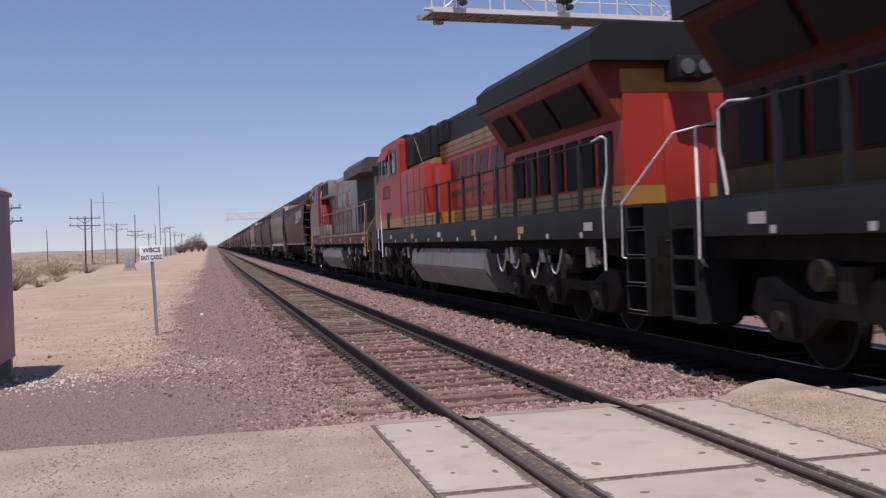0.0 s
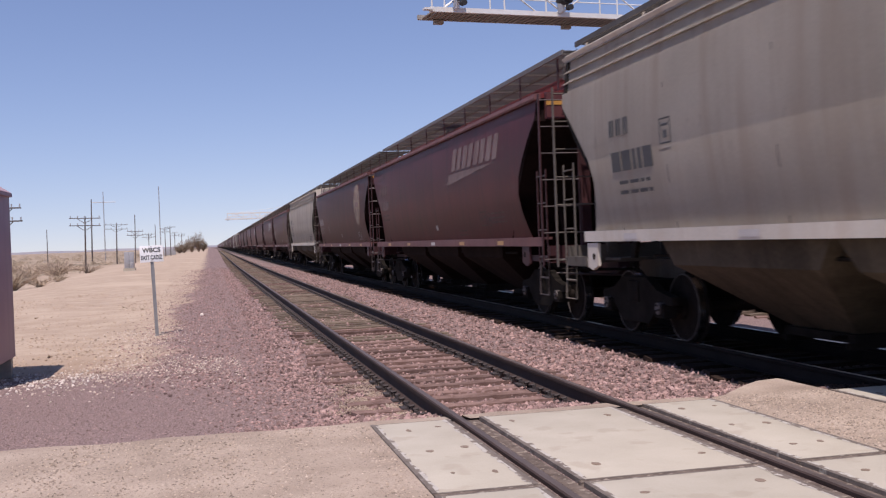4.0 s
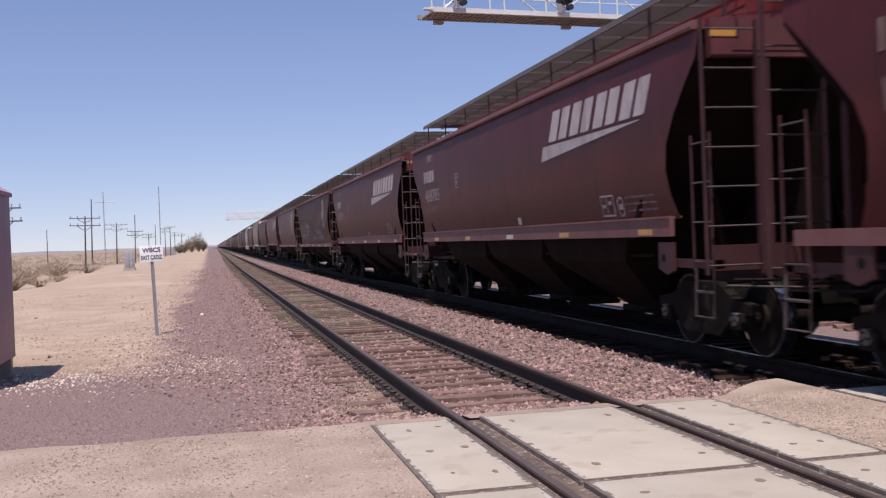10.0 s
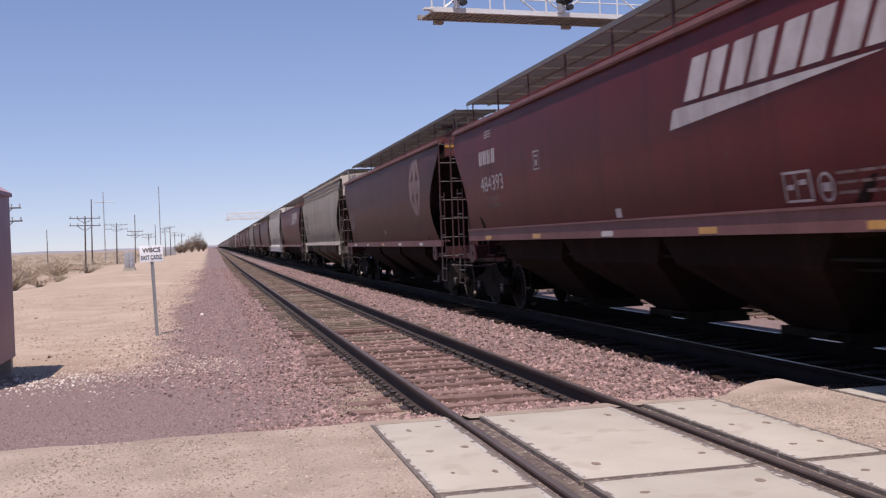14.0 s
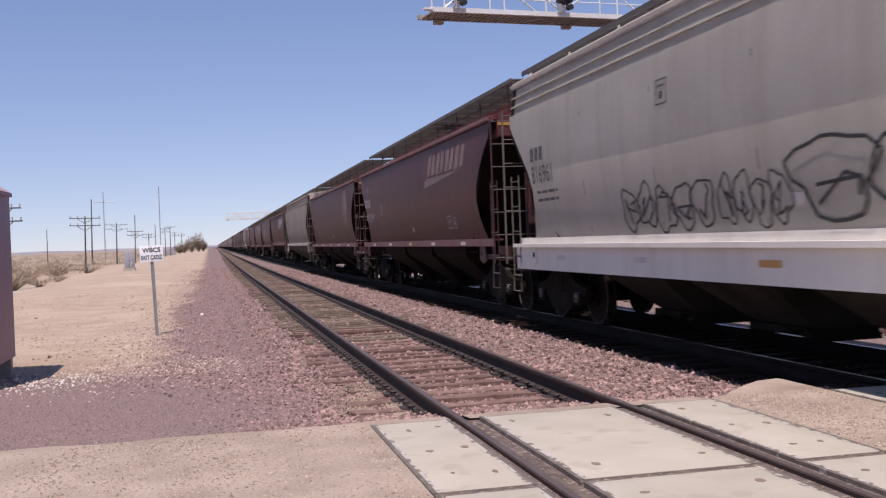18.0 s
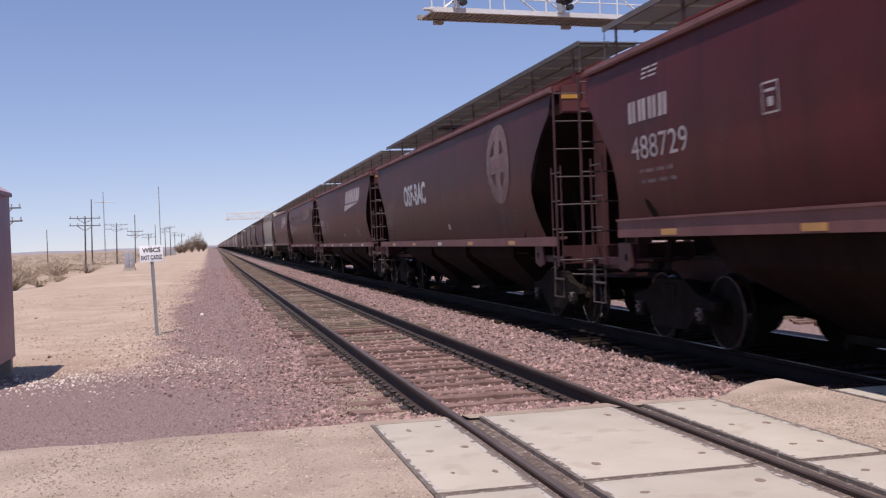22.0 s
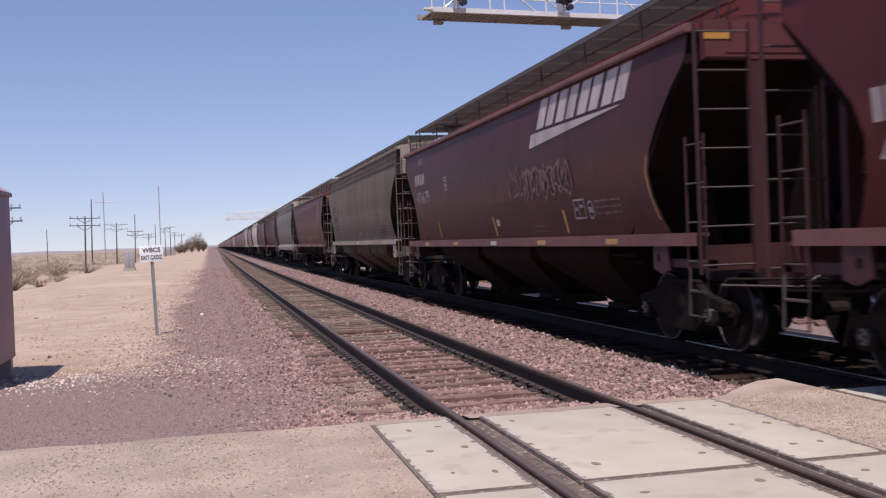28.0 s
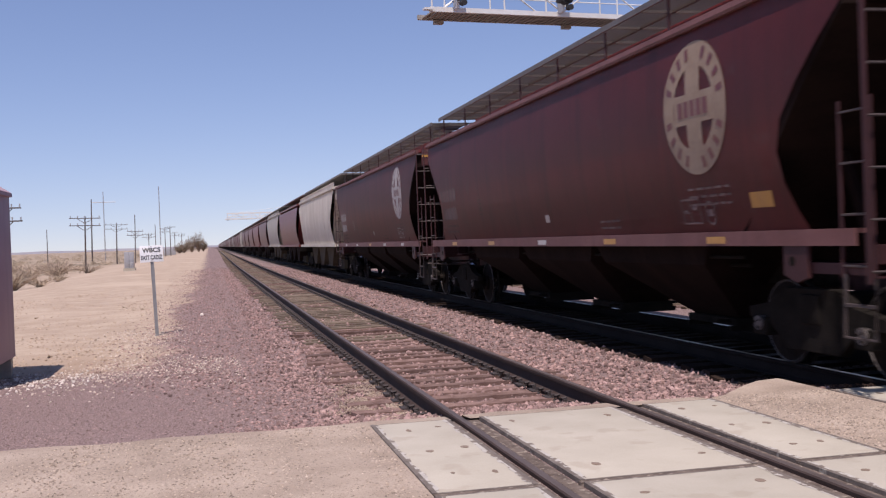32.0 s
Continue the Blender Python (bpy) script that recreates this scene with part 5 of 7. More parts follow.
# paint, mark, number, graffiti
TRAIN = [
    ("brown", "slash", "488116", []),
    ("gray_tan", "", "", []),
    ("brown", "slash_faded", "", []),
    ("brown_old", "round", "475651", []),
    ("gray_tan", "", "319576", []),
    ("brown_old", "round", "479658", []),
    ("brown", "slash", "483224", []),
    ("brown", "slash_faded", "", []),
    ("brown", "slash", "488785", []),
    ("brown", "slash", "488738", []),
    ("brown_old", "round_faded", "", [(2.5, 7.2, 1.5, 2.62, "paint_pale", 31, "tag_brown", 7, 0.035), (2.9, 7.0, 1.55, 2.45, "ink", 33, None, 6, 0.03), (7.5, 8.9, 1.5, 2.2, "paint_pale", 32, None, 3, 0.022), (9.3, 13.2, 1.5, 2.25, "ink", 34, "paint_pale", 7, 0.035), (9.7, 11.0, 1.6, 2.6, "ink", 35, "paint_pale", 2, 0.03)]),
    ("brown_old", "round_bright", "476999", []),
    ("brown_red", "slash", "484393", []),
    ("brown_old", "round_faded", "", []),
    ("gray_tan", "", "319293", []),
    ("brown_red", "slash", "482297", [("LEAF", 9.3, 1.83, 0.36, "paint_pale", 0.98, 0.008, 0.12, -0.015), (9.45, 10.35, 1.52, 1.78, "paint_pale", 41, None, 2, 0.02), (11.0, 13.2, 1.62, 2.35, "paint_pale", 42, None, 5, 0.025)]),
    ("gray_light", "", "816961", [(4.9, 7.4, 1.47, 2.05, "ink", 51, None, 5, 0.028), (7.5, 8.9, 1.5, 2.05, "ink", 53, None, 4, 0.022), (9.0, 12.6, 1.5, 2.35, "ink", 52, None, 3, 0.036)]),
    ("brown_old", "slash_faded", "483009", [(3.44, 4.9, 1.62, 2.1, "paint_pale", 61, None, 4, 0.02)]),
    ("brown_old", "round_faded", "", [(3.6, 4.85, 1.6, 2.05, "paint_pale", 62, None, 4, 0.02)]),
    ("gray_mid", "", "319549", []),
    ("brown", "slash", "488729", []),
    ("brown_old", "round_faded", "", [("OSF-BAC", 4.50, 2.37, 0.56, "paint_white", 0.98, 0.008, 0.0, 0.035), (10.0, 14.0, 1.5, 2.0, "stencil_faded", 72, None, 8, 0.02)]),
    ("brown", "slash", "474242", []),
    ("brown", "slash_faded", "483075", []),
    ("brown_red", "slash", "", [(4.9, 7.2, 1.55, 2.3, "paint_pale", 81, None, 6, 0.05), (15.05, 16.1, 2.8, 3.35, "paint_pale", 82, None, 4, 0.024)]),
    ("gray_tan", "", "", []),
    ("brown", "", "478471", [(8.6, 13.6, 1.5, 2.6, "paint_blue", 91, None, 7, 0.09)]),
    ("brown_old", "slash", "478679", [(9.8, 13.0, 2.1, 2.6, "stencil_faded", 92, None, 9, 0.055)]),
    ("gray_dirty", "", "", []),
    ("brown_red", "round_faded", "", []),
    ("gray_blue", "", "850154", []),
    ("brown", "round", "", []),
    ("brown", "round_bright", "", []),
]
# where each car's far end stands at the clip's start, as offsets from even spacing
PITCH, FIRST = 18.308, 72.731
SHIFT = [1.15, 0.95, 0.7, 0.42, 0.45, 0.35, 0.05, 0.75, 0.1, -0.65, -0.68, -0.05, -0.6, -0.4, -0.1, 0.1, -0.75, -0.9, -0.7, -0.55, -0.72, -0.55, -0.45, -0.05, -0.25, 0.0, 0.25, 0.68, 0.7, 1.4, 1.35, 1.7, 1.7]
LOGO_AT = {1: (9.95, 2.96), 7: (10.2, 2.95), 8: (10.9, 2.95), 9: (10.6, 2.93), 13: (10.65, 2.92), 18: (10.8, 3.0), 23: (10.25, 2.96), 24: (10.7, 2.98), 25: (10.7, 2.94), 28: (11.1, 3.2)}
# where initials, number and plate mark sit on a car's side, where it differs from its kind
MARK_AT = {17: (1.28, 2.70, 2.33, 6.2, 3.0), 1: (2.27, 2.83, 2.37, 5.78, 2.62), 7: (0.76, 2.45, 2.01, 4.0, 2.2), 13: (2.13, 2.88, 2.36, 5.54, 2.58), 16: (0.93, 2.6, 2.15, 4.0, 2.3), 18: (1.03, 2.6, 2.1, 4.04, 2.3), 23: (1.49, 2.25, 1.89, 3.77, 2.07), 24: (1.05, 2.48, 2.05, 3.87, 2.25)}
STRIPED = (27, 28, 30)
HIGH_SILL = (1, 9, 10, 13, 21, 25)
SHORT = {1: 0.48, 9: 0.48, 10: 0.48, 13: 0.48, 17: 0.3, 31: 0.3}
ROUND_AT = {6: 12.9, 22: 13.87, 30: 14.67}
CARS = []


def build_train():
    protos = {}
    for n, (paint, logo, number, tags) in enumerate(TRAIN, 1):
        deep = paint in ("gray_light", "gray_blue")
        half = HALF - SHORT.get(n, 0.0)
        kind = "grey" if paint.startswith("gray") else "new" if n in HIGH_SILL else "brown"
        y = FIRST + PITCH * (n - 1) + SHIFT[n - 1] - half + 0.2
        if (paint, kind, half) not in protos:
            car = protos[(paint, kind, half)] = hopper(paint, kind, 4 if deep else 3, deep, half)
        else:
            car = copy_thing(protos[(paint, kind, half)], Matrix.Identity(4))
        CARS.append((car, y))
    for (car, y), n in zip(CARS, range(1, 99)):
        paint, logo, number, tags = TRAIN[n - 1]
        dress(car, n, paint, logo, number, tags, paint in ("gray_light", "gray_blue"), HALF - SHORT.get(n, 0.0))
    rng = random.Random(8)
    far = {}
    y = CARS[-1][1]
    for k in range(78):
        y += PITCH
        paint = rng.choice(("brown", "brown_old", "brown_red", "brown", "brown_old", "gray_tan", "gray_blue")) if k > 2 else ("gray_tan", "brown", "gray_blue")[k]
        if paint not in far:
            far[paint] = plain_hopper(paint)
            car = far[paint]
        else:
            car = copy_thing(far[paint], Matrix.Identity(4))
        CARS.append((car, y))


# ---- locomotives ----
def loco_truck(loco, y):
    t = new("truck")
    t.parent = loco
    t.location = (0, y, 0)
    for s in (-1, 1):
        bm = prism(bmesh.new(), [(-2.75, 0.62), (-2.6, 0.95), (-2.2, 0.98), (-1.7, 0.75), (-1.2, 0.72), (-0.6, 1.0), (0.6, 1.0), (1.2, 0.72), (1.7, 0.75), (2.2, 0.98), (2.6, 0.95), (2.75, 0.62), (2.3, 0.32), (1.75, 0.32), (1.4, 0.62), (0.6, 0.62), (0.28, 0.32), (-0.28, 0.32), (-0.6, 0.62), (-1.4, 0.62), (-1.75, 0.32), (-2.3, 0.32)], s * 1.08, s * 1.26, "x")
        bmesh.ops.bevel(bm, geom=list(bm.edges), offset=0.02, segments=1, affect="EDGES")
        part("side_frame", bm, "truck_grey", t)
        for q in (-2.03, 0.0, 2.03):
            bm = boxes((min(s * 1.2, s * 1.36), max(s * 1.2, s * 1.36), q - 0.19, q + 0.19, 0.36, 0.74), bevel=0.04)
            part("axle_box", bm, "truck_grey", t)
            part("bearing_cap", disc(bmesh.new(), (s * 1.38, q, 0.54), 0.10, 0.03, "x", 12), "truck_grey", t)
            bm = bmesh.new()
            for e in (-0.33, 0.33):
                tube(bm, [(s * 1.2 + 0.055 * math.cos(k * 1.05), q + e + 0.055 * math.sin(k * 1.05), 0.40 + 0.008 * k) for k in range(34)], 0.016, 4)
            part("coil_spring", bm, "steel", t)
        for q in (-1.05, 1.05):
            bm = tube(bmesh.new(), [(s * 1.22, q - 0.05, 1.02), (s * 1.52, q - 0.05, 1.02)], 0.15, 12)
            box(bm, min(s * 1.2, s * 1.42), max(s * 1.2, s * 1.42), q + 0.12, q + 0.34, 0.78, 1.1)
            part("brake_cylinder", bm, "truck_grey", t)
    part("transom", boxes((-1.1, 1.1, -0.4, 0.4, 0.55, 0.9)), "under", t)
    for q in (-2.03, 0.0, 2.03):
        wheelset(t, q, 0.533, LOCO_WHEELS, "loco_wheelset")


def locomotive(scheme, rear):
    """A six-axle road diesel, cab toward +y, railhead at z = 0."""
    gold = scheme != "silver"
    if gold:
        C = dict(cab="orange", hood="orange", band="yellow", roof="black_green", sill="black_green", wing="orange_sooty", post="black_green", rail="rail_white")
        # nearest locomotive: the shade on its side is put into the paint
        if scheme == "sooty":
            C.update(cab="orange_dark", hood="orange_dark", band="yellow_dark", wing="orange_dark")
    else:
        C = dict(cab="loco_red", hood="loco_grey", band="yellow", roof="loco_grey", sill="sill_red", wing="loco_soot", post="loco_grey", rail="rail_yellow")
    loco = thing("locomotive", {"orange": "orange and black diesel freight locomotive with yellow stripes", "sooty": "orange and black diesel freight locomotive, coloured dark for shade", "silver": "faded red and silver-grey diesel locomotive, sooty hood"}[scheme], "locomotive", "locomotives")
    X = 1.50
    part("frame", boxes((-1.35, 1.35, -10.5, 10.5, 1.15, 1.42), (-0.5, 0.5, -10.9, 10.9, 0.75, 1.15)), "under", loco)
    for s in (-1, 1):
        x0, x1 = sorted((s * 1.40, s * X))
        part("side_sill", boxes((x0, x1, -9.6, 9.6, 1.40, 1.80), bevel=0.01), C["sill"], loco)
        if not gold:
            part("sill_stripe", boxes((sorted((s * 1.5, s * 1.506))[0], sorted((s * 1.5, s * 1.506))[1], -9.4, 6.2, 1.74, 1.80)), "yellow", loco)
        for k in range(6):
            y = -8.6 + k * 3.3
            a, c = sorted((s * 1.5, s * 1.508))
            part("sill_reflector", boxes((a, c, y, y + 0.32, 1.52, 1.64)), "reflector" if k % 3 else "reflector_pale", loco)
    part("walkway", boxes((-1.48, 1.48, -10.3, 10.3, 1.80, 1.84)), C["sill"], loco)
    # long hood
    hw = 0.98
    if gold:
        part("hood", boxes((-hw, hw, rear, 5.9, 2.16, 3.52), bevel=0.02), C["hood"], loco)
        part("hood_band", boxes((-hw - 0.01, hw + 0.01, rear - 0.01, 5.9, 1.84, 2.16)), C["band"], loco)
        part("upper_band", boxes((-hw - 0.01, hw + 0.01, rear - 0.01, 5.9, 3.52, 3.86)), C["band"], loco)
        bm = prism(bmesh.new(), [(-hw, 3.86), (-hw, 4.38), (-hw + 0.2, 4.55), (hw - 0.2, 4.55), (hw, 4.38), (hw, 3.86)], rear + 0.05, 5.9, "y")
        part("hood_roof", bm, C["roof"], loco)
    else:
        bm = prism(bmesh.new(), [(-hw, 1.84), (-hw, 4.25), (-hw + 0.22, 4.5), (hw - 0.22, 4.5), (hw, 4.25), (hw, 1.84)], rear, 5.9, "y")
        part("hood", bm, C["hood"], loco)
    # radiator section: flared on the orange scheme, a broad flat slab on the silver one
    if gold:
        bm = prism(bmesh.new(), [(-hw - 0.004, 3.12), (-1.46, 3.86), (-1.46, 3.95), (1.46, 3.95), (1.46, 3.86), (hw + 0.004, 3.12)], rear, rear + 5.9, "y")
        part("radiator_flare", bm, C["wing"], loco)
        bm = prism(bmesh.new(), [(-1.50, 3.95), (-1.52, 4.30), (-1.30, 4.50), (1.30, 4.50), (1.52, 4.30), (1.50, 3.95)], rear - 0.22, rear + 6.1, "y")
        part("radiator_roof", bm, C["roof"], loco)
    else:
        bm = prism(bmesh.new(), [(-1.52, 3.95), (-1.52, 4.27), (-1.32, 4.47), (1.32, 4.47), (1.52, 4.27), (1.52, 3.95)], rear - 0.2, rear + 4.8, "y")
        part("radiator_roof", bm, "loco_soot", loco)
        part("radiator_core", boxes((-1.0, 1.0, rear + 0.5, rear + 4.7, 1.85, 3.96)), "loco_soot", loco)
        for s in (-1, 1):
            for k in range(3):
                y = rear + 0.7 + 1.3 * k
                a, c = sorted((s * 1.0, s * 1.012))
                part("radiator_screen", boxes((a, c, y, y + 1.26, 3.05, 3.94)), "grille", loco)
    for s in (-1, 1):
        if gold:
            for y0, y1 in ((0.55, 2.05), (2.25, 3.75), (4.3, 5.3)):
                bm = bmesh.new()
                prism(bm, [(s * (hw + 0.12), 3.24), (s * 1.42, 3.72), (s * 1.40, 3.76), (s * (hw + 0.09), 3.27)], rear + y0, rear + y1, "y")
                for v in bm.verts:
                    v.co.x += s * 0.02
                    v.co.z -= 0.03
                part("radiator_screen", bm, "grille", loco)
        for k in range(7):
            y = rear + (0.4 + 0.72 * k if gold else 0.7 + 0.56 * k)
            a, c = sorted((s * (hw + 0.002), s * (hw + 0.034)))
            part("louvre_panel", boxes((a, c, y, y + (0.5 if gold else 0.42), 2.2, 3.0)), "grille", loco)
        if gold:
            for k in range(9):
                y = -2.6 + 0.9 * k
                a, c = sorted((s * (hw + 0.002), s * (hw + 0.014)))
                door = part("hood_door", boxes((a, c, y, y + 0.84, 2.22, 3.46), bevel=0.004), C["hood"], loco)
                for z in (2.4, 3.2):
                    part("door_latch", boxes((sorted((s * (hw + 0.014), s * (hw + 0.03)))[0], sorted((s * (hw + 0.014), s * (hw + 0.03)))[1], y + 0.74, y + 0.79, z, z + 0.09)), "loco_mark", door)
        else:
            for k in range(8):
                y = -2.6 + 1.0 * k
                a, c = sorted((s * (hw + 0.002), s * (hw + 0.014)))
                door = part("hood_door", boxes((a, c, y, y + 0.94, 1.95, 3.9), bevel=0.004), C["hood"], loco)
                for z in (2.3, 3.0, 3.6):
                    part("door_latch", boxes((sorted((s * (hw + 0.014), s * (hw + 0.03)))[0], sorted((s * (hw + 0.014), s * (hw + 0.03)))[1], y + 0.82, y + 0.87, z, z + 0.1)), "loco_soot", door)
        # dynamic-brake and inverter boxes behind the cab
        if gold:
            for y0, y1, x1, z0, z1 in ((4.75, 6.25, 1.32, 3.56, 4.40), (3.25, 4.6, 1.22, 3.60, 4.42), (2.2, 3.1, 1.10, 3.88, 4.44)):
                a, c = sorted((s * 0.6, s * x1))
                box_part = part("equipment_cabinet", boxes((a, c, y0, y1, z0, z1), bevel=0.04), C["roof"], loco)
                for k in range(2):
                    g0 = y0 + 0.1 + k * (y1 - y0) / 2
                    a, c = sorted((s * x1, s * (x1 + 0.012)))
                    part("cabinet_grille", boxes((a, c, g0, g0 + (y1 - y0) / 2 - 0.2, z0 + 0.1, z1 - 0.14)), "grille", box_part)
                a, c = sorted((s * (x1 + 0.012), s * (x1 + 0.03)))
                part("corner_strap", boxes((a, c, y0 + 0.02, y0 + 0.07, z0 + 0.04, z1 - 0.05)), "truck_grey", box_part)
            part("cabinet_stay", tubes([[(s * 1.36, 4.7, 4.25), (s * 1.47, 3.1, 3.36)]], 0.009, 5), "tank", loco)
            a, c = sorted((s * 0.98, s * 1.475))
            part("auxiliary_cabinet", boxes((a, c, 2.95, 6.3, 2.14, 3.42), bevel=0.02), C["cab"], loco)
            part("shadowed_recess", boxes((sorted((s * 0.98, s * 1.2))[0], sorted((s * 0.98, s * 1.2))[1], 2.95, 6.3, 3.42, 3.56)), C["band"], loco)
            a, c = sorted((s * 0.98, s * 1.30))
            part("access_locker", boxes((a, c, 2.05, 2.93, 2.14, 3.30), bevel=0.02), "orange", loco)
            part("locker_step", boxes((a, c + 0.006 * (s > 0), 2.12, 2.86, 2.62, 2.66)), "loco_red", loco)
            a, c = sorted((s * 0.98, s * 1.475))
            part("cabinet_band", boxes((a, c, 1.9, 6.3, 1.84, 2.14)), C["band"], loco)
            a, c = sorted((s * 1.476, s * 1.484))
            for z in (1.93, 2.04):
                part("band_line", boxes((a, c, 1.9, 6.25, z, z + 0.018)), "loco_mark", loco)
            for y in (2.2, 3.1, 4.3, 5.2, 5.9):
                part("band_gap", boxes((a, c + 0.004 * (s > 0), y, y + 0.05, 1.84, 2.15)), "loco_mark", loco)
            for y in (3.6, 4.4, 5.3):
                part("cabinet_seam", boxes((a, c - 0.004 * (s > 0), y, y + 0.018, 2.2, 3.38)), "loco_mark", loco)
        else:
            a, c = sorted((s * 0.6, s * 1.34))
            brake_box = part("equipment_cabinet", boxes((a, c, 2.9, 6.3, 3.62, 4.42), bevel=0.05), C["roof"], loco)
            for k in range(3):
                a, c = sorted((s * 1.34, s * 1.352))
                part("cabinet_grille", boxes((a, c, 3.1 + k * 1.05, 3.95 + k * 1.05, 3.74, 4.3)), "grille", brake_box)
            a, c = sorted((s * 0.98, s * 1.40))
            blower = part("blower_cabinet", boxes((a, c, 4.85, 6.3, 2.35, 3.32), bevel=0.03), "orange", loco)
            a, c = sorted((s * 1.40, s * 1.415))
            part("blower_screen", boxes((a, c, 5.42, 6.2, 2.5, 3.2)), "red_brown_screen", blower)
            part("data_plate", boxes((a, c, 4.95, 5.2, 2.52, 2.6)), "reflector_pale", blower)
            a, c = sorted((s * 0.98, s * 1.40))
            locker = part("lower_cabinet", boxes((a, c, 4.5, 6.3, 1.84, 2.34), bevel=0.03), "loco_grey", loco)
            for y in (4.9, 5.4, 5.9):
                a, c = sorted((s * 1.40, s * 1.41))
                part("locker_latch", boxes((a, c, y, y + 0.05, 2.02, 2.14)), "loco_soot", locker)
            a, c = sorted((s * 1.488, s * 1.498))
            part("cab_panel", boxes((a, c, 6.34, 7.1, 2.35, 3.28)), "orange", loco)
            part("grab_pipe", tubes([[(s * 1.44, 5.35, 1.84), (s * 1.46, 5.3, 3.7), (s * 1.40, 5.5, 3.98), (s * 1.2, 5.9, 4.05)]], 0.026, 6), "loco_grey", loco)
    part("cooling_fan", disc(disc(bmesh.new(), (0, rear + 3.5, 4.52), 0.7, 0.05, "z", 20), (0, rear + 1.5, 4.52), 0.7, 0.05, "z", 20), C["roof"], loco)
    part("exhaust_stack", boxes((-0.3, 0.3, 0.2, 1.0, 4.5, 4.72), bevel=0.03), "black_green", loco)
    # cab and nose
    bm = prism(bmesh.new(), [(6.3, 1.84), (10.55, 1.84), (10.6, 2.2), (10.52, 3.0), (10.4, 3.2), (9.86, 3.46), (9.62, 4.2), (9.3, 4.42), (6.5, 4.42), (6.3, 4.3)], -1.49, 1.49, "x")
    bmesh.ops.bevel(bm, geom=list(bm.edges), offset=0.05, segments=2, affect="EDGES")
    cab = part("cab", bm, C["cab"], loco)
    part("cab_roof", boxes((-1.3, 1.3, 6.4, 9.3, 4.41, 4.52), bevel=0.04), C["roof"], loco)
    part("cab_skirt", boxes((-1.48, 1.48, 6.2, 10.58, 1.40, 1.84), bevel=0.01), C["sill"], loco)
    if gold:
        part("cab_band", boxes((-1.496, 1.496, 6.3, 10.5, 1.86, 2.12)), C["band"], loco)
    else:
        part("cab_band", boxes((-1.496, 1.496, 6.3, 9.0, 1.86, 2.3)), "loco_grey", loco)
    for s in (-1, 1):
        for y0, y1 in (((6.92, 7.72), (8.02, 8.48), (8.56, 9.02), (9.1, 9.56)) if gold else ((7.2, 7.8), (8.3, 9.5))):
            a, c = sorted((s * 1.485, s * 1.497))
            part("cab_window", boxes((a, c, y0, y1, 3.48, 4.08), bevel=0.003), "glass", cab)
            a, c = sorted((s * 1.485, s * 1.51))
            part("window_frame", boxes((a, c, y0 - 0.05, y0, 3.42, 4.14), (a, c, y1, y1 + 0.05, 3.42, 4.14), (a, c, y0, y1, 4.08, 4.14), (a, c, y0, y1, 3.42, 3.48)), "loco_grey" if not gold or y0 > 8 else "loco_mark", cab)
        part("sun_visor", prism(bmesh.new(), [(s * 1.49, 4.24), (s * 1.60, 3.96), (s * 1.60, 3.93), (s * 1.49, 4.20)], 7.95, 9.6, "y"), C["cab"], loco)
        part("mirror", boxes((sorted((s * 1.55, s * 1.75))[0], sorted((s * 1.55, s * 1.75))[1], 9.62, 9.66, 3.55, 3.85)), "black_green", loco)
    part("windshield", prism(bmesh.new(), [(9.855, 3.54), (9.655, 4.14), (9.625, 4.13), (9.825, 3.53)], -1.2, 1.2, "x"), "glass", cab)
    # ends: rear headlight, number boxes, pilot, steps, handrails
    bm = boxes((-0.3, 0.3, rear - 0.45, rear, 3.66, 3.98), bevel=0.03)
    hl = part("headlight_box", bm, C["roof"], loco)
    for q in (-0.14, 0.14):
        part("headlight", disc(bmesh.new(), (q, rear - 0.46, 3.82), 0.11, 0.02, "y", 16), "lens", hl)
    if gold:
        part("hood_end", boxes((-0.97, 0.97, rear - 0.03, rear - 0.012, 2.16, 3.52)), C["cab"], loco)
        part("end_band", boxes((-0.97, 0.97, rear - 0.034, rear - 0.012, 1.84, 2.155)), C["band"], loco)
    part("rear_door", boxes((-0.35, 0.35, rear - 0.06, rear, 1.9, 3.4), bevel=0.01), C["cab"] if gold else "loco_soot", loco)
    if not gold:
        part("end_ladder", ladder(-0.15, 0.35, rear - 0.3, 1.9, 4.6, 9), ["loco_grey", "loco_grey"], loco)
    for s in (-1, 1):
        bm = prism(bmesh.new(), [(-1.45, 1.15), (-1.45, 0.40), (1.45, 0.40), (1.45, 1.15)], s * 10.45, s * 10.55, "y")
        part("pilot", bm, "under", loco)
        part("coupler", boxes((-0.15, 0.15, min(s * 10.55, s * 11.1), max(s * 10.55, s * 11.1), 0.72, 1.0), (-0.22, 0.22, min(s * 10.85, s * 11.15), max(s * 10.85, s * 11.15), 0.66, 1.06), bevel=0.03), "steel", loco)
        hoses = [[(q, s * 10.5, 1.1), (q, s * 10.65, 0.75), (q + 0.05, s * 10.9, 0.5), (q + 0.12, s * 11.1, 0.62)] for q in (-0.9, -0.7, -0.5, 0.5, 0.7, 0.9)]
        part("air_hoses", tubes(hoses, 0.025, 5), "under", loco)
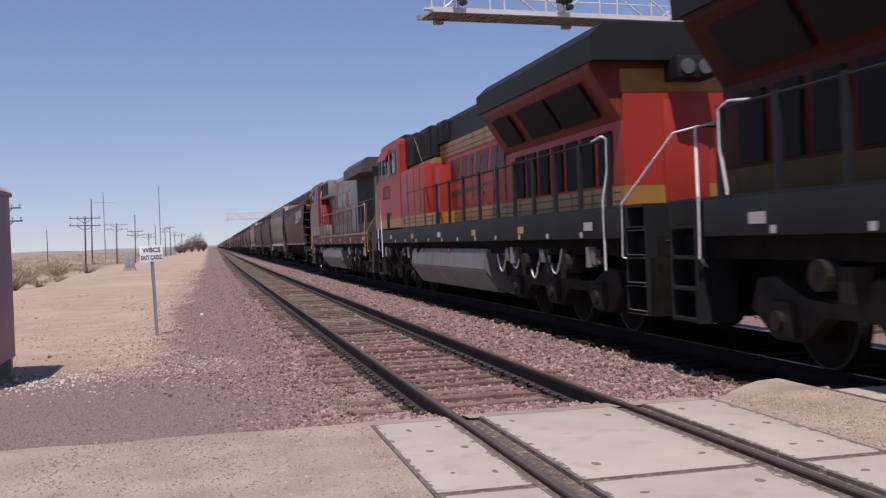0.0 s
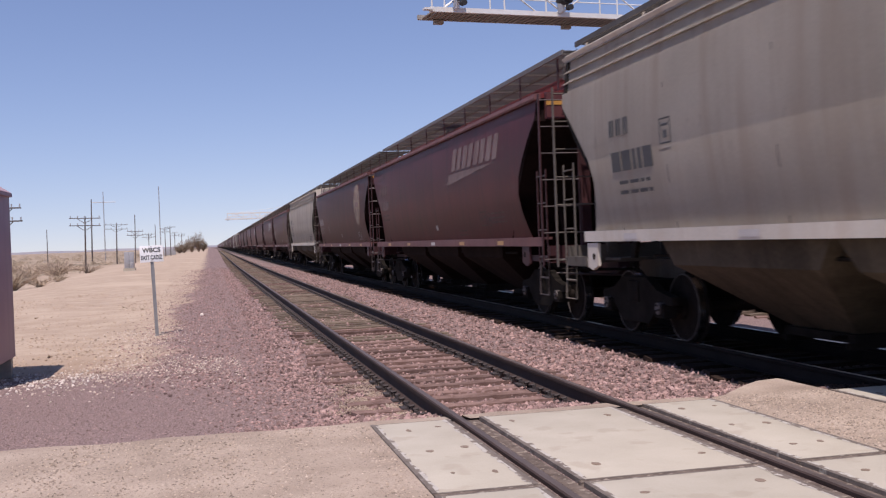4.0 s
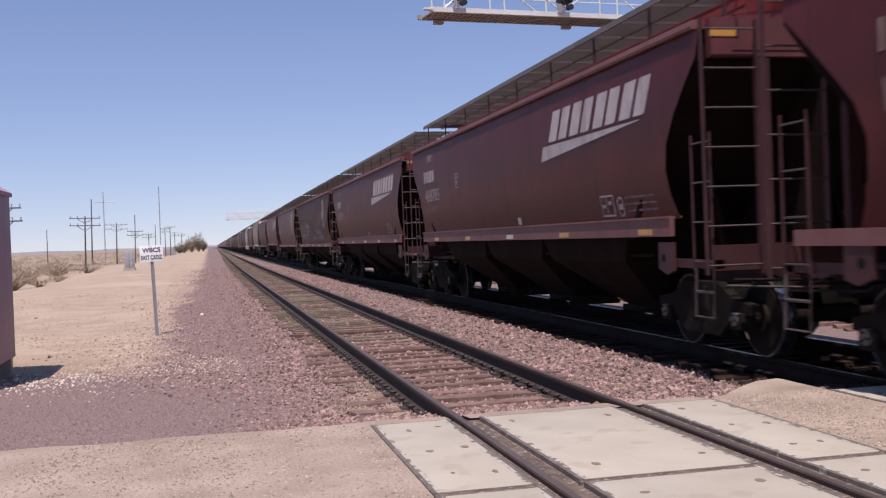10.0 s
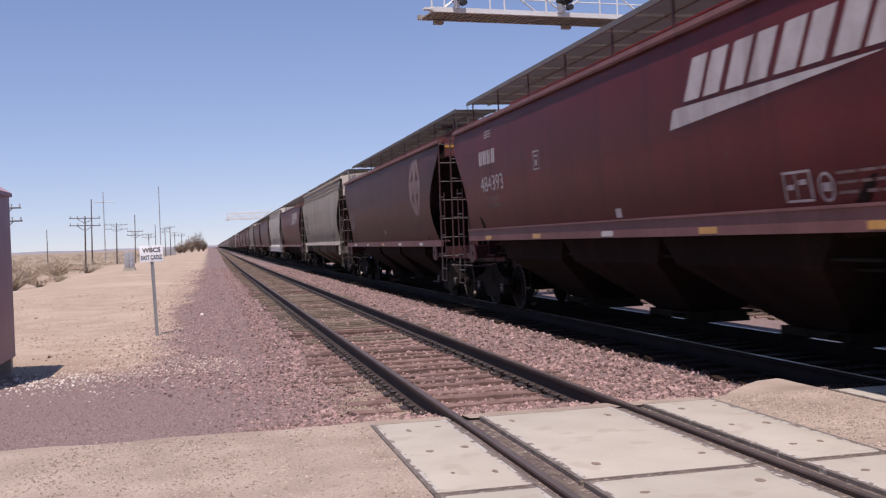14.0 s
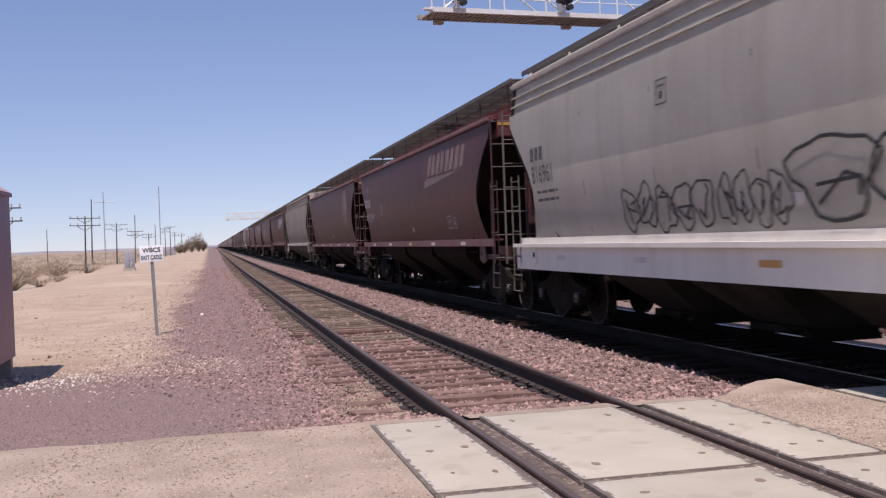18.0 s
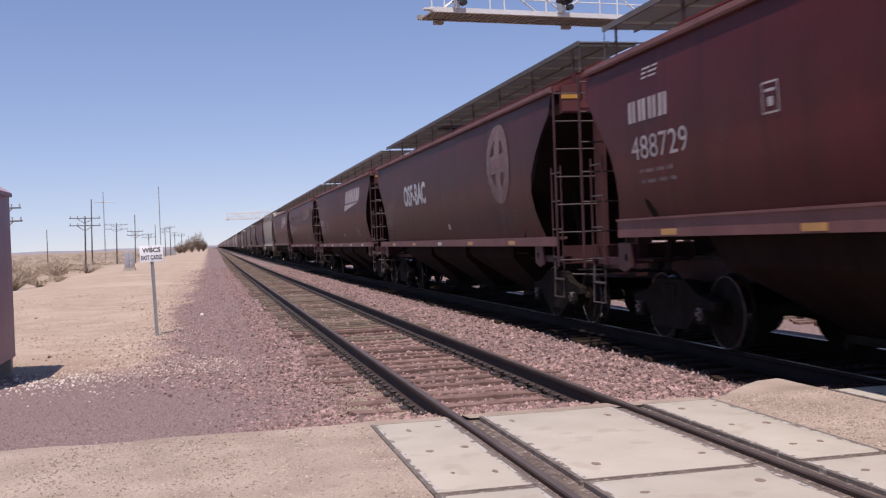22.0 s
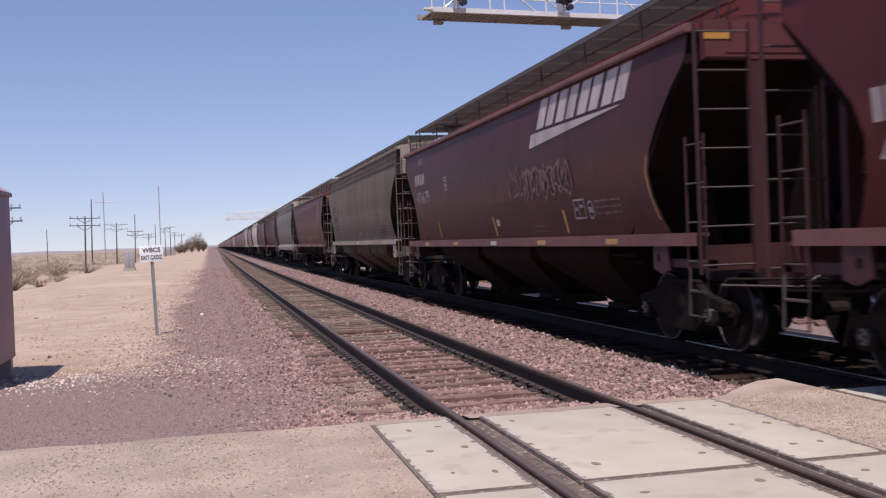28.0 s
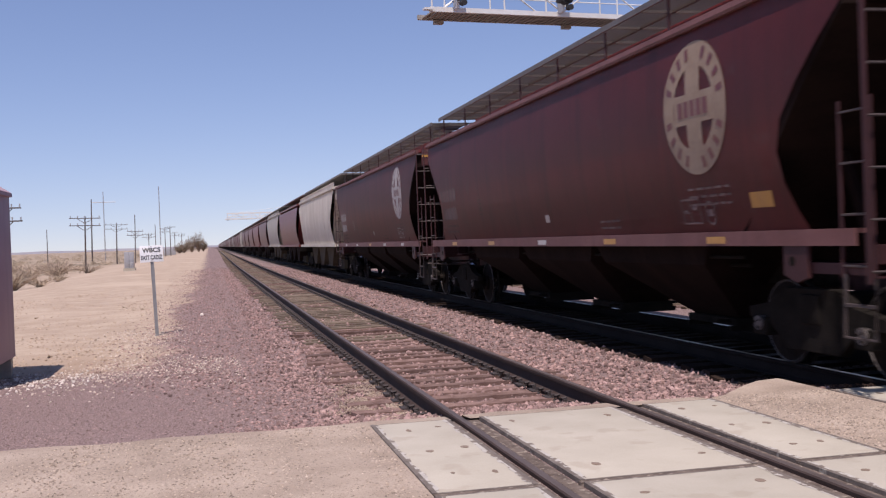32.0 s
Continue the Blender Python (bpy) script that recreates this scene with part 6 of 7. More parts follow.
        for q in (-1, 1):
            for k in range(4):
                z = 0.42 + 0.36 * k
                a, c = sorted((q * 1.0, q * 1.52))
                part("step", boxes((a, c, min(s * 9.85, s * 10.4), max(s * 9.85, s * 10.4), z, z + 0.04)), "truck_grey", loco)
                part("step_edge", boxes((a, a + 0.03, min(s * 9.85, s * 10.4), max(s * 9.85, s * 10.4), z - 0.004, z + 0.044)), "tank", loco)
            for y in (9.80, 10.42):
                a, c = sorted((q * 1.0, q * 1.50))
                part("step_side", boxes((a, c, min(s * y, s * (y + 0.03)), max(s * y, s * (y + 0.03)), 0.40, 1.82)), "black_green" if gold else "loco_soot", loco)
            r = C["rail"]
            g = (0.7 if gold else 0.9) if s < 0 else 0.0
            foot = 1.84 if scheme == "sooty" else 0.95
            bm = tubes([[(q * 1.49, s * (9.75 - g), foot), (q * 1.50, s * (9.75 - g), 1.95), (q * 1.48, s * (9.9 - g), 2.35), (q * 1.48, s * (9.9 - g), 2.78), (q * 1.47, s * (9.7 - g), 2.84), (q * 1.46, s * (9.3 - g), 2.80)],
                        [(q * 1.35, s * (10.52 - g), 1.05), (q * 1.5, s * (10.4 - g), 1.15), (q * 1.5, s * (10.4 - g), 1.85), (q * 1.1, s * 10.5, 2.72), (q * 0.75, s * 10.52, 2.8)]], 0.015, 6)
            part("grab_rail", bm, r, loco)
        bm = tubes([[(-0.75, s * 10.52, 2.8), (0.75, s * 10.52, 2.8)], [(-0.5, s * 10.52, 1.84), (-0.5, s * 10.52, 2.8)], [(0.5, s * 10.52, 1.84), (0.5, s * 10.52, 2.8)], [(-1.3, s * 10.6, 1.35), (-0.3, s * 10.6, 1.3)], [(0.3, s * 10.6, 1.3), (1.3, s * 10.6, 1.35)]], 0.022, 6)
        part("end_rail", bm, C["post"] if gold else r, loco)
    for s in (-1, 1):
        for k in range(11 if gold else 12):
            y = -9.2 + (1.12 if gold and k < 6 else 1.34 if gold else 1.28) * k - (1.1 if gold and k >= 6 else 0.0)
            bm = bmesh.new()
            if gold:
                box(bm, s * 1.46 - 0.025, s * 1.46 + 0.025, y - 0.05, y + 0.05, 1.80, 2.82)
            else:
                box(bm, s * 1.46 - 0.016, s * 1.46 + 0.016, y - 0.024, y + 0.024, 1.80, 2.74)
            part("handrail_post", bm, C["post"] if gold else "loco_soot", loco)
        part("handrail", tubes([[(s * 1.46, -9.2, 2.78), (s * 1.46, 5.6, 2.78)]], 0.02, 6), C["post"] if gold else "loco_grey", loco)
    # fuel tank
    bm = prism(bmesh.new(), [(-1.44, 1.24), (-1.50, 0.80), (-1.18, 0.34), (1.18, 0.34), (1.50, 0.80), (1.44, 1.24)], -2.6 if gold else -1.8, 5.05, "y")
    bmesh.ops.bevel(bm, geom=list(bm.edges), offset=0.03, segments=2, affect="EDGES")
    tank = part("fuel_tank", bm, "tank", loco)
    for y in (0.6, 3.6):
        part("filler_cap", disc(bmesh.new(), (-1.42, y, 1.2), 0.06, 0.05, "x", 10), "red_cap", tank)
    part("main_reservoir", tubes([[(-1.2, -4.9, 1.22), (-1.2, -3.2, 1.22)], [(1.2, -4.9, 1.22), (1.2, -3.2, 1.22)]], 0.14, 10), "tank", loco)
    for y, d in ((-7.0, 0.35), (-5.9, 0.45), (-4.8, 0.3), (-3.9, 0.38)):
        part("sand_hose", tubes([[(-1.40, y + q * 0.11, 1.25 - d * math.sin(q * math.pi / 6) - 0.02 * q) for q in range(7)]], 0.016, 5), "rail_white" if gold else "tank", loco)
    for k, y in enumerate((-8.9, -7.7, -6.6, -5.2, -4.5, 5.2, 6.0, 7.1, 8.2, 9.0)):
        d = 0.25 + 0.1 * (k % 3)
        part("brake_hose", tubes([[(-1.44, y + 0.07 * q, 1.28 - d * math.sin(q * math.pi / 5)) for q in range(6)]], 0.013, 5), "truck_grey" if k % 3 else "cap", loco)
        part("valve_box", boxes((-1.46, -1.36, y + 0.35, y + 0.5 + 0.03 * (k % 3), 1.02 + 0.05 * (k % 2), 1.24), bevel=0.01), "truck_grey" if k % 2 else "tank", loco)
    for s in (-1, 1):
        for k in range(11):
            part("sill_plate", boxes((sorted((s * 1.5, s * 1.506))[0], sorted((s * 1.5, s * 1.506))[1], -8.2 + 1.55 * k, -8.1 + 1.55 * k, 1.42, 1.50)), "reflector_pale", loco)
    for y in (-8.3, -4.4, 5.6, 9.3):
        part("air_filter", tubes([[(-1.40, y, 0.98), (-1.40, y, 1.28)]], 0.09, 10), "tank", loco)
    part("traction_gear", boxes((-1.1, 1.1, 3.6, 4.2, 0.7, 1.2), (-1.1, 1.1, -3.4, -2.8, 0.7, 1.2)), "under", loco)
    loco_truck(loco, -6.3)
    loco_truck(loco, 7.5)
    part("bell", disc(bmesh.new(), (-1.40, 4.2, 1.25), 0.13, 0.08, "x", 12), "steel", loco)
    part("horn", tubes([[(0.3, 4.8, 4.6), (0.3, 5.3, 4.72)], [(0.0, 4.8, 4.6), (0.0, 5.3, 4.72)]], 0.07, 8), "steel", loco)
    # marks on the near side
    side = Side(loco, BROWN_SIDE)
    side.x = hw + 0.016
    lift = HALF
    if gold:
        sh = []
        for k in range(4):
            sh += slab_mark(lift - 2.6 + 1.28 * k, 2.86, 1.08, 0.54, 0.24)
        sh.append([(lift - 3.4, 2.50), (lift + 1.4, 2.62), (lift + 1.6, 2.68), (lift - 3.2, 2.62)])
        side.polys("logo", sh, "loco_mark", label="sooty dark slanting block mark on the hood")
        for z0 in (1.93, 2.06, 3.60, 3.74):
            side.polys("band_line", [[(lift - 5.6, z0), (lift - rear - 0.3, z0), (lift - rear - 0.3, z0 + 0.022), (lift - 5.6, z0 + 0.022)]], "loco_mark", 0.004)
        for k in range(14):
            a = lift - 5.2 + 0.95 * k
            side.polys("band_seam", [[(a, 1.86), (a + 0.03, 1.86), (a + 0.03, 2.15), (a, 2.15)], [(a + 0.4, 3.54), (a + 0.43, 3.54), (a + 0.43, 3.84), (a + 0.4, 3.84)]], "loco_mark", 0.004)
        side.x = 1.499
        side.text("cab_number", "8073", lift - 0.2 - 9.25, 2.74, 0.42, "ink", 1.08)
        side.polys("door_threshold", [[(lift - 9.3, 2.32), (lift - 8.0, 2.32), (lift - 8.0, 2.40), (lift - 9.3, 2.40)]], "loco_red")
        side.polys("cab_step_recess", [[(lift - 8.8, 1.86), (lift - 8.4, 1.86), (lift - 8.4, 2.31), (lift - 8.8, 2.31)]], "grille", 0.012)
    else:
        for k, (wd, hh) in enumerate(((0.96, 1.4), (0.6, 0.82), (0.62, 0.85), (0.4, 1.15), (0.6, 0.82), (0.85, 1.4), (0.6, 0.85))):
            a = lift - 3.5 + (0.0, 1.08, 1.78, 2.5, 2.98, 3.80, 4.75)[k]
            cs, cz, n = a + wd / 2, 2.24 + hh / 2, 18

            def oval(q, f):
                t = q * math.tau / n
                flat = abs(math.cos(t)) ** 0.7 * math.copysign(1, math.cos(t)), abs(math.sin(t)) ** 0.7 * math.copysign(1, math.sin(t))
                return (cs + wd / 2 * f * flat[0], cz + hh / 2 * (1 - (1 - f) * wd / hh) * flat[1])
            sh = [[oval(q, 1.0), oval(q + 1, 1.0), (oval(q + 1, 0.2)[0], cz + 0.05), (oval(q, 0.2)[0], cz + 0.05)] for q in range(n // 2)]
            sh += [[oval(q, 1.0), oval(q + 1, 1.0), (oval(q + 1, 0.2)[0], cz - 0.05), (oval(q, 0.2)[0], cz - 0.05)] for q in range(n // 2, n)]
            side.polys("lettering_block", sh, "red_faded", label="large faded red rounded lettering shape")
        side.x = 1.499
        side.polys("cab_number", [[(lift - 9.2 + k * 0.24, 2.7), (lift - 9.02 + k * 0.24, 2.7), (lift - 9.02 + k * 0.24, 2.95), (lift - 9.2 + k * 0.24, 2.95)] for k in range(3)], "yellow")
    return loco


# ---- trackside ----
def signal_bridge(x0, x1, y, z, mast_x, heads, turn, deep=0.95, chord=0.10):
    """Cantilever signal bridge: a white truss walkway over the tracks on a mast beyond them."""
    b = thing("signal_bridge", "white steel truss signal bridge with walkway over the tracks", "signal bridge", "signal bridges", (0, y, 0))
    b.rotation_euler = (0, 0, radians(turn))
    back = deep - 0.3
    part("walkway_deck", boxes((x0, x1, -0.27, back - 0.03, z, z + 0.03)), "deck_under", b)
    for s in (-0.3, back):
        part("lower_chord", boxes((x0 - 0.1, x1, s - 0.05, s + 0.05, z - 0.02, z + chord)), "white_metal" if s < 0 else "deck_under", b)
        part("upper_chord", boxes((x0 + 0.3, x1, s - 0.05, s + 0.05, z + 1.36 - chord, z + 1.36)), "white_metal", b)
        posts, braces = [], []
        k, step = 0, 1.62
        x = x0 + 0.3
        while x < x1 - 0.2:
            posts.append([(x, s, z), (x, s, z + 1.3)])
            up = k % 2 == 0
            if x + step < x1:
                braces.append([(x, s, z + (0.1 if up else 1.25)), (x + step, s, z + (1.25 if up else 0.1))])
            x += step
            k += 1
        for p in posts:
            part("truss_post", tubes([p], chord * 0.22, 6), "white_metal", b)
        for p in braces:
            part("truss_brace", tubes([p], chord * 0.22, 6), "white_metal", b)
        part("guard_rail", tubes([[(x0 + 0.3, s, z + 0.62), (x1, s, z + 0.62)]], chord * 0.16, 5), "white_metal", b)
    bars = bmesh.new()
    x = x0 + 0.1
    while x < x1:
        box(bars, x - 0.012, x + 0.012, -0.25, back - 0.05, z - 0.035, z)
        x += 0.15
    part("deck_bearers", bars, "galv", b)["kind"] = "stuff"
    for x in (x0 + 0.45, x0 + 4.1, x0 + 7.8):
        part("deck_clamp", boxes((x - 0.12, x + 0.12, back - 0.1, back + 0.06, z - 0.12, z - 0.02)), "deck_under", b)
    part("end_bracket", boxes((x0 - 0.28, x0 - 0.05, -0.46, -0.3, z + 0.0, z + 0.05)), "white_metal", b)
    for x in heads:
        h = part("signal_head", disc(bmesh.new(), (x, -0.75, z + 0.38), 0.18, 0.10, "y", 24), "signal_black", b)
        part("lamp_housing", boxes((x - 0.12, x + 0.12, -0.66, -0.4, z + 0.3, z + 0.85), bevel=0.02), "signal_black", h)
        for q in (0.10, 0.38):
            part("lens_hood", tubes([[(x, -0.84, z + q), (x, -1.02, z + q - 0.02)]], 0.075 if q < 0.2 else 0.12, 12), "signal_black", h)
        part("signal_bracket", boxes((x - 0.03, x + 0.03, -0.6, -0.3, z + 0.05, z + 0.5)), "white_metal", h)
    part("mast", boxes((mast_x - 0.3, mast_x + 0.3, -0.3, 0.3, -0.4, z + 2.6), bevel=0.03), "white_metal", b)
    part("footing", boxes((mast_x - 0.6, mast_x + 0.6, -0.6, 0.6, -0.6, -0.1), bevel=0.03), "concrete", b)
    part("stay", tubes([[(mast_x, 0, z + 2.5), (x0 + 2.0, 0, z + 1.3)]], 0.03, 6), "white_metal", b)
    return b


def build_sign(x, y, z0):
    s = thing("trackside_sign", "white metal sign with black letters on a steel post", "sign", "", (x, y, z0))
    s.rotation_euler = (0, radians(-1.6), radians(-5))
    part("post", boxes((-0.022, 0.022, -0.02, 0.01, -0.3, 1.62), (-0.034, -0.022, -0.03, 0.0, -0.3, 1.62), (0.022, 0.034, -0.03, 0.0, -0.3, 1.62)), "galv", s)
    board = part("board", boxes((-0.235, 0.235, -0.04, -0.03, 1.56, 1.90), bevel=0.003), "sign_white", s)
    for words, h, z in (("WBCS", 0.098, 1.76), ("EAST CADIZ", 0.092, 1.61)):
        vs, fs = text_shape(words, h, 0.022)
        wide = 0.425 / vs[:, 0].max() if words[0] == "E" else 0.37 / vs[:, 0].max()
        raw("letters", [((u - vs[:, 0].max() / 2) * wide, -0.0435, z + w) for u, w in vs], fs, "ink", board)
    part("bolt", disc(disc(bmesh.new(), (0, -0.045, 1.88), 0.01, 0.004, "y", 8), (0, -0.045, 1.585), 0.01, 0.004, "y", 8), "galv", board)


def build_cabinet(x, y):
    """Equipment bungalow beside the crossing, with a shallow pitched roof."""
    c = thing("equipment_bungalow", "mauve-grey metal railway equipment bungalow with pitched roof", "equipment cabinet", "", (x, y, -0.2))
    part("body", boxes((-2.0, 0.0, 0.0, 1.6, 0.16, 2.55), bevel=0.015), "cabinet", c)
    part("roof", prism(bmesh.new(), [(-2.06, 2.54), (0.03, 2.54), (0.03, 2.60), (-0.45, 2.92), (-1.6, 2.92), (-2.06, 2.60)], -0.05, 1.65, "y"), "cabinet", c)
    part("door", boxes((-1.1, -0.18, -0.03, 0.0, 0.3, 2.35), bevel=0.008), "cabinet", c)
    part("door_handle", tubes([[(-0.26, -0.06, 1.2), (-0.26, -0.06, 1.4)]], 0.015, 6), "galv", c)
    for a in (-1.9, -0.12):
        for q in (0.1, 1.5):
            part("foot", boxes((a - 0.08, a + 0.08, q - 0.08, q + 0.08, -0.2, 0.17)), "galv", c)
    part("lamp", disc(bmesh.new(), (-0.09, -0.03, 2.42), 0.04, 0.03, "y", 12), "sign_white", c)
    part("antenna", tubes([[(-0.12, 0.2, 2.7), (-0.12, 0.2, 3.08)]], 0.012, 5), "galv", c)


def utility_pole(x, y, top, arms, lean=0.0, r=0.15, z0=-1.2):
    r = r * 0.72
    p = thing("utility_pole", "dark creosoted wooden pole with crossarms", "utility pole", "line-side poles", (x, y, z0))
    p.rotation_euler = (0, lean, 0)
    h = top - z0
    bm = bmesh.new()
    rings = [(0, r), (h * 0.5, r * 0.85), (h, r * 0.65)]
    prev = None
    for z, q in [(-0.5, r)] + rings:
        ring = [bm.verts.new((q * math.cos(k * math.tau / 9), q * math.sin(k * math.tau / 9), z)) for k in range(9)]
        if prev:
            for k in range(9):
                bm.faces.new((prev[k], prev[(k + 1) % 9], ring[(k + 1) % 9], ring[k]))
        prev = ring
    bm.faces.new(prev)
    part("shaft", bm, "pole", p)
    for dz, half in arms:
        arm = part("crossarm", boxes((-half, half, -0.17, -0.05, h - dz - 0.045, h - dz + 0.045)), "pole", p)
        for k in range(5):
            q = half * (-0.92 + 0.46 * k)
            part("insulator", tubes([[(q, -0.11, h - dz + 0.06), (q, -0.11, h - dz + 0.28)]], 0.05, 6), "pole_grey", arm)
        for s in (-1, 1):
            part("brace", tubes([[(s * half * 0.5, -0.1, h - dz - 0.05), (0, -0.1, h - dz - 0.6)]], 0.03, 4), "pole", arm)
    return p


def lattice_mast(x, y, top, arm=None, z0=-1.2, half=0.15):
    m = thing("radio_mast", "thin grey steel lattice mast", "mast", "masts", (x, y, z0))
    h = top - z0
    legs = [(half * math.cos(a), half * math.sin(a)) for a in (0.5, 2.6, 4.7)]
    for u, w in legs:
        part("leg", tubes([[(u, w, -0.3), (u * 0.5, w * 0.5, h)]], 0.032, 5), "pole_grey", m)
    paths, z, k = [], 0.0, 0
    while z < h - 1.2:
        f0, f1 = 1 - 0.5 * z / h, 1 - 0.5 * (z + 1.2) / h
        for i in range(3):
            u, w = legs[i], legs[(i + 1) % 3]
            paths.append([(u[0] * f0, u[1] * f0, z), (w[0] * f1, w[1] * f1, z + 1.2)])
        z += 1.2
    part("lacing", tubes(paths, 0.025, 4), "pole_grey", m)
    if arm:
        part("cross_boom", tubes([[(-arm[1], 0, h - arm[0]), (arm[1], 0, h - arm[0])]], 0.09, 6), "pole_grey", m)
    return m


def bush_mesh(rng, r, h, count, leaf):
    """Dry desert shrub: leaning twigs from the foot, small leaves along them, ragged outline."""
    verts, faces, tw = [], [], bmesh.new()
    for k in range(max(8, count // 40)):
        a, reach = rng.uniform(0, 6.283), r * rng.uniform(0.3, 1.0)
        tip = Vector((reach * math.cos(a), reach * math.sin(a), h * rng.uniform(0.45, 1.0) * (1.15 - 0.45 * reach / r)))
        mid = tip * 0.5 + Vector((rng.uniform(-0.1, 0.1) * r, rng.uniform(-0.1, 0.1) * r, 0.08 * h))
        tube(tw, [(0, 0, -0.05), mid, tip], 0.012 * r + 0.006, 3)
        for q in range(30):
            t = rng.uniform(0.3, 1.05)
            p = (mid * (2 * t) if t < 0.5 else mid + (tip - mid) * (2 * t - 1)) + Vector((rng.gauss(0, 0.09 * r), rng.gauss(0, 0.09 * r), rng.gauss(0, 0.07 * h)))
            p.z = max(p.z, 0.02)
            d = Vector((rng.gauss(0, 1), rng.gauss(0, 1), rng.gauss(0, 1))).normalized() * leaf * rng.uniform(0.6, 1.4)
            e = d.orthogonal().normalized() * leaf * 0.4
            i = len(verts)
            verts += [p - d, p + e, p + d, p - e]
            faces.append((i, i + 1, i + 2, i + 3))
    return verts, faces, tw


def bush(name, label, x, y, z, r, h, count, leaf, material, seed, group="shrubs"):
    b = thing(name, label, "shrub", group, (x, y, z))
    v, f, tw = bush_mesh(random.Random(seed), r, h, count, leaf)
    part("stems", tw, "twig", b)
    raw("foliage", v, f, material, b)
    return b


def build_plants():
    near = [(-12.6, 72, 1.9, 1.5, 900, "scrub_dark"), (-14.6, 74, 1.5, 1.1, 600, "scrub"), (-11.2, 73, 1.3, 0.8, 500, "scrub"), (-14.6, 106, 2.3, 1.9, 900, "scrub"), (-17.8, 110, 2.0, 1.6, 800, "scrub"), (-16.2, 120, 2.6, 1.6, 900, "scrub_dark"), (-11.8, 86, 1.0, 0.7, 400, "scrub_dark"), (-21.0, 125, 2.6, 1.8, 800, "scrub"), (-24.0, 120, 2.4, 1.6, 800, "scrub"), (-13.6, 124, 1.8, 1.2, 600, "scrub"), (-19.5, 92, 1.8, 1.2, 700, "scrub"), (-23.0, 100, 2.0, 1.3, 700, "scrub_dark")]
    for k, (x, y, r, h, c, m) in enumerate(near):
        bush("desert_shrub", "dry tan desert shrub on sandy ground", x, y, ground_z(x, y), r, h, int(c * 2.4), 0.045, m, 200 + k)
    rng = random.Random(77)
    verts, faces = [], []
    for k in range(620):
        y = 120 + 900 * rng.random() ** 1.6
        x = rng.uniform(-0.36 * y - 20, -16 - 0.01 * y) if rng.random() < 0.85 else rng.uniform(16, 0.5 * y)
        z, r, h = ground_z(x, y), rng.uniform(0.7, 2.4), rng.uniform(0.6, 1.8)
        for q in range(56):
            a, t = rng.uniform(0, 6.283), rng.random() ** 0.5
            p = Vector((x + r * t * math.cos(a), y + r * t * math.sin(a), z + h * rng.random() * (1.1 - 0.6 * t)))
            d = Vector((rng.gauss(0, 1), rng.gauss(0, 1), rng.gauss(0, 1))).normalized() * rng.uniform(0.09, 0.24)
            e = d.orthogonal().normalized() * 0.10
            i = len(verts)
            verts += [p - d, p + e, p + d, p - e]
            faces.append((i, i + 1, i + 2, i + 3))
    tagged(raw("desert_scrub", verts, faces, "scrub_dark"), "scattered dark creosote scrub across the flats", "scrub", kind="stuff")
    for k, (x, y, r, h) in enumerate(((-7.4, 325, 2.4, 4.0), (-5.2, 335, 2.8, 5.2), (-3.0, 330, 2.6, 6.6), (-9.2, 340, 2.2, 3.0), (-1.7, 345, 1.5, 4.0))):
        b = bush("scrubby_tree", "sparse grey-green scrub tree beside the line", x, y, ground_z(x, y) + 0.3, r, h, 3200, 0.11, "scrub_tree", 300 + k, "trees")
        b["category"] = "tree"
    for k in range(9):
        y = rng.uniform(16.5, 34.0)
        x = rng.uniform(-7.0, -1.4)
        bush("weed_tuft", "tiny dry weed tuft on the dirt", x, y, ground_z(x, y), 0.07, 0.05, 60, 0.012, "scrub", 400 + k, "weeds")


def far_hills():
    """Low hazy ridge behind the desert."""
    verts, faces = [], []
    n = 160
    for k in range(n + 1):
        a = radians(-75 + 150 * k / n)
        d = 4150
        h = 6 + 10 * abs(noise.noise((k * 0.11, 1.0, 0))) + 4 * noise.noise((k * 0.5, 4.0, 0)) + 6 * smoothstep(-0.1, -0.5, a)
        verts += [(d * math.sin(a), d * math.cos(a), -5), (d * math.sin(a), d * math.cos(a), h), (1.06 * d * math.sin(a), 1.06 * d * math.cos(a), -5)]
    for k in range(n):
        i = 3 * k
        faces += [(i, i + 3, i + 4, i + 1), (i + 1, i + 4, i + 5, i + 2)]
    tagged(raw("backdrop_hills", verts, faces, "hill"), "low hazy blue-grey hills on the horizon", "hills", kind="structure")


build_road()
build_panels(TRACK_1, 5, 8.2)
build_panels(TRACK_2, 5, 8.2)
build_sign(-1.11, 22.05, -0.34)
build_cabinet(-2.87, 14.7)
signal_bridge(5.66, 17.9, 24.4, 7.13, 17.6, (6.22, 9.1), 6.5)
signal_bridge(3.6, 17.6, 210.0, 6.8, 17.3, (), 0.0, 1.25, 0.24)
utility_pole(-13.9, 124.0, 5.56, ((0.25, 1.72), (1.1, 1.72)), 0.02)
utility_pole(-24.6, 232.0, 12.7, (), 0.02, 0.22)
utility_pole(-18.9, 225.0, 7.25, ((0.4, 2.3), (1.3, 2.3)), 0.02, 0.2)
utility_pole(-13.6, 75.0, 5.0, ((0.35, 1.15), (1.25, 1.2)), 0.0)
utility_pole(-12.8, 190.0, 7.64, ((2.9, 1.4), (3.6, 1.4)), 0.02, 0.14)
utility_pole(-14.2, 260.0, 5.3, ((0.2, 1.5), (0.9, 1.5)), 0.0, 0.16)
utility_pole(-12.1, 250.0, 7.3, (), 0.0, 0.14)
utility_pole(-13.1, 330.0, 8.0, ((0.4, 1.6), (1.3, 1.6)), 0.0, 0.18)
utility_pole(-10.5, 300.0, 7.86, ((0.4, 1.4),), 0.0, 0.18)
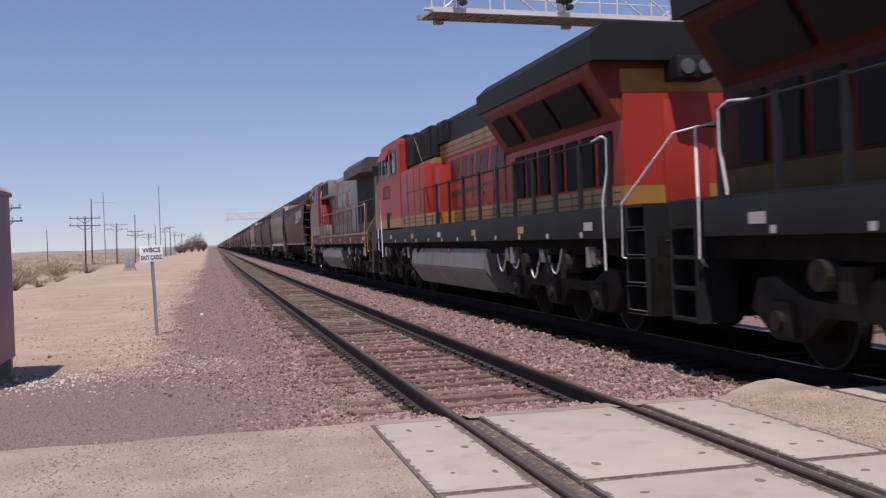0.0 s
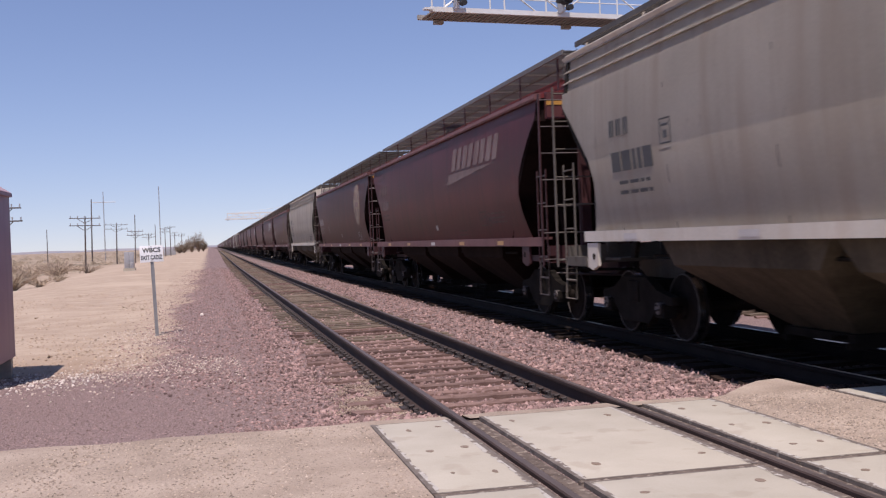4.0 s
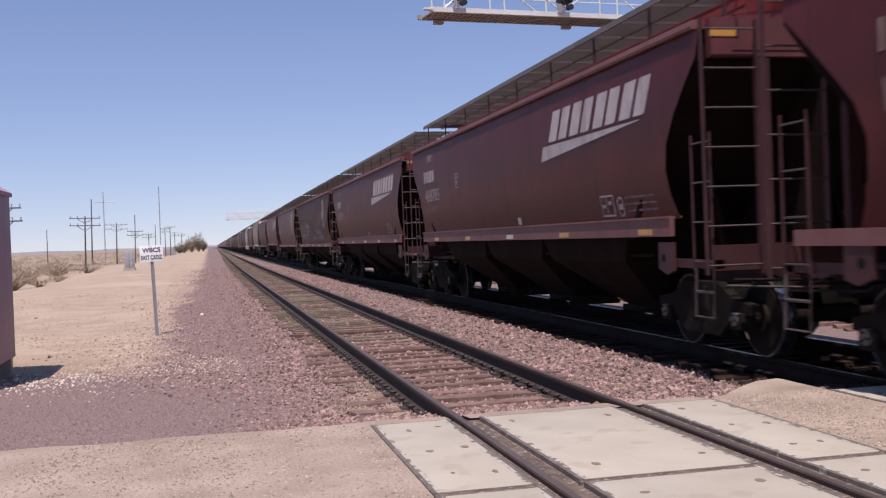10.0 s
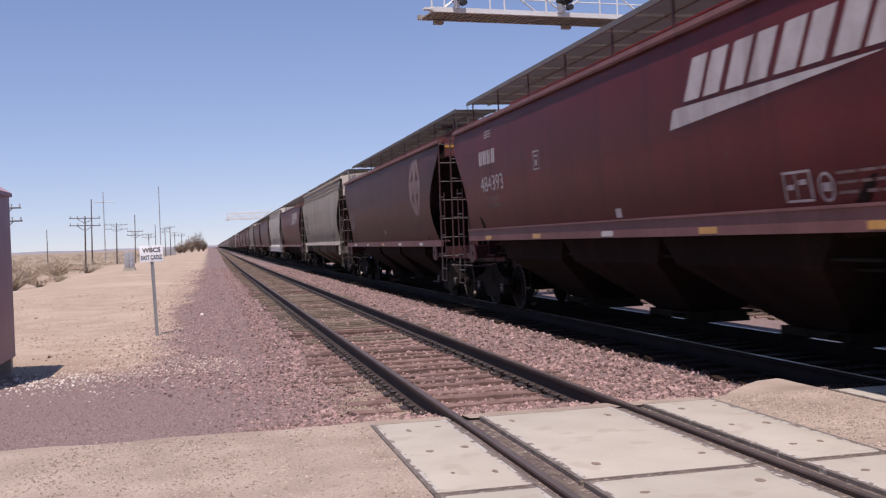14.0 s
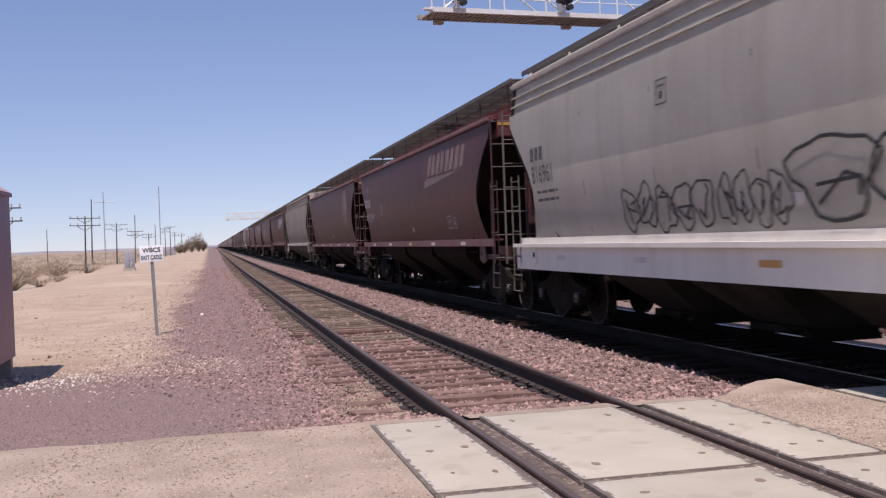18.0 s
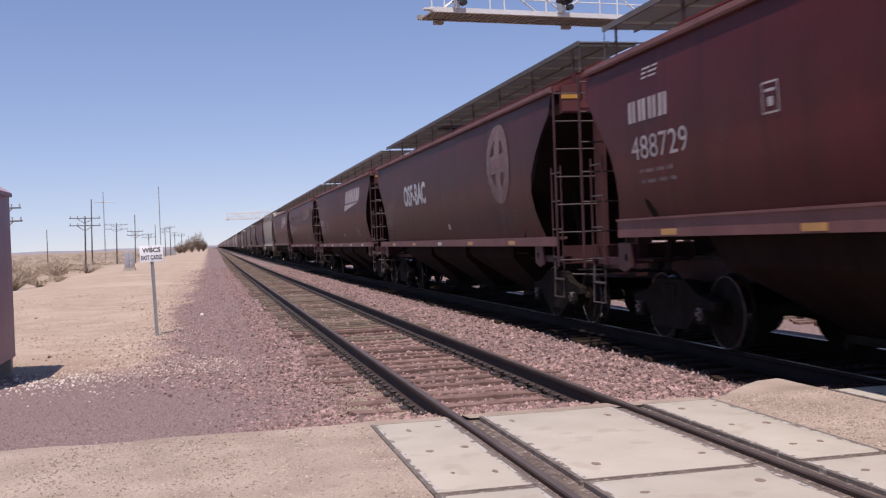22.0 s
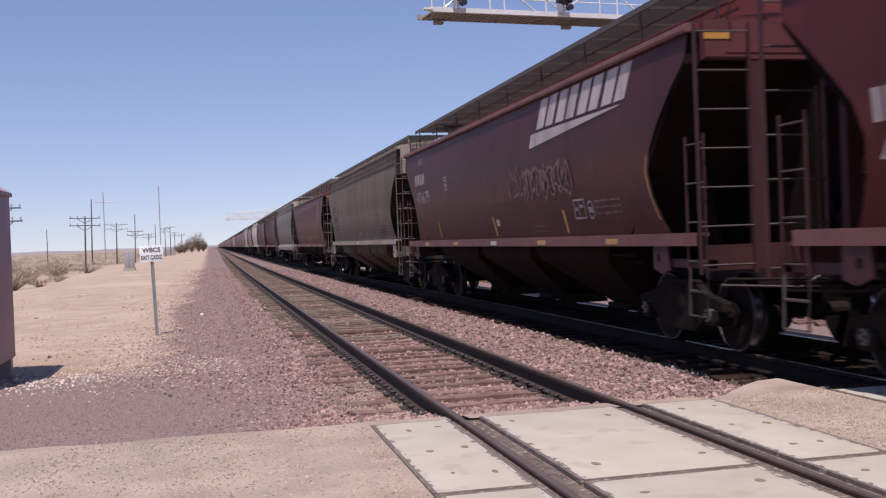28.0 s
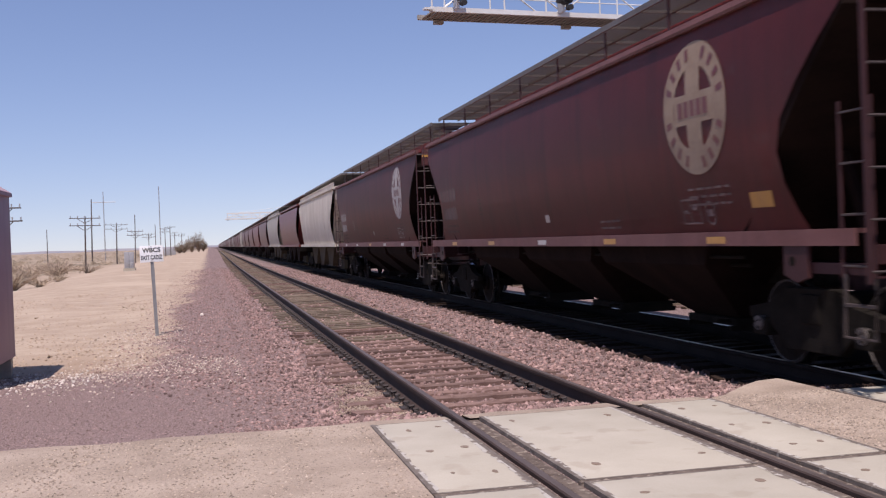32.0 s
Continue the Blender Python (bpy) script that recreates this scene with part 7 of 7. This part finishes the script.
utility_pole(-13.0, 420.0, 7.9, ((0.4, 1.6), (1.3, 1.6)), 0.0, 0.2)
utility_pole(-12.8, 520.0, 8.7, ((0.4, 1.6), (1.3, 1.6)), 0.0, 0.22)
utility_pole(-43.5, 300.0, 7.9, (), 0.0, 0.18)
lattice_mast(-25.6, 272.0, 16.4, (2.6, 3.0))
lattice_mast(-12.3, 280.0, 18.0)


def relay_box(x, y, w, h, label):
    c = thing("relay_box", label, "equipment cabinet", "", (x, y, ground_z(x, y)))
    part("body", boxes((-w / 2, w / 2, -0.3, 0.3, 0.25, h), bevel=0.03), "pole_grey", c)
    part("base", boxes((-w / 2 - 0.1, w / 2 + 0.1, -0.4, 0.4, -0.2, 0.25)), "concrete", c)
    part("door_seam", boxes((-0.01, 0.01, -0.305, -0.3, 0.3, h - 0.05)), "ink", c)


relay_box(-7.0, 96.0, 0.85, 1.7, "small grey metal relay box by the dirt road")
relay_box(-6.7, 95.0, 0.3, 0.75, "low pale grey meter box by the dirt road")
relay_box(-12.6, 350.0, 4.0, 2.4, "pale grey equipment hut far along the line")
white_rock = part("white_rock", bmesh.new(), "pebble")
bm = bmesh.new()
bmesh.ops.create_icosphere(bm, subdivisions=2, radius=0.052)
for v in bm.verts:
    v.co *= 1 + 0.12 * noise.noise(v.co * 20)
bm.to_mesh(white_rock.data)
bm.free()
white_rock.data.materials[0] = M["white_stone"]
white_rock.location = (-0.23, 26.8, -0.24)
tagged(white_rock, "round white stone lying on the ballast edge", "stone")
build_plants()
far_hills()
build_train()
LOCO_B, LOCO_C, LOCO_A = locomotive("orange", -8.6), locomotive("silver", -8.7), locomotive("sooty", -10.0)
for o in LOCO_A.children_recursive:
    if o.name.startswith("cab_number"):
        bpy.data.objects.remove(o)
        break
build_track(TRACK_1, 290, 8.52, False, True)
build_track(TRACK_2, 110, 8.6, True, False)
build_track(TRACK_3, 60, 8.6, True, False)
build_ballast()


# ---- what moves ----
def motions():
    times = [float(t) for t in range(0, 33)]
    rolling = [(car, y, 0.0) for car, y in CARS] + [(LOCO_B, 22.5, 0.0), (LOCO_C, 44.8, 0.0), (LOCO_A, 0.9, 180.0)]
    for car, y, turn in rolling:
        walk(car, [(t, pose(TRACK_2 + bend(y - SPEED * t), y - SPEED * t, 0, 0, 0, turn - math.degrees(heading(y - SPEED * t)))) for t in times])
    # wheels of one size share one turning
    for r, name in ((0.457, "wheelset"), (0.533, "loco_wheelset")):
        wheels = [o for car, _, _ in rolling for o in car.children_recursive if o.name.split(".")[0] == name]
        walk(wheels[0], [(k / FPS, Matrix.Rotation(SPEED * k / FPS / r, 4, "X")) for k in range(int(SECONDS * FPS) + 1)])
        first = wheels[0].animation_data
        for o in wheels[1:]:
            o.rotation_mode = "QUATERNION"
            o.animation_data_create()
            o.animation_data.action = first.action
            o.animation_data.action_slot = first.action_slot


motions()
